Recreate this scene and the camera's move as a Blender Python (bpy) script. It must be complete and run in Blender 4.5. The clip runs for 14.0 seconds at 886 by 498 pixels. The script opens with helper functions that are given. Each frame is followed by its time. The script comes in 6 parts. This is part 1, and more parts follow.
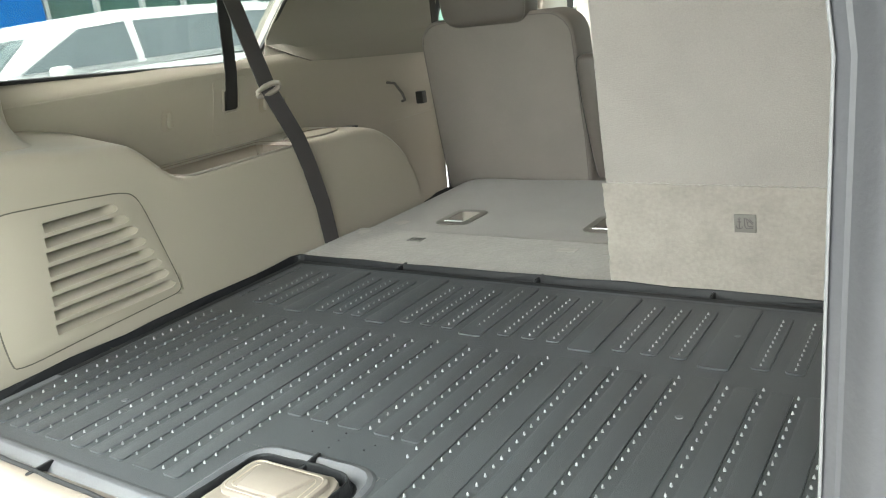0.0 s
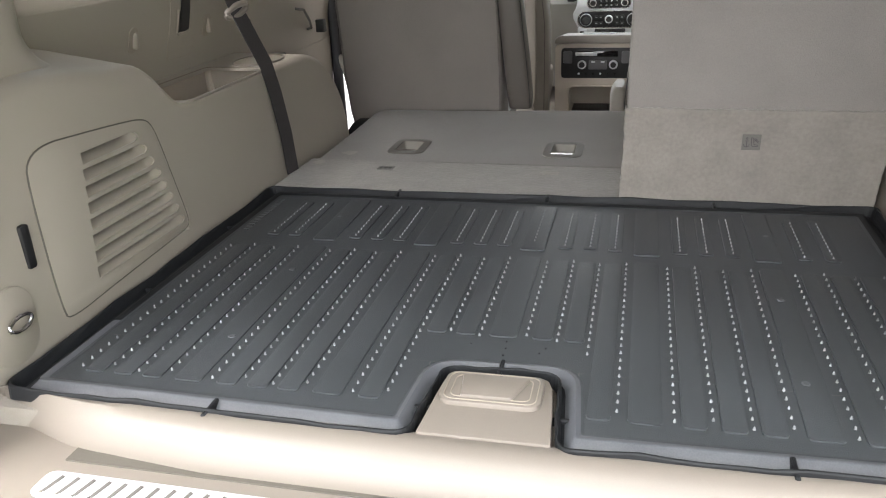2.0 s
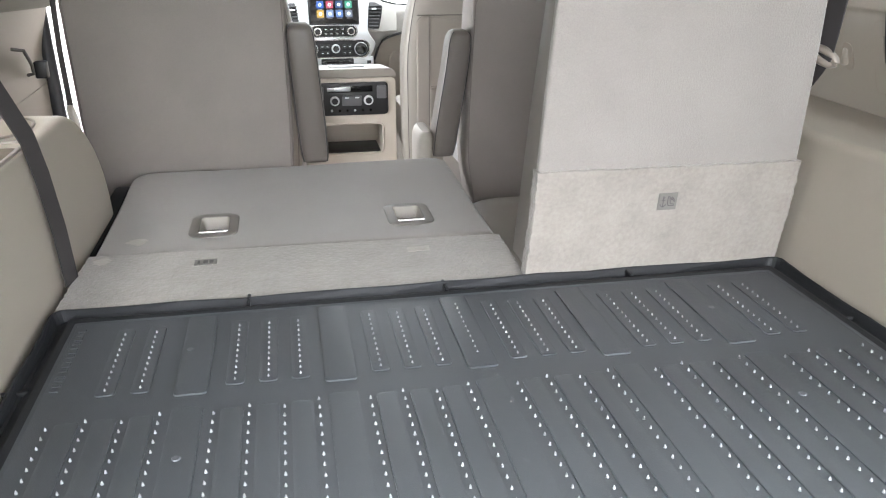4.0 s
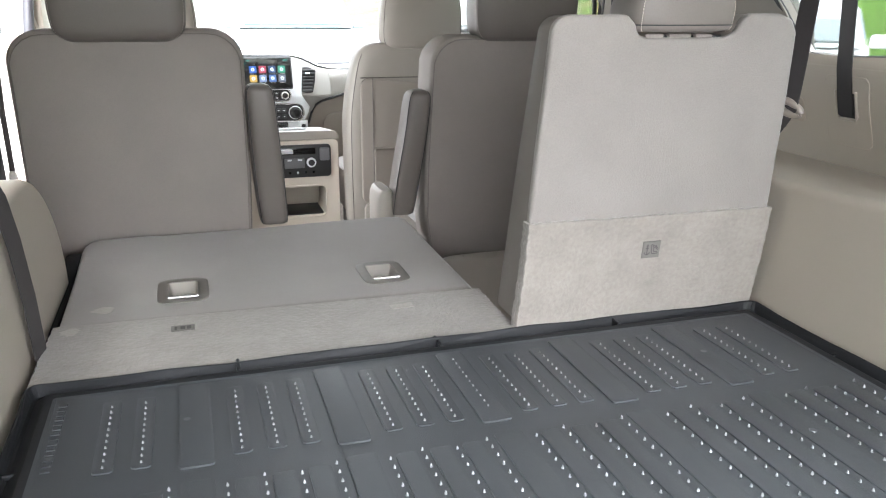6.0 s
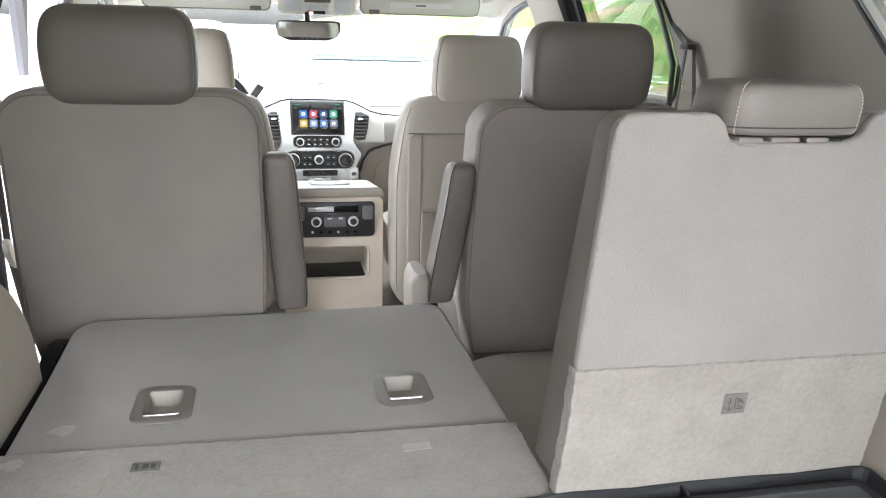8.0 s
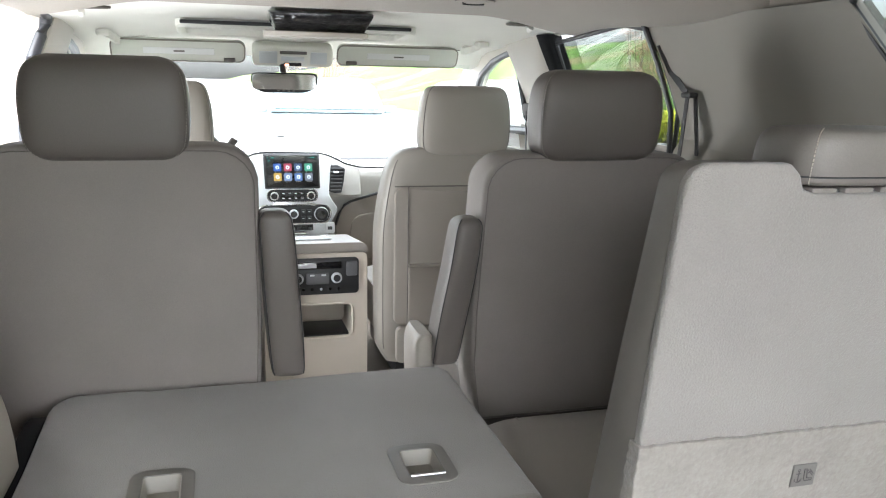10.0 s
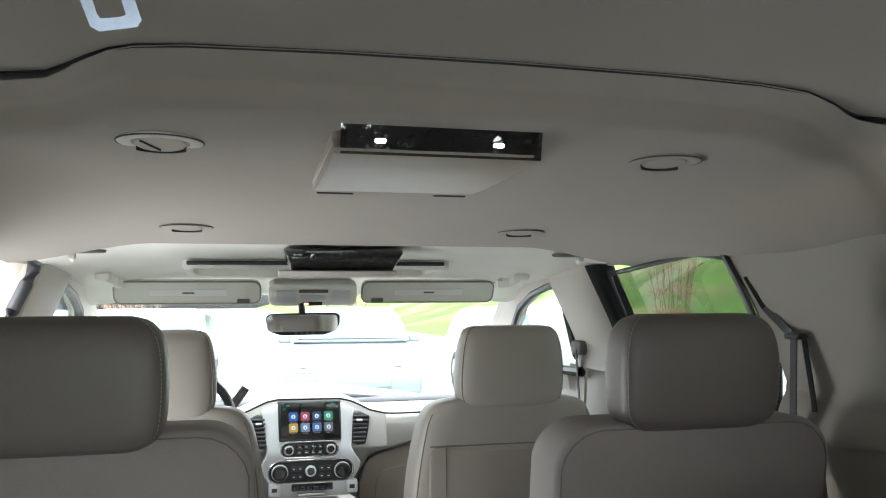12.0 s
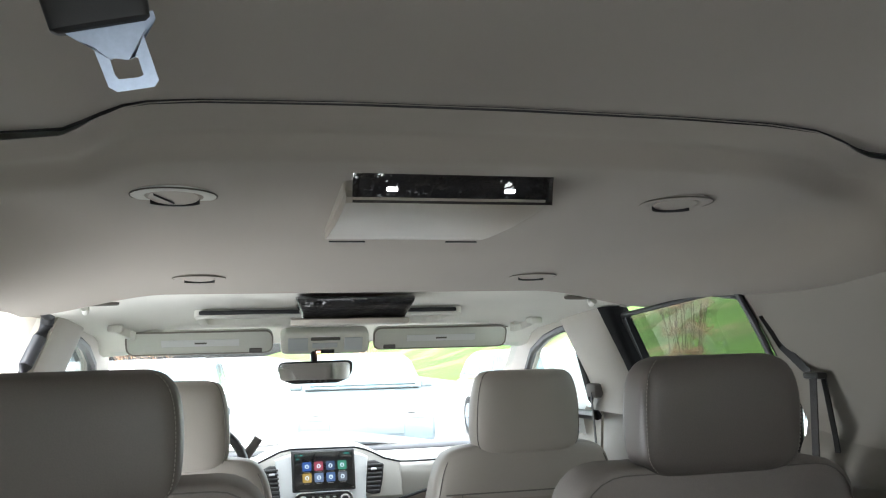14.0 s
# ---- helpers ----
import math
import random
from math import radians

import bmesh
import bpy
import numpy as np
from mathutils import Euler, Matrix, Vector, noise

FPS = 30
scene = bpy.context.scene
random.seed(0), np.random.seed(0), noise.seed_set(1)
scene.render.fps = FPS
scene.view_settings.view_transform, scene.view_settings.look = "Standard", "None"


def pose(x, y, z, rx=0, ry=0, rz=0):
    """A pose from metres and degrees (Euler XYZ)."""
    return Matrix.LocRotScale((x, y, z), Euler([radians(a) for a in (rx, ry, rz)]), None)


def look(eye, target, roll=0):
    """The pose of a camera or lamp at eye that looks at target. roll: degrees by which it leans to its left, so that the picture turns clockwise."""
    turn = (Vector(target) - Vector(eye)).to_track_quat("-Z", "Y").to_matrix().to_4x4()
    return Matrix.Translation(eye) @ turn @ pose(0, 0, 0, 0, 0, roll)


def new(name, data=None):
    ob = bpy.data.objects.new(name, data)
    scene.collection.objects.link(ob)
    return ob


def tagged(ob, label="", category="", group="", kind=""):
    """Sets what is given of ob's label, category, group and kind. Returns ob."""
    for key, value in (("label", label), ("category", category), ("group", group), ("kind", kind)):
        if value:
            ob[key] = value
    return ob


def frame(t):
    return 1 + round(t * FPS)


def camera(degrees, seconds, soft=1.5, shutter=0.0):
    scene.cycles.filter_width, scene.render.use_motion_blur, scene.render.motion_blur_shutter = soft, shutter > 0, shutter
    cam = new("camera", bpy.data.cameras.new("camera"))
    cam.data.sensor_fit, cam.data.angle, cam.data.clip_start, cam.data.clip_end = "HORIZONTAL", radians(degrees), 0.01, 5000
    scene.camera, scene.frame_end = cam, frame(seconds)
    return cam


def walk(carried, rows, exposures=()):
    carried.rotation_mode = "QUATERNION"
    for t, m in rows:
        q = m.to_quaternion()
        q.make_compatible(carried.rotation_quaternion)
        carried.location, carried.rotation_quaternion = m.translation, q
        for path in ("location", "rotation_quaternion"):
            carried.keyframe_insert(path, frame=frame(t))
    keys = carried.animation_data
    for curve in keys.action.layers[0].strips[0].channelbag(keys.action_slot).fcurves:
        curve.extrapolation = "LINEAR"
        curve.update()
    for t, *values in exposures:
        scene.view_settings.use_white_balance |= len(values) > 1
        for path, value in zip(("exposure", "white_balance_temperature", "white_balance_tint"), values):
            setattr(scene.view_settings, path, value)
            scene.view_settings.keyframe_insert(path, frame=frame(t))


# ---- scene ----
cam = camera(57.5, 14.0, soft=1.1)
PATH = [
    (0, (0.688, -0.358, 0.531), (-0.388, 1.228, -0.042), -6.8),
    (0.5, (0.563, -0.333, 0.504), (-0.347, 1.326, -0.146), -4.1),
    (1, (0.42, -0.455, 0.518), (-0.262, 1.293, -0.175), -1.8),
    (1.5, (0.295, -0.605, 0.541), (-0.145, 1.193, -0.216), -2.6),
    (2, (0.179, -0.644, 0.566), (-0.277, 1.146, -0.198), -2.6),
    (2.5, (0.083, -0.555, 0.563), (-0.329, 1.245, -0.206), -1.8),
    (3, (-0.064, -0.452, 0.572), (-0.322, 1.379, -0.19), 0.1),
    (3.5, (-0.239, -0.399, 0.577), (-0.133, 1.45, -0.177), 0.0),
    (4, (-0.244, -0.275, 0.577), (0.108, 1.55, -0.162), 0.2),
    (4.2, (-0.22, -0.208, 0.581), (0.182, 1.608, -0.154), 0.4),
    (6.3, (-0.38, -0.247, 0.557), (0.194, 1.581, -0.016), 0.3),
    (6.5, (-0.365, -0.253, 0.562), (0.208, 1.578, -0.005), 0.3),
    (7, (-0.348, -0.212, 0.568), (0.228, 1.619, 0.007), 0.1),
    (7.5, (-0.25, -0.058, 0.616), (0.279, 1.791, 0.07), 1.1),
    (7.7, (-0.223, -0.001, 0.626), (0.193, 1.879, 0.087), 1.6),
    (9.8, (-0.311, 0.152, 0.601), (0.189, 2.033, 0.143), 1.9),
    (10, (-0.309, 0.173, 0.615), (0.217, 2.06, 0.211), 1.2),
    (10.5, (-0.264, 0.306, 0.644), (0.292, 2.212, 0.4), 0.4),
    (11, (-0.236, 0.462, 0.656), (0.304, 2.387, 0.629), -0.1),
    (11.5, (-0.253, 0.54, 0.665), (0.26, 2.473, 0.717), -0.4),
    (12, (-0.256, 0.559, 0.662), (0.221, 2.496, 0.802), -0.4),
    (12.5, (-0.262, 0.562, 0.663), (0.201, 2.5, 0.834), -0.5),
    (13, (-0.261, 0.566, 0.668), (0.188, 2.504, 0.883), -0.7),
    (13.5, (-0.259, 0.57, 0.671), (0.186, 2.505, 0.91), -1.0),
    (14, (-0.26, 0.561, 0.666), (0.193, 2.493, 0.914), -1.6),
]
walk(cam, [(t, look(eye, target, roll)) for t, eye, target, roll in PATH], [
    (0.0, 3.87, 6600, 0), (0.5, 4.17, 6600, 8), (1.0, 4.02, 6450, 10), (1.5, 3.27, 6500, 10), (2.0, 3.12, 6500, 10), (2.5, 3.06, 6400, 10), (3.0, 3.82, 6350, 10), (3.5, 4.27, 6300, 10), (4.2, 4.20, 6250, 10), (7.0, 4.08, 6250, 10), (10.0, 3.87, 6150, 8), (10.5, 3.06, 6200, 5), (11.0, 3.02, 6200, 2), (12.0, 3.24, 6150, 5), (14.0, 3.25, 6100, 6)])
SKY = 0.15

# ---- light ----
world = bpy.data.worlds.new("sky")
scene.world = world
world.use_nodes = True
wn = world.node_tree
sky = wn.nodes.new("ShaderNodeTexSky")
sky.sky_type, sky.sun_disc = "NISHITA", False
sky.sun_elevation, sky.sun_rotation = radians(62), radians(200)
sky.air_density, sky.dust_density, sky.ozone_density = 1.0, 6.0, 1.0
soft_sky = wn.nodes.new("ShaderNodeHueSaturation")
soft_sky.inputs["Saturation"].default_value = 0.25
wn.links.new(sky.outputs["Color"], soft_sky.inputs["Color"])
wn.links.new(soft_sky.outputs["Color"], wn.nodes["Background"].inputs["Color"])
wn.nodes["Background"].inputs["Strength"].default_value = SKY
sun = new("sun", bpy.data.lights.new("sun", "SUN"))
sun.data.energy, sun.data.angle, sun.data.color = 0.36, radians(130), (1.0, 0.99, 0.97)
sun.matrix_world = look((-0.8, -3.9, 8.3), (0, 0, 0))
# Added area lamp in the open doorway, standing in for sky light on the console.
door_fill = new("doorway_fill_lamp", bpy.data.lights.new("doorway_fill_lamp", "AREA"))
door_fill.data.shape, door_fill.data.size, door_fill.data.size_y, door_fill.data.energy = "RECTANGLE", 0.55, 0.50, 1.05
door_fill.matrix_world = look((-0.93, 2.40, 0.16), (0.1, 2.55, 0.06))


# Added lamp strip hidden behind the visors; brightens console lid and dash.
shield_fill = new("windshield_fill_lamp", bpy.data.lights.new("windshield_fill_lamp", "AREA"))
shield_fill.data.shape, shield_fill.data.size, shield_fill.data.size_y, shield_fill.data.energy = "RECTANGLE", 1.1, 0.10, 0.7
shield_fill.matrix_world = look((0, 3.80, 0.70), (0, 3.25, 0.0))

# ---- materials ----
def material(name, color, rough=0.6, metal=0.0, grain=600.0, bump=0.1, vary=0.08, blotch=3.0, spec=0.5, sheen=0.0, coat=0.0, depth=0.002, detail=3):
    """Surface with fine grain, broad tone changes and a little uneven gloss."""
    m = bpy.data.materials.new(name)
    m.use_nodes = True
    nt = m.node_tree
    b = nt.nodes["Principled BSDF"]
    b.inputs["Roughness"].default_value, b.inputs["Metallic"].default_value = rough, metal
    b.inputs["Specular IOR Level"].default_value = spec
    b.inputs["Sheen Weight"].default_value = sheen
    b.inputs["Coat Weight"].default_value = coat
    co = nt.nodes.new("ShaderNodeTexCoord")
    wide = nt.nodes.new("ShaderNodeTexNoise")
    wide.inputs["Scale"].default_value, wide.inputs["Detail"].default_value = blotch, 5
    fine = nt.nodes.new("ShaderNodeTexNoise")
    fine.inputs["Scale"].default_value, fine.inputs["Detail"].default_value = grain, detail
    for n in (wide, fine):
        nt.links.new(co.outputs["Object"], n.inputs["Vector"])
    add = nt.nodes.new("ShaderNodeMath")
    add.operation = "ADD"
    nt.links.new(wide.outputs["Fac"], add.inputs[0])
    nt.links.new(fine.outputs["Fac"], add.inputs[1])
    ramp = nt.nodes.new("ShaderNodeMapRange")
    ramp.inputs["From Min"].default_value, ramp.inputs["From Max"].default_value = 0.6, 1.4
    ramp.inputs["To Min"].default_value, ramp.inputs["To Max"].default_value = 1 - vary, 1 + vary
    nt.links.new(add.outputs[0], ramp.inputs["Value"])
    mul = nt.nodes.new("ShaderNodeVectorMath")
    mul.operation = "SCALE"
    mul.inputs[0].default_value = color
    nt.links.new(ramp.outputs[0], mul.inputs["Scale"])
    nt.links.new(mul.outputs[0], b.inputs["Base Color"])
    gloss = nt.nodes.new("ShaderNodeMapRange")
    gloss.inputs["To Min"].default_value, gloss.inputs["To Max"].default_value = max(0.02, rough - 0.08), min(1, rough + 0.08)
    nt.links.new(wide.outputs["Fac"], gloss.inputs["Value"])
    nt.links.new(gloss.outputs[0], b.inputs["Roughness"])
    if bump:
        bp = nt.nodes.new("ShaderNodeBump")
        bp.inputs["Strength"].default_value, bp.inputs["Distance"].default_value = bump, depth
        nt.links.new(fine.outputs["Fac"], bp.inputs["Height"])
        nt.links.new(bp.outputs[0], b.inputs["Normal"])
    return m


def glass_material(name, tint, rough=0.0):
    m = bpy.data.materials.new(name)
    m.use_nodes = True
    nt = m.node_tree
    out = nt.nodes["Material Output"]
    nt.nodes.remove(nt.nodes["Principled BSDF"])
    clear, shine, mix, fr = (nt.nodes.new(k) for k in ("ShaderNodeBsdfTransparent", "ShaderNodeBsdfGlossy", "ShaderNodeMixShader", "ShaderNodeLayerWeight"))
    clear.inputs["Color"].default_value = (*tint, 1)
    shine.inputs["Roughness"].default_value = rough
    fr.inputs["Blend"].default_value = 0.5
    power, scale = nt.nodes.new("ShaderNodeMath"), nt.nodes.new("ShaderNodeMath")
    power.operation, scale.operation = "POWER", "MULTIPLY_ADD"
    power.inputs[1].default_value, scale.inputs[1].default_value, scale.inputs[2].default_value = 5.0, 0.6, 0.03
    nt.links.new(fr.outputs["Facing"], power.inputs[0])
    nt.links.new(power.outputs[0], scale.inputs[0])
    nt.links.new(scale.outputs[0], mix.inputs["Fac"])
    nt.links.new(clear.outputs[0], mix.inputs[1])
    nt.links.new(shine.outputs[0], mix.inputs[2])
    nt.links.new(mix.outputs[0], out.inputs["Surface"])
    return m


def paper_material(name, color):
    """Thin paper that lets daylight through."""
    m = bpy.data.materials.new(name)
    m.use_nodes = True
    nt = m.node_tree
    through_light, mix = nt.nodes.new("ShaderNodeBsdfTranslucent"), nt.nodes.new("ShaderNodeMixShader")
    b = nt.nodes["Principled BSDF"]
    b.inputs["Base Color"].default_value, b.inputs["Roughness"].default_value = (*color, 1), 0.8
    through_light.inputs["Color"].default_value = (*color, 1)
    mix.inputs["Fac"].default_value = 0.6
    nt.links.new(b.outputs[0], mix.inputs[1])
    nt.links.new(through_light.outputs[0], mix.inputs[2])
    nt.links.new(mix.outputs[0], nt.nodes["Material Output"].inputs["Surface"])
    return m


def glow_material(name, color, strength):
    m = bpy.data.materials.new(name)
    m.use_nodes = True
    b = m.node_tree.nodes["Principled BSDF"]
    b.inputs["Base Color"].default_value = (0.01, 0.01, 0.012, 1)
    b.inputs["Roughness"].default_value = 0.12
    b.inputs["Emission Color"].default_value = (*color, 1)
    b.inputs["Emission Strength"].default_value = strength
    return m


M_TRIM = material("beige_plastic", (0.335, 0.300, 0.252), 0.4, grain=900, bump=0.25, vary=0.05, depth=0.0006)
M_TRIM_DARK = material("shadow_beige_plastic", (0.33, 0.29, 0.24), 0.6, grain=900, bump=0.2, vary=0.05, depth=0.0006)
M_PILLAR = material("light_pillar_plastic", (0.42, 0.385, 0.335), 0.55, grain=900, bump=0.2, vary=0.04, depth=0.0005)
# Taupe rear pillars, darkened further to put the dim rear into the colour.
M_CPILLAR = material("darkened_pillar_trim", (0.222, 0.203, 0.175), 0.62, grain=900, bump=0.2, vary=0.04, depth=0.0005)
# Seat leather paled to make up for little light on the third-row cushion.
M_CUSHION = material("seat_cushion_leather", (0.27, 0.24, 0.213), 0.5, grain=420, bump=0.35, vary=0.07, depth=0.0008)
M_CONSOLE = material("console_plastic", (0.56, 0.50, 0.43), 0.5, grain=900, bump=0.2, vary=0.05, depth=0.0006)
# Visor cloth, paled like the front headliner for windshield light.
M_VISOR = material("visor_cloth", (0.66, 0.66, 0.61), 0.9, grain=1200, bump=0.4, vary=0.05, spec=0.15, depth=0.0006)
M_SILL = material("sill_plastic", (0.212, 0.184, 0.160), 0.36, grain=700, bump=0.1, vary=0.05, depth=0.0005)
# Second-row leather, darkened to put the middle row's shade into the colour.
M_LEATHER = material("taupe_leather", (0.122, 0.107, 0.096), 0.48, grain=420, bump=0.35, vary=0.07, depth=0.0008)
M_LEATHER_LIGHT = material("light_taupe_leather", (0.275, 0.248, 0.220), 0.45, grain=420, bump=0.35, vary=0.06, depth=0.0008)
M_POCKET = material("brown_taupe_vinyl", (0.225, 0.196, 0.170), 0.6, grain=600, bump=0.4, vary=0.1, depth=0.0006)
M_BACK = material("taupe_vinyl_seat_back", (0.205, 0.182, 0.166), 0.72, grain=600, bump=0.5, vary=0.13, blotch=6, depth=0.0006)
M_CARPET = material("light_seat_back_cloth", (0.245, 0.225, 0.211), 0.95, grain=420, bump=0.8, vary=0.09, spec=0.15, sheen=0.25, depth=0.0015, blotch=9)
M_CARPET_FLAP = material("worn_beige_carpet", (0.248, 0.225, 0.204), 1.0, grain=130, bump=0.9, vary=0.14, spec=0.1, sheen=0.3, depth=0.0022, blotch=18, detail=12)
M_SHELL = material("grey_taupe_vinyl", (0.185, 0.168, 0.152), 0.6, grain=600, bump=0.3, vary=0.08, depth=0.0006)
M_REST = material("low_headrest_leather", (0.165, 0.148, 0.133), 0.5, grain=420, bump=0.35, vary=0.07, depth=0.0008)
M_LATCH = material("grey_latch_plastic", (0.150, 0.138, 0.124), 0.55, grain=900, bump=0.2, vary=0.05, depth=0.0005)
M_SCUFF = material("worn_pale_cloth", (0.36, 0.33, 0.305), 0.95, grain=300, bump=0.6, vary=0.2, spec=0.1, depth=0.001)
M_CARPET_FLOOR = material("floor_carpet", (0.27, 0.24, 0.205), 1.0, grain=500, bump=0.8, vary=0.2, spec=0.1, sheen=0.3, depth=0.003)
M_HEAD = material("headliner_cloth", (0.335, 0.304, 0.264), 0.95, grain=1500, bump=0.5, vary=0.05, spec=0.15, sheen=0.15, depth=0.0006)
# Paled copy of headliner_cloth; windshield light is put into the colour.
M_PALE_LIT = material("lit_pale_cloth", (0.76, 0.75, 0.70), 0.95, grain=1500, bump=0.5, vary=0.05, spec=0.15, depth=0.0006)
M_RUBBER = material("mat_rubber", (0.053, 0.058, 0.064), 0.45, grain=700, bump=0.5, vary=0.2, depth=0.0007, blotch=6, spec=0.5)
M_BLACK_MATTE = material("matt_black_rubber", (0.008, 0.008, 0.009), 0.85, grain=500, bump=0.2, spec=0.2)
# Paled copy of mat_rubber; sky light on raised edges put into the colour.
M_RUBBER_EDGE = material("lit_rubber_edge", (0.10, 0.104, 0.116), 0.4, grain=500, bump=0.3, vary=0.2, depth=0.0006, blotch=14)
# Darkened copy of mat_rubber; shade of rim and trough put into the colour.
M_RUBBER_DARK = material("dark_rim_rubber", (0.015, 0.016, 0.018), 0.55, grain=700, bump=0.4, vary=0.2, depth=0.0006, spec=0.25)
# Studs paler than mat_rubber; their highlights are put into the colour.
M_STUD = material("stud_glint_rubber", (0.21, 0.218, 0.228), 0.38, bump=0.0, vary=0.15)
# Dark colour stands in for the shade inside recesses and gaps.
M_RECESS_SHADE = material("recess_shade", (0.1, 0.09, 0.075), 0.8, bump=0.1)
M_DASH = material("grey_taupe_dash", (0.42, 0.41, 0.385), 0.55, grain=800, bump=0.3, vary=0.05, depth=0.0006)
M_BEZEL = material("grey_beige_bezel", (0.25, 0.228, 0.20), 0.55, grain=900, bump=0.2, vary=0.05, depth=0.0005)
M_SEAL = material("grey_rubber_seal", (0.038, 0.038, 0.044), 0.5, grain=300, bump=0.2)
M_BLACK = material("black_plastic", (0.014, 0.014, 0.015), 0.45, grain=800, bump=0.2, vary=0.1, depth=0.0005)
M_GLOSS_BLACK = material("piano_black_plastic", (0.006, 0.006, 0.007), 0.08, bump=0.0, vary=0.1, coat=0.6)
M_BELT = material("charcoal_webbing", (0.034, 0.030, 0.031), 0.7, grain=1500, bump=0.6, vary=0.2, depth=0.001)
M_BELT_TAN = material("taupe_webbing", (0.14, 0.125, 0.11), 0.75, grain=1500, bump=0.6, vary=0.15, depth=0.001)
M_OUTLET = material("dark_grey_plastic", (0.035, 0.036, 0.038), 0.5, bump=0.1)
M_COVER = material("mid_grey_plastic", (0.11, 0.11, 0.115), 0.5, bump=0.1)
M_BAND = material("rippled_black_gloss", (0.010, 0.010, 0.012), 0.04, grain=34, bump=0.9, depth=0.02, coat=1.0)
M_CHROME = material("chrome", (0.75, 0.75, 0.76), 0.12, metal=1.0, bump=0.0, vary=0.04)
M_SILVER = material("satin_silver_plastic", (0.66, 0.68, 0.70), 0.3, metal=0.3, bump=0.05, vary=0.04)
# Bluish base colour stands in for sky reflected in the steel.
M_STEEL = material("sky_tinted_steel", (0.36, 0.42, 0.52), 0.28, metal=1.0, grain=300, bump=0.1, vary=0.1, depth=0.0003)
M_TAG = material("grey_label", (0.135, 0.125, 0.117), 0.7, bump=0.1, vary=0.06)
M_INK = material("dark_print", (0.06, 0.056, 0.053), 0.7, bump=0.0)
M_PAINT_WHITE = material("white_car_paint", (0.8, 0.8, 0.8), 0.2, bump=0.0, vary=0.02, coat=0.8)
M_PAINT_GREY = material("silver_grey_car_paint", (0.16, 0.20, 0.22), 0.35, bump=0.0, vary=0.02, coat=0.8)
# Paled base colour stands in for white sky reflected in the windows.
M_CAR_GLASS = material("sky_paled_car_glass", (0.17, 0.20, 0.215), 0.06, bump=0.0, vary=0.05, coat=0.5)
M_DARK_GLASS = material("tinted_car_glass", (0.10, 0.145, 0.155), 0.15, bump=0.0, vary=0.05)
M_TYRE = material("tyre_rubber", (0.02, 0.02, 0.02), 0.8, grain=200, bump=0.3)
M_ASPHALT = material("asphalt", (0.17, 0.17, 0.168), 0.9, grain=180, bump=0.6, vary=0.25, blotch=0.4, depth=0.004)
M_GRASS = material("spring_grass", (0.062, 0.115, 0.02), 0.9, grain=14, bump=0.8, vary=0.55, blotch=0.25, depth=0.05, spec=0.2)
nt = M_GRASS.node_tree
grass_bsdf = nt.nodes["Principled BSDF"]
earth, earth_ramp, earth_mix = nt.nodes.new("ShaderNodeTexNoise"), nt.nodes.new("ShaderNodeValToRGB"), nt.nodes.new("ShaderNodeMixRGB")
earth.inputs["Scale"].default_value, earth.inputs["Detail"].default_value = 0.16, 9
earth_ramp.color_ramp.elements[0].position, earth_ramp.color_ramp.elements[1].position = 0.52, 0.66
nt.links.new(nt.nodes.new("ShaderNodeTexCoord").outputs["Object"], earth.inputs["Vector"])
nt.links.new(earth.outputs["Fac"], earth_ramp.inputs["Fac"])
nt.links.new(earth_ramp.outputs["Color"], earth_mix.inputs["Fac"])
nt.links.new(grass_bsdf.inputs["Base Color"].links[0].from_socket, earth_mix.inputs["Color1"])
earth_mix.inputs["Color2"].default_value = (0.20, 0.145, 0.085, 1)
nt.links.new(earth_mix.outputs["Color"], grass_bsdf.inputs["Base Color"])
M_BARK = material("bark", (0.13, 0.1, 0.08), 0.9, grain=40, bump=0.8, vary=0.3)
M_BUD = material("red_bud_leaves", (0.27, 0.15, 0.085), 0.8, bump=0.0, vary=0.3)
M_YELLOW = material("yellow_green_leaves", (0.35, 0.36, 0.02), 0.7, bump=0.0, vary=0.3)
M_BLUE = material("blue_facade_panel", (0.005, 0.18, 0.62), 0.4, bump=0.05, vary=0.05)
M_FACADE = material("pale_facade_panel", (0.62, 0.63, 0.63), 0.6, bump=0.1, vary=0.06)
M_WINDOW_TINT = glass_material("clear_side_glass", (0.86, 0.9, 0.88))
M_PRIVACY = glass_material("privacy_glass", (0.45, 0.47, 0.46))
M_SCREEN_GLASS = glass_material("windshield_glass", (0.92, 0.95, 0.94))
M_FACADE_GLASS = material("facade_glass", (0.12, 0.2, 0.2), 0.05, bump=0.0, vary=0.1, metal=0.3)


# ---- mesh helpers ----
def part(name, bm, mat, parent=None, label="", smooth=True):
    """Links a bmesh as one mesh object, as a part when a parent is given."""
    bmesh.ops.recalc_face_normals(bm, faces=bm.faces)
    me = bpy.data.meshes.new(name)
    bm.to_mesh(me)
    bm.free()
    me.materials.append(mat)
    if smooth:
        me.polygons.foreach_set("use_smooth", [True] * len(me.polygons))
        me.set_sharp_from_angle(angle=radians(38))
    ob = new(name, me)
    if parent is not None:
        ob.parent = parent
    if label:
        tagged(ob, label)
    return ob


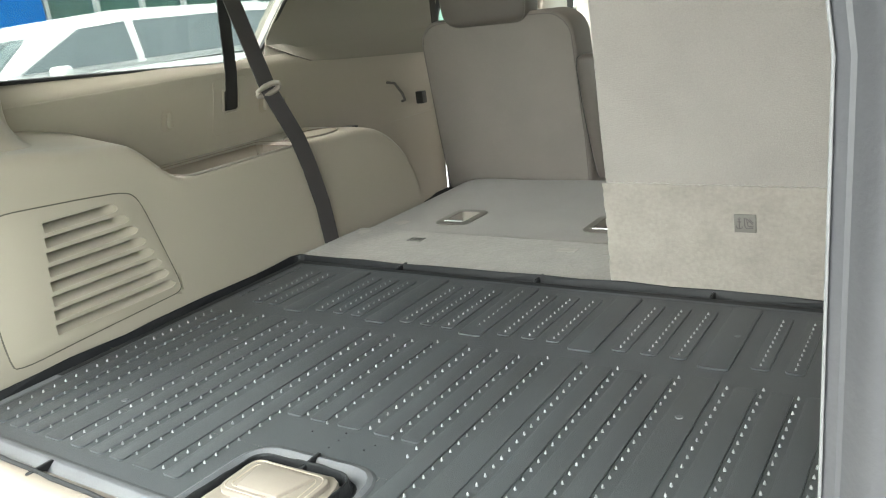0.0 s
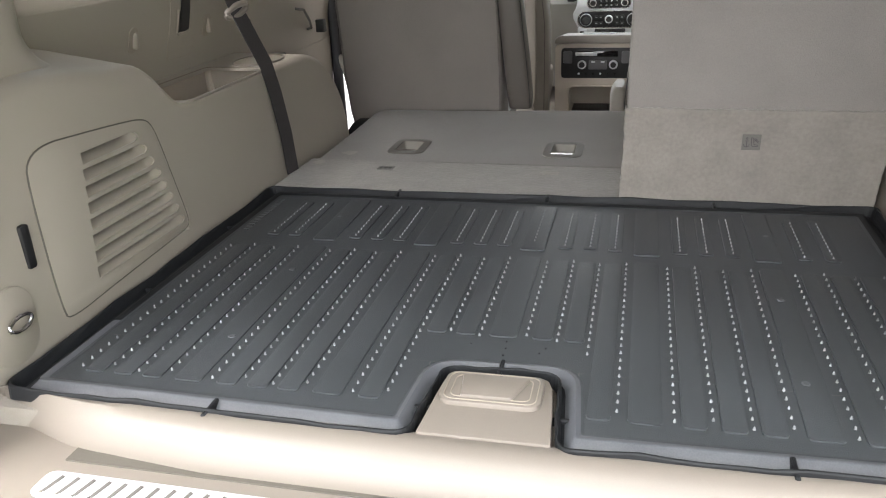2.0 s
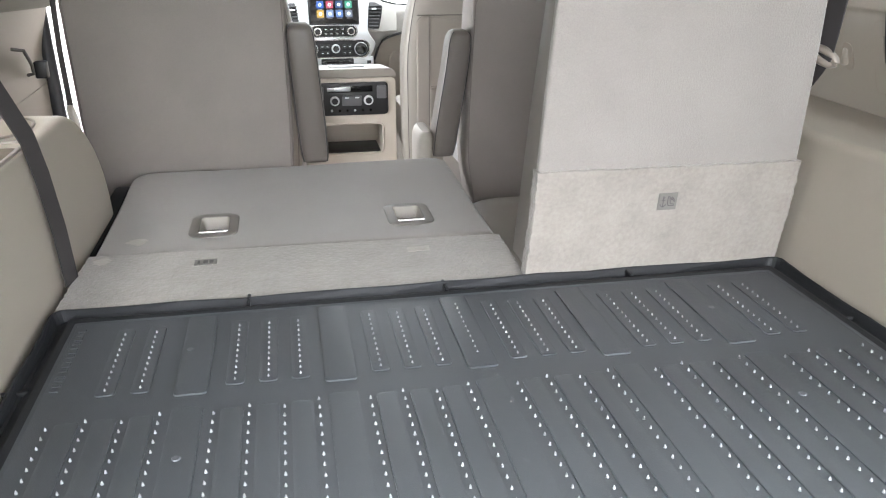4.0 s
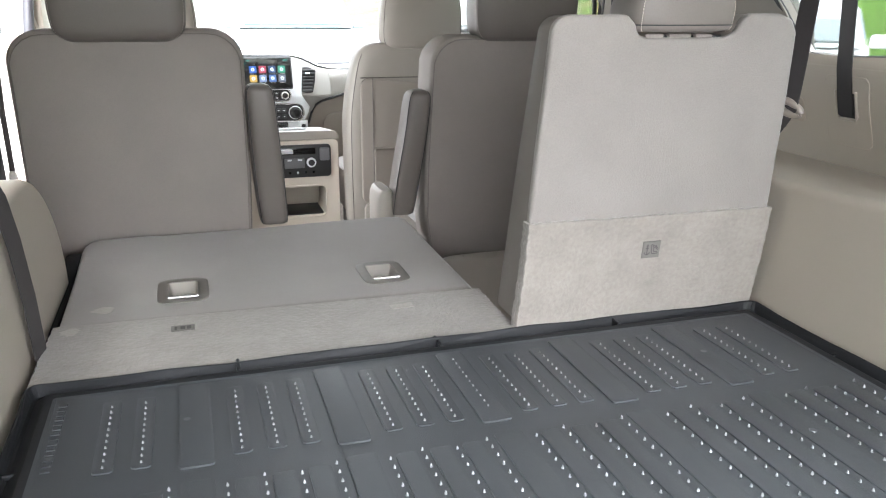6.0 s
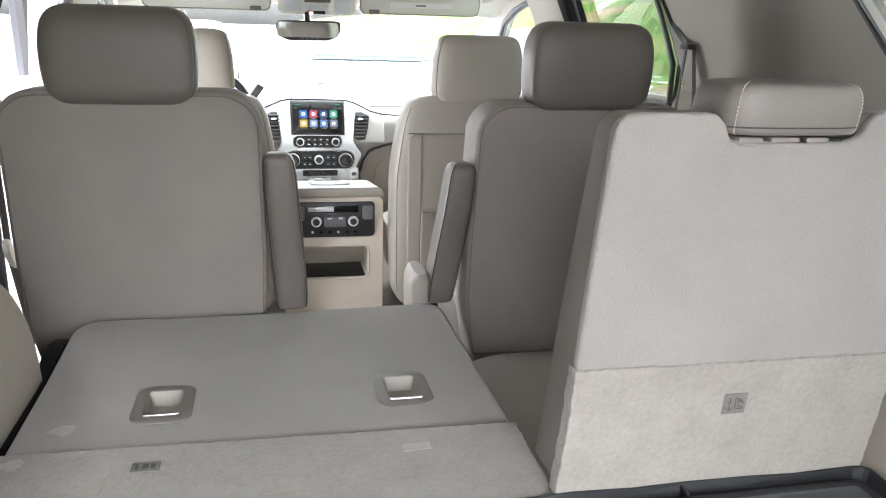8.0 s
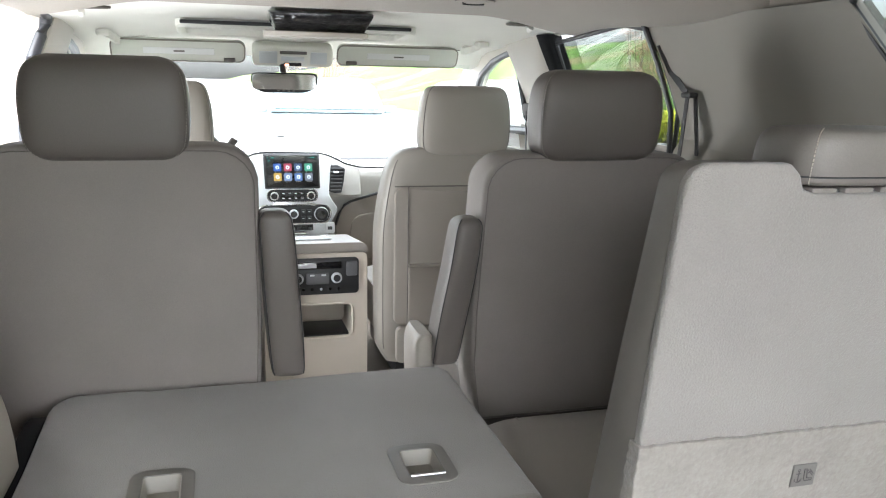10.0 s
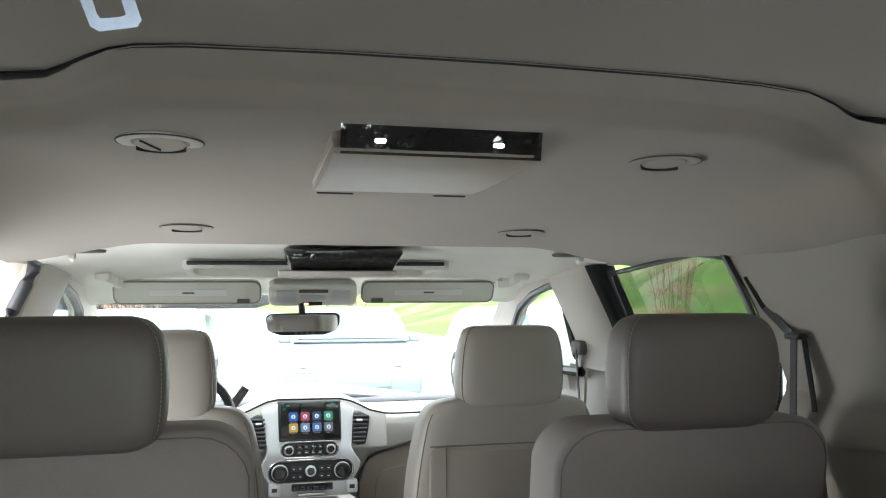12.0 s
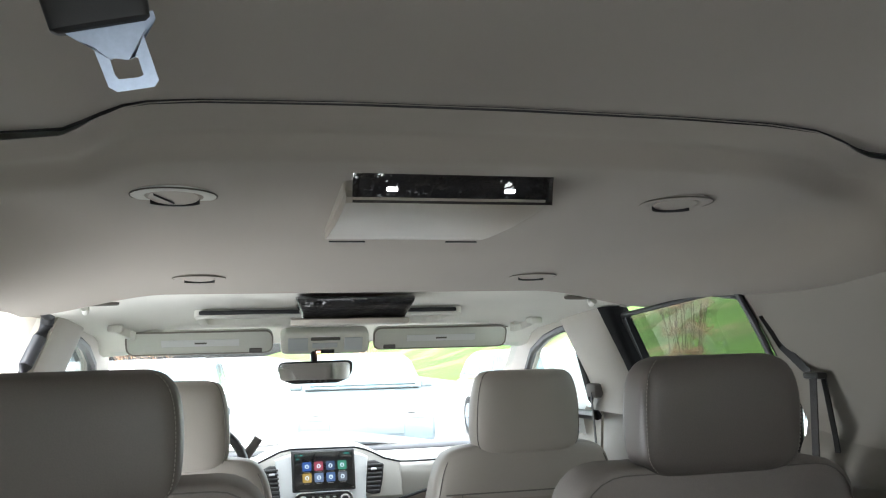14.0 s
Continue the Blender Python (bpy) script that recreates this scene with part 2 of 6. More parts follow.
def carve(ob, cutter_bm):
    """Cuts a form out of a finished mesh, for good."""
    bmesh.ops.recalc_face_normals(cutter_bm, faces=cutter_bm.faces)
    me = bpy.data.meshes.new("cutter")
    cutter_bm.to_mesh(me)
    cutter_bm.free()
    cutter = new("cutter", me)
    mod = ob.modifiers.new("cut", "BOOLEAN")
    mod.operation, mod.object, mod.solver = "DIFFERENCE", cutter, "EXACT"
    bpy.context.view_layer.update()
    made = bpy.data.meshes.new_from_object(ob.evaluated_get(bpy.context.evaluated_depsgraph_get()))
    ob.modifiers.clear()
    ob.data = made
    bpy.data.objects.remove(cutter)
    bpy.data.meshes.remove(me)
    return ob


def ragged(points, step, amount, seed):
    """Outline with more points and small uneven shifts, like a worn cut edge."""
    rnd, out = random.Random(seed), []
    n = len(points)
    for i in range(n):
        a, b = Vector((*points[i], 0)), Vector((*points[(i + 1) % n], 0))
        d = b - a
        k = max(1, int(d.length / step))
        side = Vector((-d.y, d.x, 0)).normalized()
        out += [tuple((a + d * (j / k) + side * (rnd.uniform(-amount, amount) if j else 0))[:2]) for j in range(k)]
    return out


def thing(name, label, category, group="", kind=""):
    return tagged(new(name), label, category, group, kind)


def box(x0, x1, y0, y1, z0, z1, r=0.0, seg=2, bm=None, m=None):
    """Box between limits, edges rounded by r."""
    made = bmesh.new()
    bmesh.ops.create_cube(made, size=1)
    for v in made.verts:
        v.co = Vector(((x0 + x1) / 2 + v.co.x * (x1 - x0), (y0 + y1) / 2 + v.co.y * (y1 - y0), (z0 + z1) / 2 + v.co.z * (z1 - z0)))
    if r:
        bmesh.ops.bevel(made, geom=made.edges[:], offset=r, segments=seg, profile=0.5, affect="EDGES")
    if m is not None:
        made.transform(m)
    return join(bm, made)


def join(bm, made):
    if bm is None:
        return made
    tmp = bpy.data.meshes.new("tmp")
    made.to_mesh(tmp)
    made.free()
    bm.from_mesh(tmp)
    bpy.data.meshes.remove(tmp)
    return bm


def loft(rings, cap=True, closed=True, bm=None, wrap=False):
    """Skin over rings of equal point counts."""
    made = bmesh.new()
    rows = [[made.verts.new(p) for p in ring] for ring in rings]
    pairs = list(zip(rows, rows[1:])) + ([(rows[-1], rows[0])] if wrap else [])
    n = len(rows[0])
    for a, b in pairs:
        for i in range(n if closed else n - 1):
            j = (i + 1) % n
            made.faces.new((a[i], a[j], b[j], b[i]))
    if cap and closed and not wrap:
        made.faces.new(rows[0])
        made.faces.new(rows[-1][::-1])
    return join(bm, made)


def spline_rings(rings, n=4):
    """More rings along a smooth curve through the given ones."""
    out = []
    for i in range(len(rings) - 1):
        a, b, c, d = (rings[max(i - 1, 0)], rings[i], rings[i + 1], rings[min(i + 2, len(rings) - 1)])
        for k in range(n):
            t = k / n
            row = []
            for p0, p1, p2, p3 in zip(a, b, c, d):
                p0, p1, p2, p3 = map(Vector, (p0, p1, p2, p3))
                row.append(0.5 * (2 * p1 + (p2 - p0) * t + (2 * p0 - 5 * p1 + 4 * p2 - p3) * t * t + (3 * p1 - p0 - 3 * p2 + p3) * t ** 3))
            out.append(row)
    return out + [[Vector(p) for p in rings[-1]]]


def seam_line(rings, k, lo=0, hi=None, radius=0.0014, lift=0.0006):
    """Raised stitch line that follows one column of a lofted form."""
    path = []
    for ring in rings[lo:hi]:
        mid = sum((Vector(p) for p in ring), Vector()) / len(ring)
        p = Vector(ring[k])
        out = Vector((p.x - mid.x, p.y - mid.y, 0))
        path.append(p + out.normalized() * lift)
    return pipe(path, radius, 6)


def stitch_line(rings, k, lo=0, hi=None, radius=0.0010, lift=0.0006):
    """Row of separate short stitches along one column of a lofted form."""
    path = []
    for ring in rings[lo:hi]:
        mid = sum((Vector(p) for p in ring), Vector()) / len(ring)
        p = Vector(ring[k])
        path.append(p + Vector((p.x - mid.x, p.y - mid.y, 0)).normalized() * lift)
    bm, gap = bmesh.new(), 0.0062
    for a, b in zip(path, path[1:]):
        n = max(1, round((b - a).length / gap))
        for j in range(n):
            bm = pipe([a.lerp(b, (j + 0.15) / n), a.lerp(b, (j + 0.75) / n)], radius, 5, bm=bm)
    return bm


def super_ring(cx, cy, cz, a, b, power=4.0, n=28, plane="xy"):
    """Rounded-rectangle ring about a centre."""
    pts = []
    for i in range(n):
        t = 2 * math.pi * (i + 0.5) / n
        c, s = math.cos(t), math.sin(t)
        u = a * math.copysign(abs(c) ** (2 / power), c)
        v = b * math.copysign(abs(s) ** (2 / power), s)
        pts.append((cx + u, cy + v, cz) if plane == "xy" else (cx + u, cy, cz + v) if plane == "xz" else (cx, cy + u, cz + v))
    return pts


def prism(points, axis, lo, hi, r=0.0, seg=2, bm=None):
    """Flat outline of 2D points pushed along an axis from lo to hi."""
    made = bmesh.new()
    put = {"x": lambda p, d: (d, p[0], p[1]), "y": lambda p, d: (p[0], d, p[1]), "z": lambda p, d: (p[0], p[1], d)}[axis]
    a = [made.verts.new(put(p, lo)) for p in points]
    b = [made.verts.new(put(p, hi)) for p in points]
    n = len(points)
    made.faces.new(a)
    made.faces.new(b[::-1])
    for i in range(n):
        made.faces.new((a[i], a[(i + 1) % n], b[(i + 1) % n], b[i]))
    if r:
        bmesh.ops.recalc_face_normals(made, faces=made.faces)
        bmesh.ops.bevel(made, geom=[e for e in made.edges if e.calc_face_angle(0.0) > 0.35], offset=r, segments=seg, profile=0.5, affect="EDGES")
    return join(bm, made)


def rounded(x0, x1, y0, y1, r, n=5):
    """2D rounded rectangle outline."""
    pts = []
    for cx, cy, a0 in ((x1 - r, y1 - r, 0), (x0 + r, y1 - r, 90), (x0 + r, y0 + r, 180), (x1 - r, y0 + r, 270)):
        for k in range(n):
            a = radians(a0 + 90 * k / (n - 1))
            pts.append((cx + r * math.cos(a), cy + r * math.sin(a)))
    return pts


def sweep(path, width, thick, side, bm=None):
    """Flat strap along a path; side is the direction of its width."""
    side = Vector(side).normalized()
    rings = []
    for i, p in enumerate(path):
        p = Vector(p)
        d = (Vector(path[min(i + 1, len(path) - 1)]) - Vector(path[max(i - 1, 0)])).normalized()
        w = (side - d * side.dot(d)).normalized() * width / 2
        t = d.cross(w).normalized() * thick / 2
        rings.append([p - w - t, p + w - t, p + w + t, p - w + t])
    return loft(rings, bm=bm)


def pipe(path, radius, n=10, bm=None, wrap=False):
    """Round rod along a path."""
    rings, m = [], len(path)
    for i, p in enumerate(path):
        p = Vector(p)
        before, after = (path[(i - 1) % m], path[(i + 1) % m]) if wrap else (path[max(i - 1, 0)], path[min(i + 1, m - 1)])
        d = (Vector(after) - Vector(before)).normalized()
        ref = Vector((0, 0, 1)) if abs(d.z) < 0.9 else Vector((1, 0, 0))
        u = d.cross(ref).normalized()
        v = d.cross(u)
        rings.append([p + radius * (math.cos(2 * math.pi * k / n) * u + math.sin(2 * math.pi * k / n) * v) for k in range(n)])
    return loft(rings, bm=bm, wrap=wrap)


def disc(center, radius, depth, axis="y", n=24, bm=None, rim=0.0):
    """Short cylinder with its first face at the centre."""
    def ring(r, d):
        pts = []
        for k in range(n):
            a = 2 * math.pi * k / n
            u, v = r * math.cos(a), r * math.sin(a)
            c = Vector(center)
            pts.append(c + Vector({"y": (u, d, v), "x": (d, u, v), "z": (u, v, d)}[axis]))
        return pts
    rings = [ring(radius - rim, 0), ring(radius, rim if depth > 0 else -rim), ring(radius, depth)] if rim else [ring(radius, 0), ring(radius, depth)]
    return loft(rings, bm=bm)


def sheet(f, us, vs, keep=None, bm=None):
    """Grid surface f(u, v)."""
    made = bmesh.new()
    g = [[made.verts.new(f(u, v)) for v in vs] for u in us]
    for i in range(len(us) - 1):
        for j in range(len(vs) - 1):
            if keep is None or keep((us[i] + us[i + 1]) / 2, (vs[j] + vs[j + 1]) / 2):
                made.faces.new((g[i][j], g[i + 1][j], g[i + 1][j + 1], g[i][j + 1]))
    return join(bm, made)


def thicken(ob, depth, offset=-1.0):
    mod = ob.modifiers.new("thickness", "SOLIDIFY")
    mod.thickness, mod.offset = depth, offset
    return ob


def span(a, b, n):
    return [a + (b - a) * i / (n - 1) for i in range(n)]


def smooth_step(a, b, x):
    t = min(1, max(0, (x - a) / (b - a)))
    return t * t * (3 - 2 * t)


def mirrored(bm, s):
    """Turns a left-hand mesh (negative x) into the right-hand one for s = 1."""
    if s > 0:
        for v in bm.verts:
            v.co.x = -v.co.x
        bmesh.ops.reverse_faces(bm, faces=bm.faces)
    return bm

# ---- setting: ground, body shell, headliner, windows ----
def ground_height(x, y):
    return -0.85 + 5.2 * smooth_step(-3.0, 24.0, max(0.0, x - 9.0)) - 0.17


gx = [-900, -300, -120, -60, -30, -15, -5, 0, 5] + span(9, 45, 49) + [60, 120, 300, 900]
gy = [-900, -300, -100, -40, -15, -5, 0, 5, 10] + span(15, 48, 45) + [60, 120, 300, 900]
ground = part("ground", sheet(lambda x, y: (x, y, -0.85), gx, gy), M_ASPHALT)
tagged(ground, "grey asphalt car park reaching to the horizon", "ground", kind="structure")
hill = part("grass_bank", sheet(lambda x, y: (x, y, ground_height(x, y) + (0.006 if ground_height(x, y) > -0.84 else -0.05)), gx, gy, keep=lambda x, y: x > 8.5), M_GRASS)
tagged(hill, "bright green grass bank behind the car park", "grass", kind="structure")


def side_x(z):
    """Inner face of the upper side wall."""
    return -0.862 + 0.036 * smooth_step(0.26, 0.43, z) - 0.034 * smooth_step(0.435, 0.49, z) + 0.10 * smooth_step(0.46, 0.92, z)


SILL, HEAD = 0.46, 0.765


def trim_face(z):
    """Inner surface of the trim above the cargo shelf."""
    return side_x(z) + 0.012


def on_trim(bm, s):
    """Bends a flat piece onto the side trim and puts it on side s."""
    for z in (0.28, 0.30, 0.32, 0.34, 0.36, 0.38, 0.40):
        bmesh.ops.bisect_plane(bm, geom=bm.verts[:] + bm.edges[:] + bm.faces[:], plane_co=(0, 0, z), plane_no=(0, 0, 1))
    for v in bm.verts:
        v.co.x = -s * (v.co.x + trim_face(v.co.z))
    return bm


def panel_quad(yb0, yb1, yt0, yt1, z0, z1, s, inset=0.0, depth=0.05, name="pillar", mat=None, n=7):
    """Upright strip of the side wall between slanting fore and aft edges."""
    def f(u, v):
        z = z0 + (z1 - z0) * v
        a, b = yb0 + (yt0 - yb0) * v, yb1 + (yt1 - yb1) * v
        return (-s * (side_x(z) + inset + 0.012 * (1 - (2 * u - 1) ** 6)), a + (b - a) * u, z)
    bm = sheet(f, [0, 0.02, 0.06, 0.15, 0.3, 0.5, 0.7, 0.85, 0.94, 0.98, 1], span(0, 1, n))
    back = bmesh.ops.extrude_face_region(bm, geom=bm.faces[:])
    for v in back["geom"]:
        if isinstance(v, bmesh.types.BMVert):
            v.co.x += s * depth
    return part(name, bm, mat or M_TRIM)


def side_patch(outline, s, inset, depth):
    """Flat outline in y and z bent onto the side of the cabin."""
    bm = prism(outline, "x", 0.0, depth)
    for k in range(14):
        bmesh.ops.bisect_plane(bm, geom=bm.verts[:] + bm.edges[:] + bm.faces[:], plane_co=(0, 0, 0.40 + 0.03 * k), plane_no=(0, 0, 1))
    for v in bm.verts:
        v.co.x = -s * (side_x(v.co.z) + inset - v.co.x)
    return bm


def side_wall(s, tag):
    """Side of the cabin: lower doors, pillars and roof rail, with window openings between."""
    wall = thing("wall_" + tag, "taupe moulded plastic side trim of the vehicle cabin", "wall", kind="structure")

    def under(ob, name, label=""):
        ob.name, ob.parent = name, wall
        return tagged(ob, label) if label else ob
    under(panel_quad(-0.02, 2.02, 0.0, 2.0, 0.2, SILL, s, n=18), "upper_panel")
    under(panel_quad(1.0, 1.98, 1.0, 2.02, -0.45, 0.2, s, n=3), "lower_panel")
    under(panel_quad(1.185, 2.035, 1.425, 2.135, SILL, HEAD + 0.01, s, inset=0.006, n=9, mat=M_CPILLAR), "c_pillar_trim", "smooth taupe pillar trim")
    under(part("window_ledge", side_patch([(-0.02, 0.44), (1.16, 0.44), (1.15, 0.462), (1.09, 0.456), (0.10, 0.510), (-0.02, 0.516)], s, 0.012, 0.04), M_TRIM), "window_ledge", "taupe ledge under the quarter window")
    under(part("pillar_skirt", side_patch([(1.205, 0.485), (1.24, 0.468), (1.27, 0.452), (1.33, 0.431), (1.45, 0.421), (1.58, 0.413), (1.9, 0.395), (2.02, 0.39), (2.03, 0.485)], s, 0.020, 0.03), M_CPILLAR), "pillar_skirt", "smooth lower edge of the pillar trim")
    under(panel_quad(-0.04, 0.07, 0.02, 0.16, SILL, HEAD + 0.02, s), "d_pillar_trim")
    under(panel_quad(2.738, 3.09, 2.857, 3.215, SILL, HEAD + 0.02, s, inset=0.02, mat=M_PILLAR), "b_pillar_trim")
    if s > 0:
        under(panel_quad(2.69, 2.738, 2.768, 2.857, SILL, HEAD + 0.015, s, inset=0.022, mat=M_BLACK_MATTE), "window_divider", "thick black rear door window frame")
    under(part("a_pillar_trim", side_patch([(3.20, 0.738), (3.28, 0.733), (3.44, 0.711), (3.64, 0.660), (3.78, 0.584), (3.86, 0.504), (3.90, 0.40), (4.38, 0.40), (4.2, 0.52), (3.95, 0.64), (3.70, 0.755), (3.62, 0.79), (3.20, 0.79)], s, 0.012, 0.05), M_PILLAR), "a_pillar_trim", "pale curved windshield pillar trim")
    edge = [Vector((-s * (side_x(z) + 0.016), y, z)) for y, z in ((2.137, 0.772), (2.118, 0.72), (2.104, 0.67), (2.096, 0.62), (2.080, 0.55), (2.035, 0.44))]
    under(part("window_edge", pipe(edge, 0.0075, 8), M_BLACK), "window_edge", "black rubber edge of the pillar trim")
    rail = [(-s * x, z) for x, z in ((-0.81, 0.776), (-0.785, 0.778), (-0.77, 0.80), (-0.77, 0.97), (-0.81, 0.97))]
    under(part("roof_rail", prism(rail, "y", -0.04, 3.75, 0.006), M_HEAD), "roof_rail")
    doors = [(2.0, 3.06, "rear_door_panel"), (3.08, 4.3, "front_door_panel")]
    for y0, y1, nm in (doors if s > 0 else doors[1:]):
        bm = sheet(lambda u, v: (-s * (-0.80 - 0.05 * v + 0.05 * math.exp(-((v - 0.62) / 0.12) ** 2)), y0 + (y1 - y0) * u, -0.45 + (SILL + 0.45) * v), span(0, 1, 8), span(0, 1, 22))
        back = bmesh.ops.extrude_face_region(bm, geom=bm.faces[:])
        for v in back["geom"]:
            if isinstance(v, bmesh.types.BMVert):
                v.co.x = s * 0.9
        under(part(nm, bm, M_TRIM), nm)
    return wall


side_wall(-1, "left")
side_wall(1, "right")


def outline_loop(pts, s, inset=0.0):
    return [Vector((-s * (side_x(z) + inset), y, z)) for y, z in pts]


def window(number, pts, s, glass, frame_mat, label, frame_r=0.011):
    w = thing("window_%d" % number, label, "window", kind="structure")
    ring = outline_loop(pts, s)
    dense = []
    for a, b in zip(ring, ring[1:] + ring[:1]):
        dense += [a.lerp(b, k / 4) for k in range(4)]
    part("window_frame", pipe(dense, frame_r, 8, wrap=True), frame_mat, w, "black rubber window seal")
    pane = part("pane", side_patch(pts, s, -0.022, 0.005), glass, w)
    pane.visible_shadow = False
    return w


QUARTER = [(0.10, 0.506), (1.09, 0.452), (1.15, 0.456), (1.215, 0.492), (1.25, 0.535), (1.425, 0.765), (1.41, 0.785), (0.2, 0.80), (0.15, 0.77)]
REAR_DOOR = [(2.04, 0.44), (2.66, 0.44), (2.71, 0.5), (2.736, 0.624), (2.752, 0.70), (2.757, 0.752), (2.27, 0.781), (2.14, 0.762), (2.107, 0.70), (2.09, 0.634), (2.07, 0.55)]
FRONT_DOOR = [(3.06, 0.44), (3.88, 0.42), (3.86, 0.50), (3.78, 0.58), (3.64, 0.656), (3.44, 0.707), (3.28, 0.729), (3.20, 0.735), (3.17, 0.66)]
for s, base in ((-1, 1), (1, 4)):
    window(base, QUARTER, s, M_PRIVACY, M_BLACK, "fixed privacy-glass quarter window with black seal", 0.007)
    if s > 0:
        window(base + 1, REAR_DOOR, s, M_PRIVACY, M_BLACK, "privacy-glass rear door window with thick black seal", 0.007)
    window(base + 2, FRONT_DOOR, s, M_WINDOW_TINT, M_BLACK, "clear front door window with black seal", 0.016)

# open doorway on the driver's side, with its seal and the door swung out
doorway = thing("door_1", "open rear passenger door with grey rubber door seal", "door", kind="structure")
seal = [(2.02, -0.40), (2.015, 0.1), (2.03, 0.5), (2.07, 0.66), (2.15, 0.785), (2.3, 0.808), (2.72, 0.802), (2.83, 0.785), (2.845, 0.76), (2.77, 0.62), (2.72, 0.46), (2.70, 0.1), (2.66, -0.40)]
pts = [Vector((side_x(z) if z > 0.25 else -0.845, y, z)) for y, z in seal]
dense = []
for a, b in zip(pts, pts[1:]):
    dense += [a.lerp(b, k / 4) for k in range(4)]
part("door_seal", pipe(dense + [pts[-1]], 0.017, 12), M_SEAL, doorway, "grey rubber door seal")
part("door_sill", box(-0.93, -0.80, 2.0, 2.85, -0.48, -0.40, 0.015), M_TRIM, doorway)
part("door_jamb", prism([(2.70, -0.42), (2.74, 0.4), (2.80, 0.62), (2.88, 0.80), (3.0, 0.80), (3.06, -0.42)], "x", -0.93, -0.80, 0.012), M_TRIM, doorway, "white painted door jamb")
swing = Matrix.Translation((-0.96, 2.98, 0)) @ Matrix.Rotation(radians(-62), 4, "Z")
bm = box(-0.06, 0.06, -0.93, 0.0, -0.45, 0.44, 0.03, 3)
bm.transform(swing)
leaf = part("door_leaf", bm, M_PAINT_WHITE, doorway, "white door swung open")
ring = [swing @ Vector((0.0, y, z)) for y, z in ((-0.9, 0.42), (-0.85, 0.6), (-0.72, 0.78), (-0.6, 0.81), (-0.12, 0.80), (-0.04, 0.75), (-0.03, 0.42))]
dense = []
for a, b in zip(ring, ring[1:]):
    dense += [a.lerp(b, k / 4) for k in range(4)]
part("window_frame", pipe(dense + [ring[-1]], 0.028, 8), M_SEAL, leaf)

# windshield, cowl and bonnet
shield = thing("window_7", "wide raked clear windshield", "windshield", kind="structure")
bm = sheet(lambda u, v: (0.82 * u * (1 - 0.08 * v), 4.50 - 0.80 * v - 0.16 * u * u, 0.26 + 0.495 * v), span(-1, 1, 13), span(0, 1, 7))
ws = part("pane", bm, M_SCREEN_GLASS, shield)
ws.visible_shadow = False
bonnet = part("bonnet", sheet(lambda u, v: (0.9 * u * (1 - 0.1 * v), 4.6 + 1.2 * v, 0.24 - 0.1 * v ** 2 - 0.06 * u * u + 0.02 * math.cos(3 * u)), span(-1, 1, 13), span(0, 1, 9)), M_PAINT_WHITE)
thicken(bonnet, 0.02)
tagged(bonnet, "white painted bonnet beyond the windshield", "bonnet", kind="structure")
# outer roof and lower body shell close the cabin
roof = part("roof", sheet(lambda u, v: (0.9 * u, -0.05 + 3.85 * v, 1.02 - 0.1 * u ** 4 - 0.08 * (2 * v - 1) ** 4), span(-1, 1, 13), span(0, 1, 13)), M_PAINT_WHITE)
thicken(roof, 0.02)
tagged(roof, "white painted roof skin of the vehicle", "roof", kind="structure")
body = thing("body_shell", "white painted lower body of the vehicle", "car body", kind="structure")
for s in (-1, 1):
    for y0, y1 in (((-0.05, 4.4),) if s > 0 else ((-0.05, 1.98), (3.02, 4.4))):
        part("side_skin", box(*sorted((s * 0.93, s * 0.99)), y0, y1, -0.55, 0.44, 0.015), M_PAINT_WHITE, body)
part("underbody", box(-0.93, 0.93, -0.02, 4.4, -0.6, -0.46, 0.01), M_BLACK, body)
part("rear_bumper", box(-0.95, 0.95, -0.22, -0.06, -0.6, -0.14, 0.05, 4), M_PAINT_WHITE, body)
part("firewall", box(-0.93, 0.93, 4.42, 4.6, -0.5, 0.215, 0.02), M_BLACK, body)

# floors
floor = part("floor", box(-0.86, 0.86, 1.66, 4.4, -0.46, -0.42, 0.004), M_CARPET_FLOOR)
tagged(floor, "dark taupe carpeted cabin floor", "floor", kind="structure")
cargo_floor = part("cargo_floor", box(-0.80, 0.80, 0.11, 1.0, -0.06, -0.0185, 0.004), M_CARPET_FLOOR)
tagged(cargo_floor, "carpeted cargo floor under the rubber liner", "floor", kind="structure")
well = part("foot_well", box(-0.80, 0.80, 1.0, 1.66, -0.40, -0.36, 0.004), M_CARPET_FLOOR)
tagged(well, "carpeted third-row footwell floor", "floor", kind="structure")


# headliner: raised rear piece, lower middle module, front piece paled for windshield light
def head_z(x, y):
    """Fall of the headliner towards the roof rails."""
    return -(0.105 - 0.055 * smooth_step(1.8, 2.5, y)) * smooth_step(0.64 - 0.18 * smooth_step(1.5, 1.95, y), 0.81, abs(x))


SEAM = [(-0.80, 1.62), (-0.60, 1.552), (-0.521, 1.528), (-0.471, 1.510), (-0.448, 1.482), (-0.425, 1.450), (-0.386, 1.405), (-0.363, 1.394), (-0.314, 1.383), (-0.164, 1.372), (0.02, 1.369), (0.223, 1.375), (0.341, 1.386), (0.417, 1.404), (0.455, 1.424), (0.497, 1.450), (0.54, 1.480), (0.574, 1.499), (0.63, 1.512), (0.80, 1.57)]


def seam_y(x):
    """Where the rear headliner meets the lowered middle piece."""
    for (xa, ya), (xb, yb) in zip(SEAM, SEAM[1:]):
        if x <= xb:
            return ya + (yb - ya) * (x - xa) / (xb - xa)
    return SEAM[-1][1]


head_mid = thing("ceiling", "taupe cloth headliner with a lowered middle section", "ceiling", kind="structure")


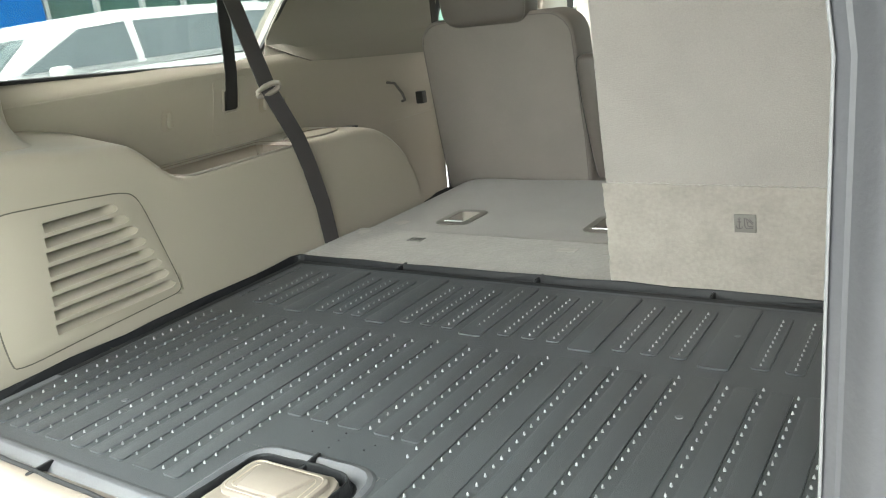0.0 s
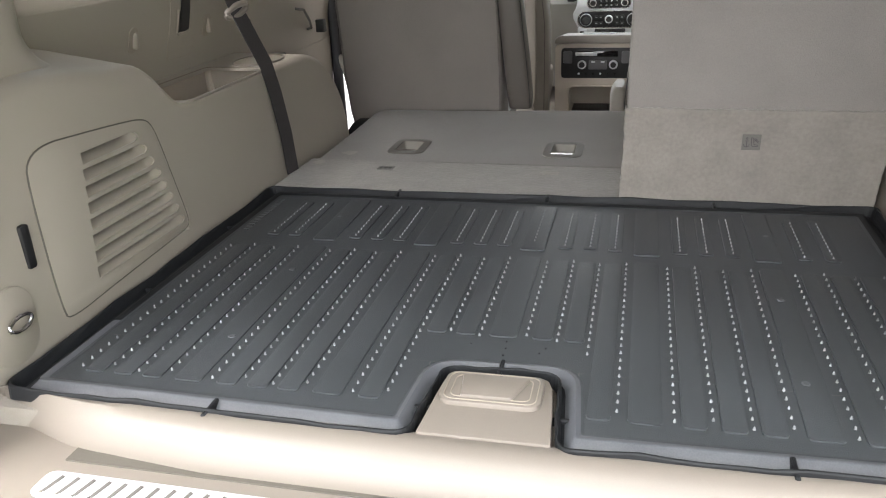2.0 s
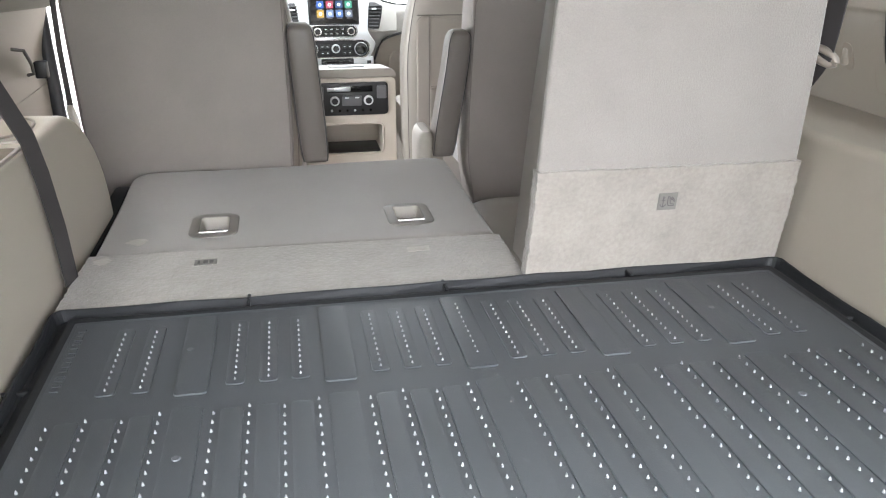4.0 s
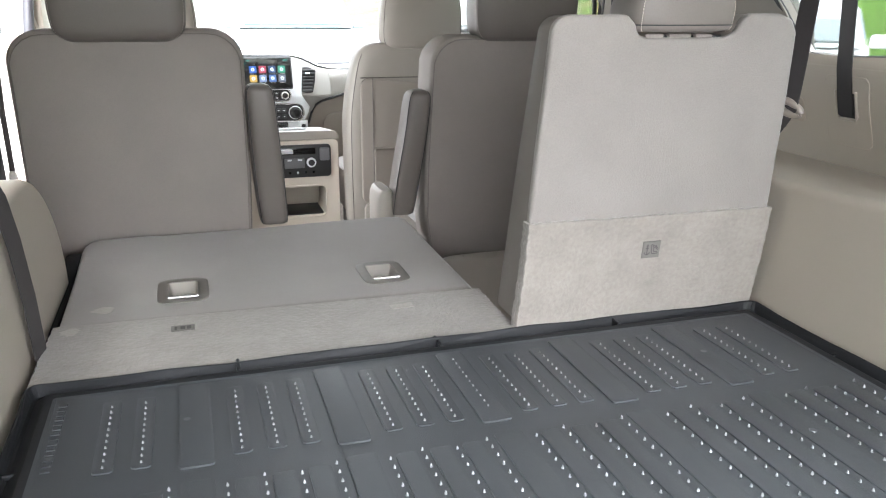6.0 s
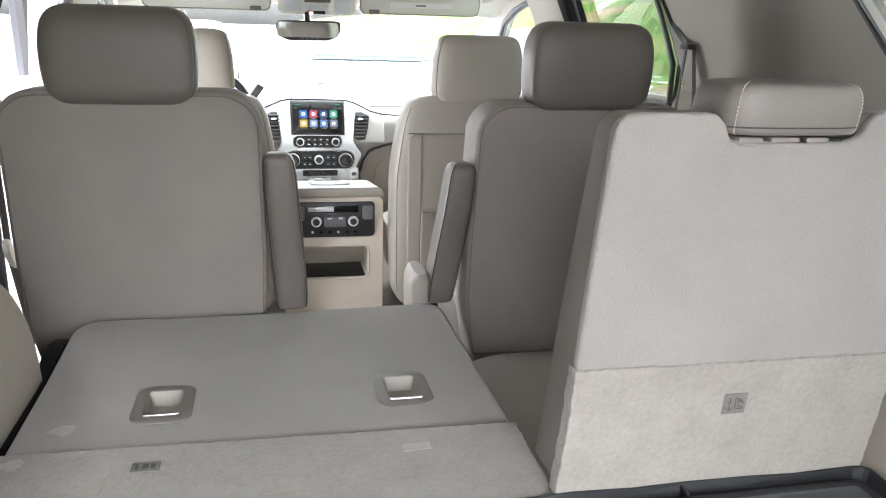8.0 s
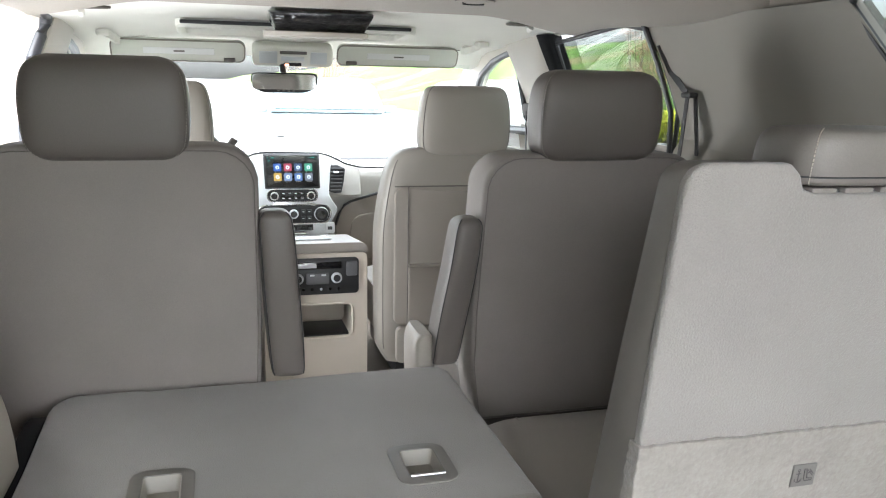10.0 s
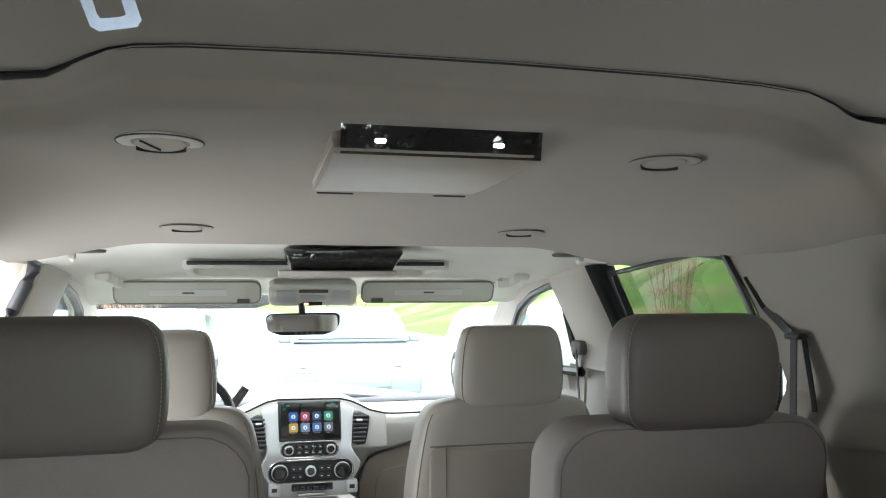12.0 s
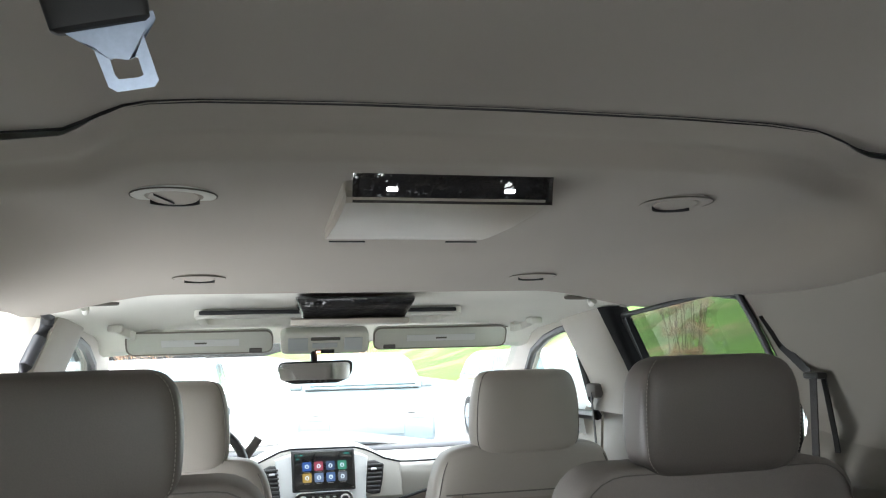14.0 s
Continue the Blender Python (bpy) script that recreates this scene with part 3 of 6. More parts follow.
HEAD_EDGE = 2.62


def mid_z(x, y):
    return 0.8745 - 0.0613 * (y - 1.646) + head_z(x, y)


def mid_f(u, v):
    x = 0.785 * u
    y0 = seam_y(x)
    y = y0 + (HEAD_EDGE - y0) * v
    drop = 0.032 * (1 - smooth_step(0.055, 0.105, y - y0)) - 0.010 * smooth_step(0.0, 0.05, y - y0) * (1 - smooth_step(0.05, 0.10, y - y0))
    lip = 0.012 * smooth_step(HEAD_EDGE - 0.03, HEAD_EDGE, y) ** 3
    return (x, y, mid_z(x, y) + drop + lip)


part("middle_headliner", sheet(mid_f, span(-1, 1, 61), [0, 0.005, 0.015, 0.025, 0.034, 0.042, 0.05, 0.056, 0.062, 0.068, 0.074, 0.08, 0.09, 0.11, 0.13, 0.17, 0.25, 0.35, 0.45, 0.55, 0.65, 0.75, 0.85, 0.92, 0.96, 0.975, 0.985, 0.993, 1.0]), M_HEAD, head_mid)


def rear_f(u, v):
    x = 0.785 * u
    y1 = seam_y(x) + 0.006
    y = -0.04 + (y1 + 0.04) * v
    return (x, y, 0.929 - 0.04 * (1 - v) ** 2 + head_z(x, y) * (1.25 - 0.25 * v) - 0.004 * v)


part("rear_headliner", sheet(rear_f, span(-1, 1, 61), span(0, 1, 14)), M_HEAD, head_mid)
bm = sheet(lambda u, v: (0.785 * u, seam_y(0.785 * u) + 0.003, 0.9205 + 0.003 * smooth_step(0.42, 0.6, abs(0.785 * u)) + (0.0065 - 0.003 * smooth_step(0.42, 0.6, abs(0.785 * u))) * v + head_z(0.785 * u, seam_y(0.785 * u))), span(-1, 1, 61), [0, 0.5, 1])
part("seam_gap", bm, M_BLACK, head_mid)


def front_f(u, v):
    x = 0.80 * u
    y = 2.56 + (3.74 - 2.56) * v
    return (x, y, 0.829 - 0.060 * (y - 2.56) - 0.035 * smooth_step(0.5, 0.8, abs(x)) - 0.05 * smooth_step(3.50, 3.70, y))


part("front_headliner", sheet(front_f, span(-1, 1, 25), span(0, 1, 14)), M_PALE_LIT, head_mid, "cloth headliner round the sunroof, windshield light in its pale colour")
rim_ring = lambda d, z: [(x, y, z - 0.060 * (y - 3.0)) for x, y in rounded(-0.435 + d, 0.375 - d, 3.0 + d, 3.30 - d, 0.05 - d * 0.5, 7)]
part("sunroof_rim", loft([rim_ring(0.0, 0.812), rim_ring(0.0, 0.783), rim_ring(0.006, 0.776), rim_ring(0.02, 0.776), rim_ring(0.028, 0.782), rim_ring(0.03, 0.80)]), M_PALE_LIT, head_mid, "rim of the closed sunroof in the same lit pale colour")
part("sunroof_slot", box(-0.418, 0.345, 2.980, 3.008, 0.785, 0.7965, 0.003), M_BLACK, head_mid, "dark slot at the edge of the sunroof shade")
# ---- cargo area ----
def panel_top(y, s=-1):
    """Height of the cargo side panel along the car."""
    if s > 0:
        z = 0.246 + 0.018 * (1 - smooth_step(0.6, 0.95, y)) + 0.11 * (1 - smooth_step(0.3, 0.5, y))
    else:
        z = 0.254 + 0.012 * (1 - smooth_step(0.62, 0.74, y)) + 0.085 * (1 - smooth_step(0.59, 0.725, y)) + 0.026 * (1 - smooth_step(0.36, 0.62, y))
    if y > 1.26:
        t = min(1, (y - 1.26) / 0.285)
        z = -0.06 + (z + 0.06) * math.sqrt(max(0, 1 - t ** 2.4))
    return z


def slot_span(t):
    """Fore and aft ends of a vent slot, t from the top row to the bottom row."""
    return 0.400 - 0.028 * t, 0.548 + 0.085 * max(0.0, t) ** 0.8


def vent_window(y, z):
    """1 behind the vent slots, 0 elsewhere."""
    t = min(1.0, max(0.0, (0.240 - z) / 0.180))
    ya, yb = slot_span(t)
    return smooth_step(ya - 0.02, ya - 0.006, y) * (1 - smooth_step(yb + 0.005, yb + 0.018, y)) * smooth_step(0.036, 0.044, z) * (1 - smooth_step(0.2505, 0.2545, z))


def chaikin(points, times=2):
    for _ in range(times):
        out = []
        for a, b in zip(points, points[1:] + points[:1]):
            out += [(a[0] * 0.75 + b[0] * 0.25, a[1] * 0.75 + b[1] * 0.25), (a[0] * 0.25 + b[0] * 0.75, a[1] * 0.25 + b[1] * 0.75)]
        points = out
    return points


def cargo_panel(s, with_bin):
    """Moulded lower side trim with a shelf on top."""
    p = thing("cargo_side_panel", "beige plastic cargo side panel with vent" + (" and open storage bin" if with_bin else " and flat shelf"), "trim panel")
    ys = sorted(set([0.06, 0.075, 0.1, 0.15] + span(0.2, 0.34, 4) + span(0.35, 0.66, 44) + span(0.67, 0.72, 5) + span(0.74, 1.0, 9) + span(1.03, 1.26, 8) + span(1.26, 1.5, 13) + [1.515, 1.53, 1.54, 1.545]))
    # profile runs up the inner face, over a rounded edge, across the shelf
    prof = [(0, k / 40) for k in range(40)] + [(1, k / 6) for k in range(7)] + [(2, k / 8) for k in range(1, 9)]

    def f(y, i):
        kind, t = prof[int(i)]
        top = panel_top(y, s)
        face = -0.645 - 0.02 * smooth_step(0.0, 0.12, 0.15 - y)
        r = min(0.018 + 0.016 * (1 - smooth_step(0.5, 0.7, y)) - (0.010 * smooth_step(0.67, 0.74, y) * (1 - smooth_step(1.04, 1.12, y)) if with_bin else 0.0), max(0.002, (top + 0.06) * 0.5))
        lean = -0.018 * smooth_step(0.05, 0.4, top)
        if kind == 0:
            z = -0.06 + (top - r + 0.06) * t
            return (face + lean * t - 0.045 * vent_window(y, z), y, z)
        if kind == 1:
            a = t * math.pi / 2
            return (face + lean - r + r * math.cos(a), y, top - r + r * math.sin(a))
        x0 = face + lean - r
        return (x0 + (-0.87 - x0) * t, y, top + (0.004 + (0.042 if s < 0 else 0.012) * (1 - smooth_step(0.5, 0.72, y))) * t)
    n = len(prof)
    first = len(prof) - 8
    hole = lambda y, i: with_bin and 0.73 < y < 1.075 and first - 1 <= i <= first + 4
    bm = sheet(f, ys, list(range(n)), keep=lambda y, i: not hole(y, i))
    part("shell", mirrored(bm, s), M_TRIM, p)
    if with_bin:
        kept = [y for y in ys if 0.73 < y < 1.075]
        y0 = [y for y in ys if y <= kept[0]][-1]
        y1 = [y for y in ys if y > kept[-1]][0]
        xa, xb = f(0.85, first - 1)[0], f(0.85, first + 5)[0]
        zb = 0.10
        bm = bmesh.new()
        o = [bm.verts.new((x, y, panel_top(y) - 0.0015)) for x, y in ((xa, y0), (xb, y0), (xb, y1), (xa, y1))]
        q = [bm.verts.new(c) for c in ((xa - 0.012, y0 + 0.02, zb), (xb + 0.012, y0 + 0.02, zb), (xb + 0.012, y1 - 0.02, zb), (xa - 0.012, y1 - 0.02, zb))]
        bm.faces.new(q)
        for k in range(4):
            bm.faces.new((o[k], o[(k + 1) % 4], q[(k + 1) % 4], q[k]))
        bmesh.ops.bevel(bm, geom=[e for e in bm.edges if not e.is_boundary], offset=0.012, segments=3, affect="EDGES")
        # Bin inside takes the shadow-toned beige, shade put into the colour.
        part("storage_bin", mirrored(bm, s), M_TRIM_DARK, p, "open beige storage bin")
        rim = [(x, y, panel_top(y) + 0.0005) for x, y in rounded(xb - 0.002, xa + 0.002, y0 - 0.004, y1 + 0.004, 0.02)]
        part("bin_rim", mirrored(pipe(rim, 0.0035, 8, wrap=True), s), M_SILL, p, "light rim round the storage bin")
    # vent cover: thin plate with rounded outline, eight slots and sloping louvres behind them
    xf = lambda z: -0.645 - 0.018 * (z + 0.06) / 0.42
    edge = chaikin([(0.278, 0.245), (0.292, 0.272), (0.33, 0.283), (0.40, 0.278), (0.50, 0.270), (0.575, 0.262), (0.598, 0.245), (0.612, 0.20), (0.632, 0.12), (0.648, 0.058), (0.646, 0.036), (0.60, 0.034), (0.40, 0.026), (0.292, 0.020), (0.276, 0.034)])
    bm = prism(edge, "x", -0.0045, 0.0012, 0.0011, 2)
    for v in bm.verts:
        v.co.x += xf(v.co.z)
    cover = part("vent_cover", mirrored(bm, s), M_TRIM, p, "beige plastic vent cover with eight slots")
    # Dark line drawn for the shaded gap round the cover.
    groove = [(xf(z) + 0.0002, y, z) for y, z in edge]
    part("cover_gap", mirrored(pipe(groove, 0.0015, 6, wrap=True), s), M_RECESS_SHADE, p)
    cut = bmesh.new()
    for k in range(8):
        t = k / 7
        zc = 0.240 - 0.180 * t
        ya, yb = slot_span(t)
        cut = prism([(ya, zc - 0.0095), (yb - 0.006, zc - 0.0095), (yb + 0.002, zc - 0.006), (yb + 0.003, zc - 0.001), (yb - 0.004, zc + 0.006), (yb - 0.016, zc + 0.0085), (ya, zc + 0.0095)], "x", -0.70, -0.62, bm=cut)
    carve(cover, mirrored(cut, s))
    for k in range(8):
        t = k / 7
        zc = 0.240 - 0.180 * t
        ya, yb = slot_span(t)
        rings = []
        for y, deep in ((ya - 0.003, 1.0), (ya + 0.1, 1.0), (yb - 0.03, 1.0), (yb - 0.014, 0.7), (yb - 0.004, 0.3), (yb + 0.004, 0.1)):
            lo, hi = xf(zc) - 0.0005, xf(zc) - 0.0015 - 0.0165 * deep
            rings.append([(lo, y, zc - 0.0105), (lo, y, zc - 0.0085), (hi, y, zc + 0.0045 + 0.007 * (1 - deep)), (hi - 0.002, y, zc + 0.0045 + 0.007 * (1 - deep)), (lo - 0.003, y, zc - 0.0105)])
        part("vent_slat", mirrored(loft(rings), s), M_TRIM, p)
    # Dark sheet behind the slots puts in the shade of the recess.
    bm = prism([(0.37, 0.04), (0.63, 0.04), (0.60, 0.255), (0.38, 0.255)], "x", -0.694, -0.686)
    part("recess_shade", mirrored(bm, s), M_RECESS_SHADE, p)
    return p


panel_left = cargo_panel(-1, True)
panel_right = cargo_panel(1, False)


def tailgate_pillar(s):
    """Moulded rear pillar that flares onto the cargo shelf."""
    col = thing("rear_pillar", "beige moulded rear pillar flaring onto the cargo shelf", "pillar", kind="structure")
    rings = []
    for z, front, inner in ((0.30, 0.56, -0.662), (0.345, 0.53, -0.672), (0.362, 0.495, -0.685), (0.378, 0.468, -0.70), (0.40, 0.449, -0.71), (0.44, 0.440, -0.715), (0.55, 0.45, -0.712), (0.70, 0.475, -0.70), (0.80, 0.49, -0.68), (0.90, 0.50, -0.66)):
        rings.append(super_ring((inner - 0.90) / 2, (front - 0.03) / 2, z, (0.90 + inner) / 2, (front + 0.03) / 2, 5, 32))
    part("column", mirrored(loft(spline_rings(rings, 3)), s), M_TRIM, col)
    return col


tailgate_pillar(-1)
tailgate_pillar(1)

# rubber liner
CORNERS = [(-0.635, 0.118, 0.02), (-0.066, 0.108, 0.025), (-0.058, 0.266, 0.026), (0.093, 0.270, 0.026), (0.105, 0.108, 0.025), (0.635, 0.118, 0.02), (0.635, 0.982, 0.03), (-0.635, 0.982, 0.03)]


def mat_outline(inset):
    """Liner outline moved inwards, its corners rounded."""
    n, pts = len(CORNERS), []
    P = [Vector(c[:2]) for c in CORNERS]
    lines = []
    for i in range(n):
        d = (P[(i + 1) % n] - P[i]).normalized()
        lines.append((P[i] + Vector((-d.y, d.x)) * inset * (0.72 if 1 <= i <= 3 else 1.0), d))
    new_p = []
    for i in range(n):
        (a, da), (b, db) = lines[i - 1], lines[i]
        t = (b - a).cross(db) / da.cross(db)
        new_p.append(a + da * t)
    for i in range(n):
        p, a, b = new_p[i], new_p[i - 1], new_p[(i + 1) % n]
        da, db = (a - p).normalized(), (b - p).normalized()
        convex = lines[i - 1][1].cross(lines[i][1]) > 0
        rr = max(0.006, CORNERS[i][2] + (-inset * 0.8 if convex else inset * 0.55))
        s0, s1 = p + da * rr, p + db * rr
        for k in range(6):
            t = k / 5
            pts.append((1 - t) ** 2 * s0 + 2 * t * (1 - t) * p + t * t * s1)
    out = []
    for i in range(len(pts)):
        a, b = pts[i], pts[(i + 1) % len(pts)]
        k = 14 if i % 6 == 5 else 1
        out += [a.lerp(b, j / k) for j in range(k)]
    return out


liner = thing("cargo_liner", "dark grey ribbed rubber cargo liner with raised rim and latch cut-out", "cargo mat")
levels = [(0.0, -0.012), (0.0005, 0.0065), (0.0015, 0.0085), (0.0035, 0.009), (0.005, 0.0075), (0.0072, -0.002), (0.009, -0.0085), (0.0125, -0.0095), (0.0145, -0.009), (0.030, 0.0030), (0.0325, 0.0038), (0.041, 0.0012), (0.046, 0.0)]


def wave(x, y):
    """Uneven, slightly warped lip."""
    return math.sin(23 * x + 31 * y) + 0.6 * math.sin(61 * x - 47 * y + 1.3) + 0.3 * math.sin(140 * x + 2 + 90 * y)


rings = []
for d, z in levels:
    lip = 1.0 if 0.0 < d < 0.006 else 0.0
    rings.append([(p.x + lip * 0.0012 * wave(p.y * 2, p.x), p.y + lip * 0.0014 * wave(p.x, p.y), z + lip * 0.0014 * wave(p.x * 1.3, p.y * 0.7)) for p in mat_outline(d)])
part("rim", loft(rings[:9], cap=False), M_RUBBER_DARK, liner, smooth=False)
# Rear-facing bevel takes the lit rubber, the other sides the dark one.
for rear, mt in ((True, M_RUBBER_EDGE), (False, M_RUBBER_DARK)):
    bm = loft(rings[8:12], cap=False)
    gone = [f for f in bm.faces if (f.calc_center_median().y < 0.33 and abs(f.calc_center_median().x) < 0.6) != rear]
    bmesh.ops.delete(bm, geom=gone, context="FACES")
    part("inner_bevel", bm, mt, liner, "bevel inside the rim, paled by sky light in its colour" if rear else "")
part("border", loft(rings[11:], cap=False), M_RUBBER, liner)
bm = bmesh.new()
for flat in ([(-0.595, 0.289), (0.595, 0.289), (0.595, 0.942), (-0.595, 0.942)], [(-0.595, 0.155), (-0.090, 0.155), (-0.083, 0.2888), (-0.595, 0.2888)], [(0.128, 0.155), (0.595, 0.155), (0.595, 0.2888), (0.119, 0.2888)], [(-0.0828, 0.262), (-0.056, 0.2888), (-0.0828, 0.2888)], [(0.1188, 0.262), (0.1188, 0.2888), (0.092, 0.2888)]):
    bm.faces.new([bm.verts.new((x, y, -0.0006)) for x, y in flat])
part("base_sheet", bm, M_RUBBER, liner, smooth=False)
# shallow troughs, pads and rows of studs
PERIOD, MID = 0.2005, 0.003
pads = bmesh.new()
studs = []


def pad(x0, x1, y0, y1, h=0.0018, r=0.006):
    global pads
    h *= 1.6
    a, b = rounded(x0, x1, y0, y1, r, 4), rounded(x0 + 0.003, x1 - 0.003, y0 + 0.003, y1 - 0.003, r * 0.7, 4)
    pads = loft([[(x, y, -0.0012) for x, y in a], [(x, y, h * 0.75) for x, y in a], [(x, y, h) for x, y in b]], bm=pads)


front_rows = [-0.510, -0.4645, 0.4645, 0.510, MID]
for g in range(-3, 3):
    for k, o in enumerate((0.034, 0.0785, 0.123, 0.1675)):
        x = MID + g * PERIOD + o
        if abs(x) < 0.575:
            low = 0.362 if abs(x - MID) < 0.11 else 0.186
            studs += [(x, y) for y in np.arange(0.652 if k % 2 else 0.642, low, -0.0203)]
    for o in (0.057, 0.102, 0.146):
        x = MID + g * PERIOD + o
        if abs(x) < 0.43:
            front_rows.append(x)
        if abs(x) < 0.56:
            pad(x - 0.0145, x + 0.0145, 0.37 if abs(x - MID) < 0.11 else 0.185, 0.652, 0.0016)
for x in front_rows:
    studs += [(x, y) for y in np.arange(0.898 if x == MID else 0.885, 0.722, -0.0162)]
    if x != MID:
        pad(x - 0.0125, x + 0.0125, 0.712, 0.905, 0.0012)
for g in range(-2, 3):
    x = MID + g * PERIOD
    pad(x - 0.022, x + 0.022, 0.695, 0.928)
    pad(x - 0.020, x + 0.020, 0.37 if g == 0 else 0.185, 0.664, 0.0012)
part("raised_rib", pads, M_RUBBER, liner)
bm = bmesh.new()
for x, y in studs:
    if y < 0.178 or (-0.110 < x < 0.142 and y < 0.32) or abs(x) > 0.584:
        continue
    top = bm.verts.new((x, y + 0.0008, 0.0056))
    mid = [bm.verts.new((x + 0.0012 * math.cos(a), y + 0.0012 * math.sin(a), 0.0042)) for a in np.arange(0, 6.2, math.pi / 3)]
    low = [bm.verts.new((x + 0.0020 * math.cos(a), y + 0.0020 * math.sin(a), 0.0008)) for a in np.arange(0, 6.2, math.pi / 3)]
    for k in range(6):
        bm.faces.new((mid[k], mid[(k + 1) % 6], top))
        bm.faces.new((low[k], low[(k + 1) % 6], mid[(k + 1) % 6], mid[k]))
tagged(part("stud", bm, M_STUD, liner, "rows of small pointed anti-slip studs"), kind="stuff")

for x, y in ((-0.40, 0.552), (-0.392, 0.307), (-0.409, 0.82), (0.413, 0.812), (0.403, 0.546), (0.40, 0.306)):
    part("boss", disc((x, y, 0.0032), 0.0055, -0.004, "z", 16, rim=0.001), M_RUBBER_EDGE, liner)
for x, y, along in ((-0.33, 0.975, 1), (0.0, 0.975, 1), (0.335, 0.975, 1), (-0.33, 0.125, 1), (0.36, 0.125, 1), (-0.628, 0.45, 0), (-0.628, 0.75, 0), (0.628, 0.45, 0), (0.628, 0.75, 0), (0.016, 0.279, 1), (-0.074, 0.185, 0), (0.113, 0.185, 0)):
    w, l = (0.003, 0.02) if along else (0.02, 0.003)
    part("rim_web", box(x - w, x + w, y - l, y + l, -0.014, 0.006 if along else -0.003, 0.0015, 1), M_RUBBER_DARK, liner)

# Six small dark specks near the latch cut-out.
for x, y in ((-0.038, 0.345), (0.011, 0.358), (0.013, 0.339), (0.068, 0.347), (0.061, 0.332), (0.012, 0.320)):
    part("dark_speck", disc((x, y, 0.0003), 0.0014, -0.0012, "z", 10), M_RUBBER_DARK, liner, "small dark speck")

for k in range(14):
    y = 0.735 + 0.0135 * k
    part("embossed_mark", box(-0.583, -0.572, y, y + 0.004 + 0.004 * (k % 3), -0.001, 0.0009, 0.0003, 1), M_RUBBER, liner)

# rear sill with latch cover and metal scuff plate
sill = thing("rear_sill", "glossy cream plastic tailgate sill with latch cover", "sill")
prof = [(0.137, -0.018), (0.130, -0.004), (0.116, 0.003), (0.10, 0.004), (0.084, -0.004), (0.071, -0.018), (0.064, -0.032), (0.060, -0.044), (0.066, -0.075), (0.137, -0.075)]


def sill_shift(x):
    """Rearward face curves forward towards the ends."""
    a = abs(x)
    return 0.016 * smooth_step(0.30, 0.50, a) + 0.045 * smooth_step(0.47, 0.66, a)


rings = []
for x in [-0.652, -0.650, -0.644, -0.634] + span(-0.62, -0.45, 10) + span(-0.42, 0.42, 9) + span(0.45, 0.62, 10) + [0.634, 0.644, 0.650, 0.652]:
    end = 0.018 * (1 - math.sqrt(max(0.0, 1 - max(0.0, (abs(x) - 0.634) / 0.018) ** 2)))
    rings.append([(x, min(0.136, y + sill_shift(x) * (1 - smooth_step(0.06, 0.135, y))) + (0.8 * end if y < 0.1 else 0.0), z - (end if z > -0.04 else 0.0)) for y, z in prof])
part("sill_cover", loft(rings), M_SILL, sill)
part("sill_gap", prism([(0.13, -0.06), (0.13, -0.0455), (0.054, -0.0455), (0.054, -0.06)], "x", -0.5, 0.5), M_RECESS_SHADE, sill, "dark gap under the sill cover")
part("sill_step", prism([(0.16, -0.16), (0.16, -0.0465), (0.02, -0.048), (-0.045, -0.052), (-0.06, -0.06), (-0.06, -0.16)], "x", -0.74, 0.74, 0.003), M_SILL, sill)
plate = thing("scuff_plate", "brushed metal scuff plate with slanted slots on the sill", "scuff plate")
part("plate", prism(rounded(-0.505, 0.505, -0.012, 0.034, 0.012), "z", -0.050, -0.0455, 0.0015), M_SILVER, plate)
for k in range(46):
    x = -0.486 + k * 0.0216
    bm = prism([(x - 0.0035, -0.004), (x + 0.0015, -0.005), (x + 0.0085, 0.024), (x + 0.0035, 0.026)], "z", -0.047, -0.0446, 0.0004, 1)
    part("slot", bm, M_TAG, plate)
    part("rivet_bump", disc((x - 0.0025, -0.006, -0.0445), 0.0026, -0.0015, "z", 8, rim=0.0006), M_CHROME, plate)
part("latch_plinth", prism([(-0.060, 0.119), (0.100, 0.119), (0.094, 0.2), (0.089, 0.240), (0.083, 0.256), (0.070, 0.263), (-0.034, 0.259), (-0.046, 0.252), (-0.052, 0.238), (-0.055, 0.2)], "z", -0.05, 0.0052, 0.003), M_SILL, sill)
part("latch_cover", prism(rounded(-0.048, 0.080, 0.180, 0.252, 0.016), "z", 0.0, 0.012, 0.003), M_SILL, sill)
for inset, rr in ((0.006, 0.012), (0.014, 0.009)):
    loop = [(x, y, 0.0122) for x, y in rounded(-0.048 + inset, 0.080 - inset, 0.180 + inset * 0.8, 0.252 - inset * 0.8, rr)]
    part("cover_groove", pipe(loop, 0.0008, 6, wrap=True), M_TRIM_DARK, sill)
part("latch_button", prism([(-0.020, 0.190), (0.044, 0.190), (0.062, 0.240), (-0.026, 0.240)], "z", 0.008, 0.0165, 0.003), M_SILL, sill)

# ---- third row ----
def tilt_points(bm, y0, slope):
    """Leans a seat back: y shifts with height."""
    for v in bm.verts:
        v.co.y += y0 + slope * v.co.z
    return bm


folded = thing("folded_third_row_seat", "folded-flat third-row seat back in light grey cloth", "car seat")
outline = [(-0.627, 1.225), (-0.630, 1.5), (-0.637, 1.74)] + [(-0.637 + 0.05 * (1 - math.cos(a)), 1.74 + 0.07 * math.sin(a)) for a in span(0.3, math.pi / 2, 5)] + [(-0.48, 1.812), (-0.46, 1.805), (-0.2, 1.812), (-0.1, 1.822), (0.12, 1.83), (0.15, 1.82), (0.162, 1.79), (0.158, 1.5), (0.156, 1.225)]
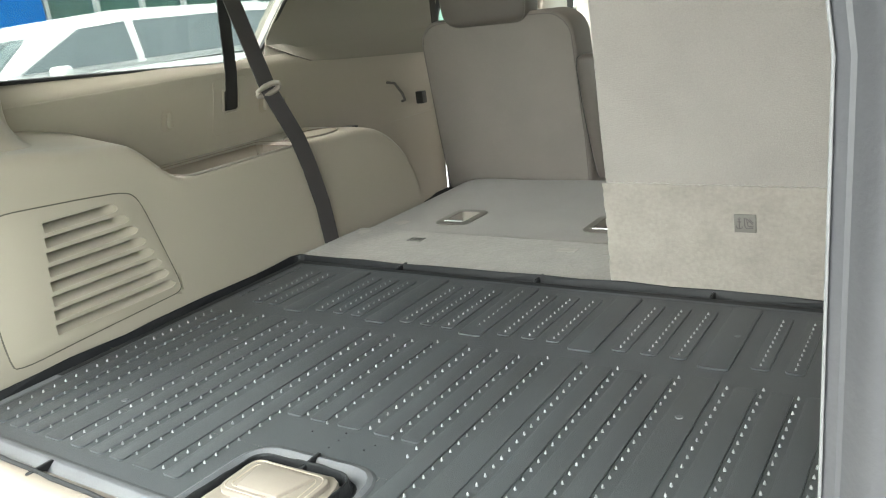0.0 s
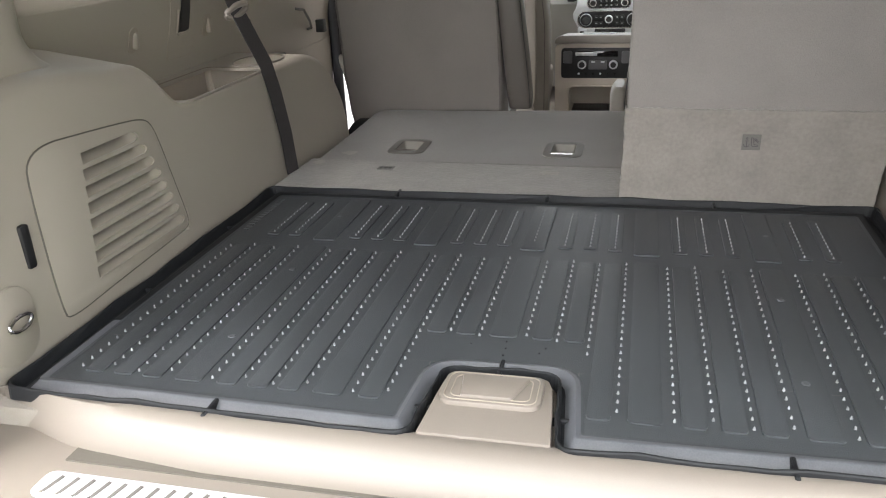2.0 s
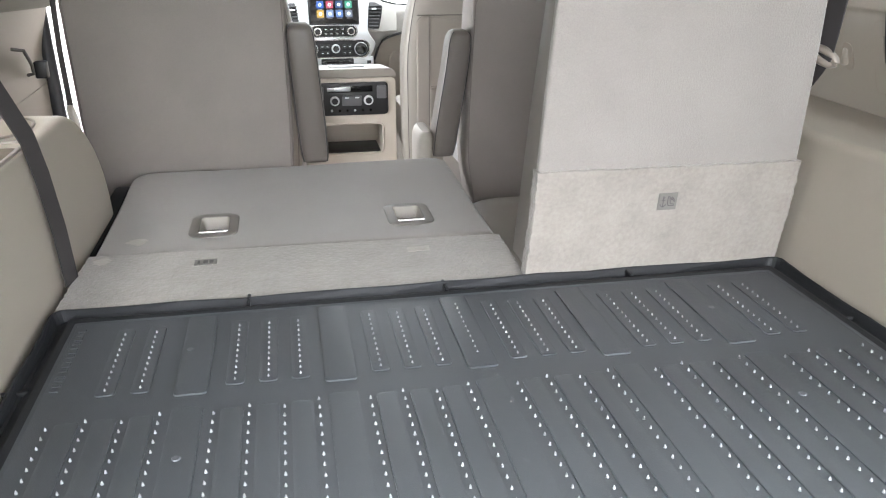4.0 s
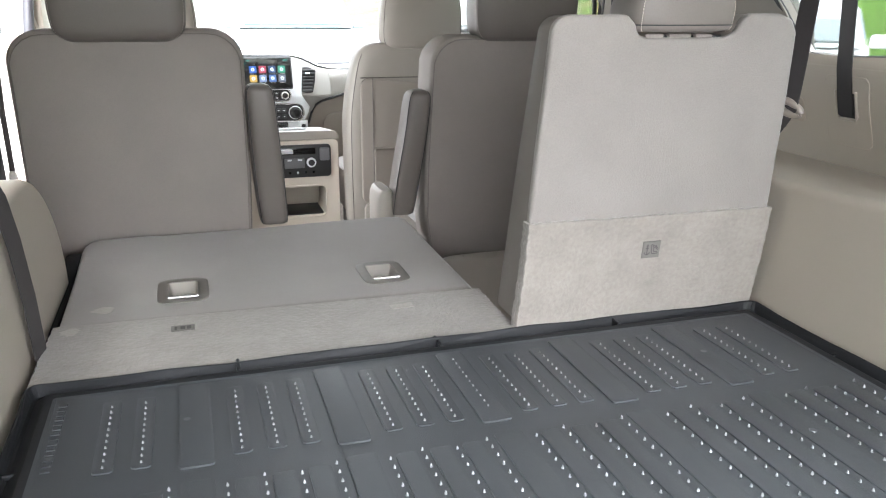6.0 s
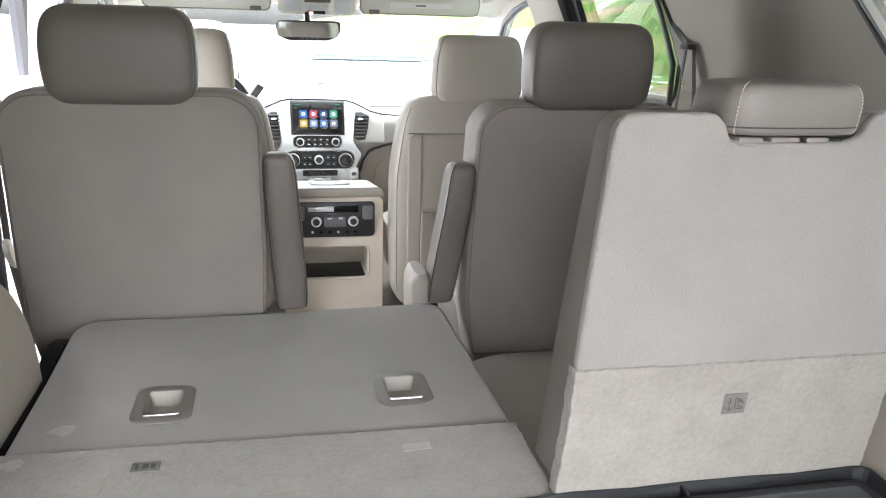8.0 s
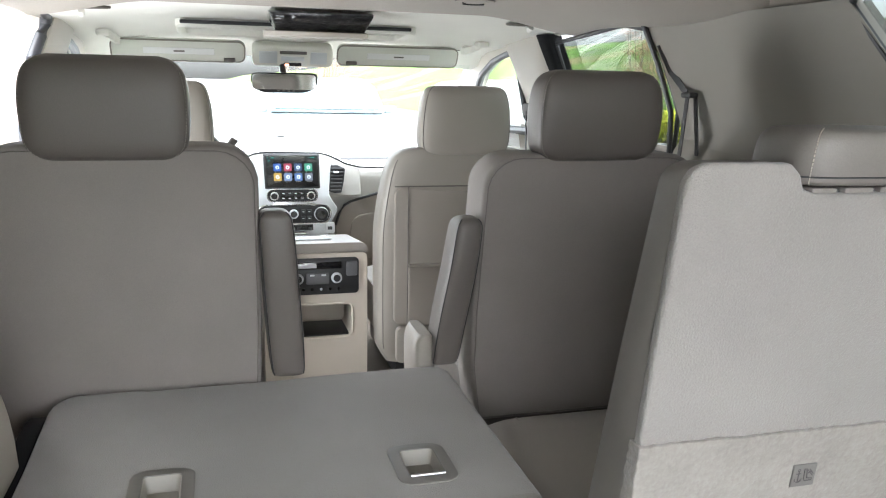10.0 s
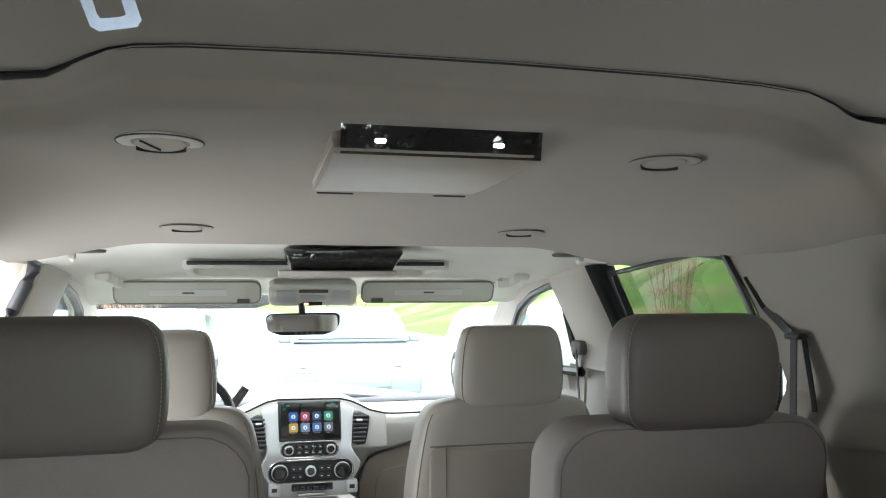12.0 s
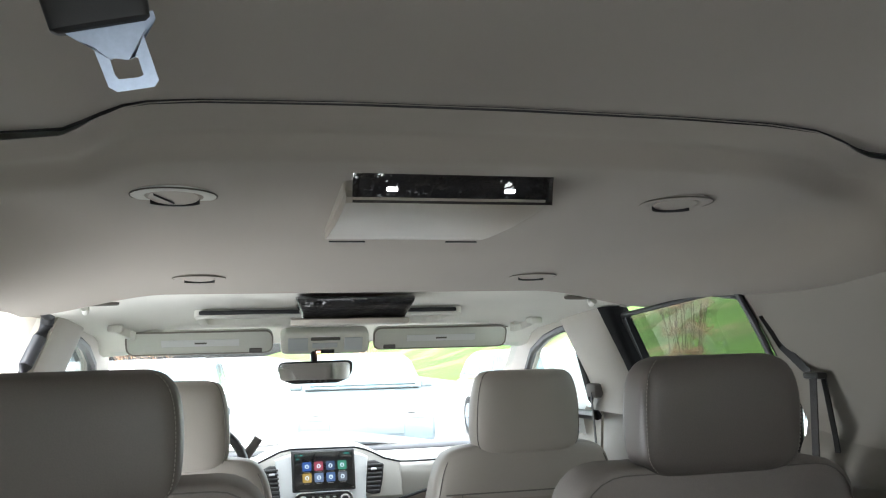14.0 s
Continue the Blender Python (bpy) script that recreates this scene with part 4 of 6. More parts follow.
back_ob = part("seat_back", prism(outline, "z", -0.12, -0.002, 0.014, 4), M_CARPET, folded)
flap = ragged([(-0.636, 0.99), (-0.631, 1.222), (0.157, 1.206), (0.152, 0.99)], 0.008, 0.0016, 3)
part("carpet_flap", prism(flap, "z", -0.014, 0.0035, 0.0015, 1), M_CARPET_FLAP, folded, "worn beige carpet flap behind the folded seat")
# Hinge bracket, run on in black along the gap to put in its shade.
part("bracket_gap_fill", prism([(1.02, -0.10), (1.02, -0.022), (1.50, -0.022), (1.60, -0.016), (1.64, -0.008), (1.70, -0.008), (1.74, -0.016), (1.76, -0.10)], "x", -0.668, -0.636, 0.003), M_BLACK_MATTE, folded, "black hinge bracket, drawn out to fill the shaded gap beside the seat")
part("flap_base", box(-0.64, 0.15, 0.995, 1.2, -0.12, -0.016, 0.01), M_CARPET_FLOOR, folded)
for cx in (-0.412, -0.004):
    carve(back_ob, box(cx - 0.034, cx + 0.034, 1.316, 1.424, -0.04, 0.02))
    ring = lambda w, l, r, z: [(x, y, z) for x, y in rounded(cx - w, cx + w, 1.37 - l, 1.37 + l, r)]
    bezel_rings = [ring(0.049, 0.070, 0.026, -0.008), ring(0.049, 0.070, 0.026, -0.0005), ring(0.047, 0.068, 0.025, 0.0008), ring(0.030, 0.049, 0.009, 0.0008), ring(0.029, 0.048, 0.008, -0.0005)]
    latch = part("latch_bezel", loft(bezel_rings, cap=False), M_LATCH, folded, "grey-beige plastic latch bezel")
    bm = loft([ring(0.029, 0.048, 0.008, -0.0005), ring(0.024, 0.038, 0.006, -0.024)], cap=False)
    bm.faces.new([v for v in bm.verts if abs(v.co.z + 0.024) < 1e-5])
    part("latch_pocket", bm, M_BEZEL, latch, "light moulded pocket")
    part("latch_bar", pipe([(cx - 0.028, 1.326, 0.0005), (cx + 0.028, 1.326, 0.0005)], 0.0028, 10), M_CHROME, latch, "chrome anchor bar")
tag = part("anchor_tag", box(-0.433, -0.393, 1.142, 1.168, 0.002, 0.0048, 0.001), M_TAG, folded, "small grey anchor label")
for x0, x1 in ((-0.427, -0.423), (-0.417, -0.409), (-0.406, -0.399)):
    part("symbol_bar", box(x0, x1, 1.148, 1.161, 0.0046, 0.0053), M_INK, tag)
part("torn_label", prism(ragged([(-0.040, 1.138), (-0.038, 1.160), (0.006, 1.164), (0.004, 1.141)], 0.006, 0.002, 14), "z", 0.002, 0.0046, 0.0005, 1), M_SCUFF, folded, "torn pale anchor label")

rnd = random.Random(21)
for cx, cy, r in ((-0.555, 1.30, 0.02), (-0.60, 1.19, 0.016)):
    blot = [(cx + r * (0.7 + 0.5 * rnd.random()) * math.cos(a), cy + r * (0.7 + 0.5 * rnd.random()) * math.sin(a)) for a in np.arange(0, 6.2, 0.35)]
    zz = 0.0036 if cy < 1.21 else -0.0019
    part("worn_patch", prism(blot, "z", zz - 0.001, zz + 0.0002), M_SCUFF, folded, "pale worn patch")

upright = thing("upright_third_row_seat", "upright third-row seat back in light grey cloth", "car seat")


UP_OUTLINE = ([(0.153, 0.01), (0.155, 0.30), (0.160, 0.515)] + [(0.160 + 0.026 * (1 - math.cos(a)), 0.513 + 0.025 * math.sin(a)) for a in span(0.4, math.pi / 2, 4)] +
           [(0.285, 0.538), (0.30, 0.525), (0.308, 0.508), (0.325, 0.503), (0.465, 0.503), (0.485, 0.51), (0.495, 0.53), (0.505, 0.54)] +
           [(0.565 + 0.04 * math.sin(a), 0.502 + 0.038 * math.cos(a)) for a in span(0, math.pi / 2 - 0.2, 3)] + [(0.615, 0.40), (0.628, 0.2), (0.632, 0.01)])
part("seat_back", tilt_points(prism(UP_OUTLINE, "y", 0.0, 0.018, 0.006, 3), 0.988, -0.145), M_CARPET, upright)
bm = prism([(0.3925 + (x - 0.3925) * 0.992, z - 0.002) for x, z in UP_OUTLINE], "y", 0.016, 0.115, 0.004, 2)
for v in bm.verts:
    if v.co.y > 0.04:
        v.co.y *= 1 - 0.9 * max(0.0, v.co.z)
part("seat_shell", tilt_points(bm, 0.988, -0.145), M_SHELL, upright, "grey-taupe vinyl side of the seat back")
flap = ragged([(0.146, 0.004), (0.150, 0.1), (0.151, 0.203), (0.633, 0.20), (0.634, 0.1), (0.630, 0.004)], 0.007, 0.0013, 5)
part("carpet_flap", tilt_points(prism(flap, "y", -0.006, 0.02, 0.0012, 1), 0.988, -0.145), M_CARPET_FLAP, upright, "worn pale carpet flap across the seat base")
tag = part("anchor_tag", tilt_points(box(0.3738, 0.4082, -0.0085, -0.004, 0.121, 0.153, 0.001), 0.988, -0.145), M_TAG, upright, "grey child-seat anchor label")
arc = [(0.3855 + 0.0065 * math.cos(a), 0.130 + 0.0065 * math.sin(a)) for a in span(math.pi, 2 * math.pi, 7)]
ringlet = [(0.3855 + 0.002 * math.cos(a), 0.1455 + 0.002 * math.sin(a)) for a in span(0, 5.6, 7)]
small = lambda p: (0.391 + (p[0] - 0.396) * 0.82, 0.137 + (p[1] - 0.135) * 0.80)
for line in (arc, ringlet, [(0.3855, 0.1435), (0.3855, 0.1235)], [(0.3815, 0.139), (0.3895, 0.139)], [(0.395, 0.147), (0.396, 0.130), (0.398, 0.1255), (0.411, 0.1255), (0.411, 0.1285), (0.402, 0.130), (0.399, 0.147), (0.395, 0.147)], [(0.401, 0.145), (0.411, 0.134)], [(0.404, 0.146), (0.412, 0.137)], [(0.402, 0.1385), (0.408, 0.143)]):
    part("symbol_line", tilt_points(pipe([(x, -0.0088, z) for x, z in map(small, line)], 0.0007, 6), 0.988, -0.145), M_INK, tag)
rings = [super_ring(0.388, 0.062, z, a, b, 4.0, 40) for z, a, b in ((0.512, 0.078, 0.05), (0.5135, 0.088, 0.057), (0.517, 0.092, 0.061), (0.523, 0.093, 0.062), (0.535, 0.094, 0.063), (0.553, 0.093, 0.062), (0.566, 0.089, 0.058), (0.573, 0.08, 0.05), (0.5755, 0.06, 0.03))]
rings = spline_rings(rings)
hr = part("headrest", tilt_points(loft(rings), 0.972, -0.145), M_REST, upright, "low leather headrest in a notch")
lean_y = lambda bm: tilt_points(bm, 0.972, -0.145)
for k in (24, 35):
    part("headrest_seam", lean_y(stitch_line(rings, k, 3, len(rings) - 2, 0.0007)), M_CONSOLE, hr)
part("headrest_piping", lean_y(pipe(super_ring(0.388, 0.062, 0.5225, 0.0932, 0.0622, 4.0, 40), 0.0011, 6, wrap=True)), M_OUTLET, hr)
# Black block under the headrest stands for the shade in the notch.
part("notch_shade", lean_y(box(0.312, 0.468, 0.03, 0.10, 0.49, 0.506, 0.002)), M_BLACK, upright)
for x0, x1 in ((0.322, 0.356), (0.366, 0.406), (0.414, 0.446)):
    part("guide_sleeve", lean_y(box(x0, x1, 0.022, 0.05, 0.497, 0.509, 0.003)), M_BACK, upright)
cushion = thing("third_row_cushion", "taupe leather third-row seat cushion with stitched seams", "seat cushion")
rings = [super_ring(0.42, 1.40, z, a, b, 7, 40) for z, a, b in ((-0.30, 0.24, 0.29), (-0.13, 0.252, 0.31), (-0.095, 0.245, 0.30), (-0.08, 0.225, 0.28), (-0.076, 0.15, 0.2))]
part("cushion", loft(rings), M_CUSHION, cushion)
for line in ([(0.168, 1.40), (0.23, 1.40), (0.262, 1.46), (0.275, 1.56), (0.28, 1.68)], [(0.275, 1.56), (0.38, 1.555), (0.55, 1.555)], [(0.24, 1.41), (0.30, 1.36), (0.5, 1.34)]):
    part("stitched_seam", pipe([(x, y, -0.0795 - 0.011 * smooth_step(0.17, 0.25, abs(x - 0.42)) ** 2) for x, y in line], 0.0016, 6), M_LEATHER_LIGHT, cushion)
part("base", box(0.20, 0.64, 1.15, 1.6, -0.4, -0.28, 0.02), M_BLACK, cushion)


# ---- second row captain's chairs ----
def second_seat(cx, s, name_label):
    seat = thing("captains_chair", name_label, "car seat", "second-row chairs")
    w = 0.238
    # back shell: flat rear panel with rounded shoulders, leaning back
    top, half = (0.490, 0.257) if s < 0 else (0.472, 0.254)
    shell = [(cx - half + 0.028, -0.16), (cx + half - 0.028, -0.16), (cx + half - 0.004, -0.02), (cx + half, 0.12), (cx + half - 0.002, 0.34)]
    shell += [(cx + half - 0.002 - 0.075 * (1 - math.cos(a)), top - 0.075 + 0.075 * math.sin(a)) for a in span(0.15, math.pi / 2, 6)]
    shell += [(2 * cx - x, z) for x, z in shell[:1:-1]]
    bm = tilt_points(prism(shell, "y", 0.0, 0.125, 0.013, 3), 1.829, -0.15)
    part("backrest", bm, M_BACK, seat)
    mid = (cx, 0.16)
    seam = [(mid[0] + (x - mid[0]) * 0.966, mid[1] + (z - mid[1]) * 0.970) for x, z in shell]
    part("back_piping", tilt_points(pipe([(x, -0.0002, z) for x, z in seam], 0.0013, 6, wrap=True), 1.829, -0.15), M_LEATHER, seat, "dark piping round the seat back panel")
    for e in (-1, 1):
        rings = [super_ring(cx + e * 0.204, 1.85 + 0.085 - 0.18 * (z - 0.0), z, 0.03, 0.07, 3, 16) for z in (-0.04, 0.0, 0.2, 0.33, 0.385)]
        part("side_bolster", loft(rings), M_LEATHER, seat, "leather side bolster")
    rings = [super_ring(cx - (0.012 if s < 0 else 0.004), 1.785 + yo, z - (0.013 if s < 0 else 0.018), a * (1.0 if s < 0 else 0.985), b, 5.5, 32) for z, a, b, yo in ((0.476, 0.105, 0.03, 0.0), (0.486, 0.125, 0.045, 0), (0.51, 0.141, 0.052, -0.003), (0.58, 0.145, 0.055, -0.008), (0.63, 0.138, 0.05, -0.01), (0.655, 0.12, 0.04, -0.01), (0.664, 0.095, 0.022, -0.01))]
    rings = spline_rings(rings)
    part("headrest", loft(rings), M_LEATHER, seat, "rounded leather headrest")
    for k in (18, 29):
        part("headrest_stitch", stitch_line(rings, k, 3, len(rings) - 3, 0.0007), M_LEATHER_LIGHT, seat)
    for e in (-0.05, 0.05):
        part("headrest_post", pipe([(cx + e, 1.80, 0.43), (cx + e, 1.795, 0.52)], 0.006), M_CHROME, seat)
    ax, tip = cx - s * (0.278 if s < 0 else 0.292), 0.0 if s < 0 else 0.012
    rings = [super_ring(ax + (0.006 + 0.026 * (1 - z / 0.36) if s < 0 else -0.034 * (1 - z / 0.34)) + tip, yc - 0.045, z - (0.024 if s > 0 and z > 0.2 else 0.0), a * (0.98 if s < 0 else 0.84), b, 4, 24) for z, a, b, yc in ((0.0, 0.028, 0.03, 1.90), (0.01, 0.036, 0.045, 1.90), (0.1, 0.039, 0.05, 1.885), (0.25, 0.038, 0.05, 1.86), (0.33, 0.036, 0.046, 1.85), (0.352, 0.03, 0.038, 1.845), (0.36, 0.018, 0.022, 1.845))]
    if s > 0:
        part("armrest_hinge", loft(spline_rings([super_ring(ax - 0.066, 1.885, z + 0.012, a * 0.8, 0.06, 4, 20) for z, a in ((-0.08, 0.022), (-0.06, 0.032), (0.02, 0.034), (0.045, 0.028), (0.056, 0.016))])), M_LEATHER_LIGHT, seat, "light leather armrest hinge cover")
    rings = spline_rings(rings)
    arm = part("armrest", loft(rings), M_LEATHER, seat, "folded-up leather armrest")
    for k in (14, 21):
        part("armrest_seam", seam_line(rings, k, 3, len(rings) - 2, 0.0012), M_OUTLET, arm)
    part("pivot_cap", disc((ax - s * (0.0 if s < 0 else 0.062), 1.85, 0.075 if s < 0 else 0.02), 0.022 if s < 0 else 0.017, -s * 0.008, "x", 20, rim=0.003), M_LEATHER_LIGHT, arm)
    rings = [super_ring(cx, 2.1, z, a, b, 6, 32) for z, a, b in ((-0.22, 0.22, 0.22), (-0.12, 0.235, 0.24), (-0.07, 0.235, 0.24), (-0.045, 0.21, 0.21))]
    part("cushion", loft(rings), M_LEATHER, seat)
    part("seat_base", box(cx - 0.18, cx + 0.18, 1.92, 2.3, -0.42, -0.2, 0.02), M_BLACK, seat)
    return seat


second_seat(-0.492, -1, "taupe captain's chair with its inner armrest folded up")
second_seat(0.474, 1, "taupe captain's chair beside the upright third-row seat")


# ---- front row ----
def front_seat(cx, s):
    seat = thing("bucket_seat", "light taupe leather front seat with map pocket on its back", "car seat", "front seats")
    rings = []
    for z, a, d, yc in ((-0.33, 0.24, 0.06, 0.065), (-0.28, 0.268, 0.07, 0.055), (-0.2, 0.274, 0.078, 0.045), (0.0, 0.278, 0.085, 0.03), (0.15, 0.278, 0.085, 0.015), (0.3, 0.258, 0.08, 0.0), (0.37, 0.236, 0.07, -0.002), (0.40, 0.2, 0.055, -0.002), (0.412, 0.13, 0.03, 0)):
        rings.append(super_ring(cx, 2.865 + d + yc, z, a, d, 5, 40))
    rings = spline_rings(rings)
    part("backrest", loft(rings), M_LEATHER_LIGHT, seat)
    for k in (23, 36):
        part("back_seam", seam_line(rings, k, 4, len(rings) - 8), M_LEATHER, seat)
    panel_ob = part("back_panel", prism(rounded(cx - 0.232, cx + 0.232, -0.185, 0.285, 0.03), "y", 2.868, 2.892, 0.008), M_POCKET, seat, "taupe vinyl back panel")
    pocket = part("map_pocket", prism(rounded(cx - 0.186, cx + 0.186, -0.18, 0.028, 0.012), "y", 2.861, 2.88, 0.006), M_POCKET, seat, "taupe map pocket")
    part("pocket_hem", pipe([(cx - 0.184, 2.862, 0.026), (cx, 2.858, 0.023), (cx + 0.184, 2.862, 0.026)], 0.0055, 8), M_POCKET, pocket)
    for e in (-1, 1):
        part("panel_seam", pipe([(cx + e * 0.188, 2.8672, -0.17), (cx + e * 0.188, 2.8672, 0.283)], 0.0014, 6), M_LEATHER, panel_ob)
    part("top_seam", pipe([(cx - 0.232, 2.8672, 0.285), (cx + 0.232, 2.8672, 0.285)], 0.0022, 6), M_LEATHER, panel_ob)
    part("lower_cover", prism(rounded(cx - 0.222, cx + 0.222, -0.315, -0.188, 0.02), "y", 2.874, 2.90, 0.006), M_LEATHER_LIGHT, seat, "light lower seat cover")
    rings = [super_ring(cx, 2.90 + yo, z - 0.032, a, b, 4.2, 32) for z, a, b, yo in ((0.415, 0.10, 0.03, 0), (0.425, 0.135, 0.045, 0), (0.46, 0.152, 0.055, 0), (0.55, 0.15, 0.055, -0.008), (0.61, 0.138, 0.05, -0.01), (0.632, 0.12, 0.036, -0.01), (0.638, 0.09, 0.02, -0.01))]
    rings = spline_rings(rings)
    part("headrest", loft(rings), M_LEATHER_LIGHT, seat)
    for k in (18, 29):
        part("headrest_seam", seam_line(rings, k, 3, len(rings) - 3), M_LEATHER, seat)
    for e in (-0.05, 0.05):
        part("headrest_post", pipe([(cx + e, 2.915, 0.36), (cx + e, 2.905, 0.42)], 0.006), M_CHROME, seat)
    rings = [super_ring(cx, 3.25, z, a, b, 6, 32) for z, a, b in ((-0.3, 0.23, 0.25), (-0.18, 0.25, 0.27), (-0.12, 0.245, 0.27), (-0.1, 0.2, 0.22))]
    part("cushion", loft(rings), M_LEATHER_LIGHT, seat)
    part("seat_base", box(cx - 0.2, cx + 0.2, 3.0, 3.5, -0.42, -0.28, 0.02), M_BLACK, seat)
    seat.location.y = -0.175
    return seat


front_seat(-0.475, -1)
front_seat(0.462, 1)

# ---- centre console ----
console = thing("center_console", "beige centre console with rear audio controls and open bin", "console")
def arch(x0, x1, z0, z1, r):
    """Outline with two rounded upper corners."""
    right = [(x1 - r + r * math.sin(a), z1 - r + r * math.cos(a)) for a in span(0, math.pi / 2, 7)]
    left = [(x0 + r - r * math.cos(a), z1 - r + r * math.sin(a)) for a in span(0, math.pi / 2, 7)]
    return left + right + [(x1, z0), (x0, z0)]


def droop(bm):
    """Console top falls away towards the dashboard."""
    for v in bm.verts:
        if v.co.z > -0.1:
            v.co.z -= 0.13 * max(0.0, v.co.y - 2.92)
    return bm


console_body = part("body", droop(prism(arch(-0.176, 0.176, -0.42, 0.058, 0.02), "y", 2.866, 3.85, 0.0015, 1)), M_CONSOLE, console)
carve(console_body, prism(rounded(-0.122, 0.124, -0.238, -0.124, 0.02), "y", 2.80, 3.06))
part("lid", droop(prism(arch(-0.178, 0.178, 0.060, 0.094, 0.030), "y", 2.858, 3.20, 0.003, 2)), M_LEATHER_LIGHT, console, "light leather console lid with rounded edges")
panel = part("rear_control_panel", prism(rounded(-0.150, 0.145, -0.084, 0.042, 0.014), "y", 2.856, 2.88, 0.004), M_BLACK, console, "black rear audio control panel")
# Black sheet on the bin floor stands for the shade inside.
part("bin_foot_shade", box(-0.108, 0.114, 2.88, 3.05, -0.2385, -0.234, 0.001), M_BLACK, console, "black sheet for the shade at the foot of the open bin")

# ---- dashboard ----
dash = thing("dashboard", "beige dashboard with satin silver centre stack and touchscreen", "dashboard")
STACK = 3.772


def rake(bm):
    """Leans a centre-stack piece back above the audio controls."""
    for v in bm.verts:
        v.co.y += 0.42 * max(0.0, v.co.z - 0.098)
    return bm


def stack_piece(outline, y0, y1, r=0.003, seg=2):
    """Front outline of the stack pushed back from y0 to y1 and raked."""
    bm = prism(outline, "y", STACK + y0, STACK + y1, r, seg)
    bmesh.ops.bisect_plane(bm, geom=bm.verts[:] + bm.edges[:] + bm.faces[:], plane_co=(0, 0, 0.098), plane_no=(0, 0, 1))
    return rake(bm)


bm = prism([(3.90, -0.35), (3.885, -0.05), (3.865, 0.06), (3.862, 0.15), (3.868, 0.185), (3.885, 0.210), (3.915, 0.226), (3.96, 0.232), (4.42, 0.205), (4.42, -0.4)], "x", -0.82, 0.82, 0.008, 3)
part("fascia", bm, M_DASH, dash, "grey-beige padded dash fascia")
hood = [(-0.31, 0.10), (-0.31, 0.215), (-0.272, 0.238), (-0.235, 0.254), (-0.205, 0.267), (-0.165, 0.284), (-0.12, 0.292), (0.13, 0.288), (0.17, 0.278), (0.21, 0.260), (0.246, 0.241), (0.31, 0.226), (0.31, 0.10)]
part("stack_hood", stack_piece(hood, 0.022, 0.30, 0.008, 3), M_DASH, dash, "padded hood over the centre stack")
edge = [(x, STACK + 0.024 + 0.42 * max(0.0, z - 0.098), z + 0.001) for x, z in hood[1:-1]] + [(0.36, 3.872, 0.222), (0.46, 3.876, 0.222), (0.62, 3.884, 0.222), (0.79, 3.89, 0.222)]
part("hood_seam", pipe(edge, 0.0035, 8), M_BLACK, dash, "dark seam along the dash top")
bezel = [(-0.186, 0.258), (-0.15, 0.270), (-0.118, 0.278), (0.121, 0.275), (0.150, 0.266), (0.178, 0.254), (0.168, 0.18), (0.160, 0.11), (0.176, 0.082), (0.197, 0.052), (0.192, 0.03), (0.165, -0.02), (0.146, -0.091), (-0.138, -0.088), (-0.155, -0.02), (-0.183, 0.03), (-0.188, 0.055), (-0.172, 0.085), (-0.166, 0.11), (-0.176, 0.18)]
part("stack_bezel", stack_piece(bezel, 0.0, 0.06, 0.006, 3), M_SILVER, dash, "satin silver centre stack surround")
# ---- centre stack ----
part("screen_surround", stack_piece([(-0.120, 0.140), (0.121, 0.139), (0.124, 0.287), (-0.123, 0.289)], -0.008, 0.03, 0.004), M_BLACK, dash)


def on_screen(bm, dy):
    for v in bm.verts:
        v.co.y += STACK - 0.012 + dy + 0.42 * (v.co.z - 0.098)
    return bm


def app_icons():
    """Lit touchscreen: dark glass with two rows of four coloured tiles."""
    scr = part("touchscreen", on_screen(prism(rounded(-0.112, 0.115, 0.147, 0.283, 0.006), "y", 0, 0.006, 0.001), 0.0), M_GLOSS_BLACK, dash, "lit touchscreen with coloured app tiles")
    tints = [[(0.05, 0.13, 0.42), (0.42, 0.08, 0.12), (0.05, 0.09, 0.18), (0.07, 0.32, 0.21)], [(0.55, 0.36, 0.09), (0.20, 0.27, 0.42), (0.10, 0.18, 0.38), (0.16, 0.18, 0.22)]]
    for row in range(2):
        for c in range(4):
            x, z = -0.064 + 0.0455 * c, 0.231 - 0.041 * row
            tile = part("app_tile", on_screen(prism(rounded(x - 0.0175, x + 0.0175, z - 0.0165, z + 0.0165, 0.004), "y", 0, 0.001), -0.0012), glow_material("tile_%d_%d" % (row, c), tints[row][c], 0.09), scr)
            glyph = glow_material("symbol_%d_%d" % (row, c), (0.75, 0.85, 0.95), 0.13)
            part("app_symbol", on_screen(disc((x, 0, z), 0.008, 0.001, "y", 12), -0.0024), glyph, tile)
            part("app_shade", on_screen(prism(rounded(x - 0.003, x + 0.003, z - 0.005, z + 0.004, 0.001), "y", 0, 0.001), -0.0032), glow_material("shade_%d_%d" % (row, c), tints[row][c], 0.09), tile)
            part("app_name", on_screen(box(x - 0.011, x + 0.011, 0, 0.001, z - 0.0215, z - 0.0195), -0.0012), M_TAG, scr)
    for x0, x1, z in ((-0.106, -0.103, 0.272), (-0.090, -0.078, 0.272), (-0.103, -0.094, 0.259), (0.082, 0.102, 0.273)):
        part("status_text", on_screen(box(x0, x1, 0, 0.001, z - 0.002, z + 0.002), -0.0012), M_STATUS, scr)


M_STATUS = glow_material("status_glow", (0.1, 0.6, 0.5), 0.08)
M_GLINT = glow_material("band_glint_glow", (1.0, 0.98, 0.95), 1.2)
M_LAMP = glow_material("vent_lamp", (0.9, 0.35, 0.2), 0.6)
app_icons()


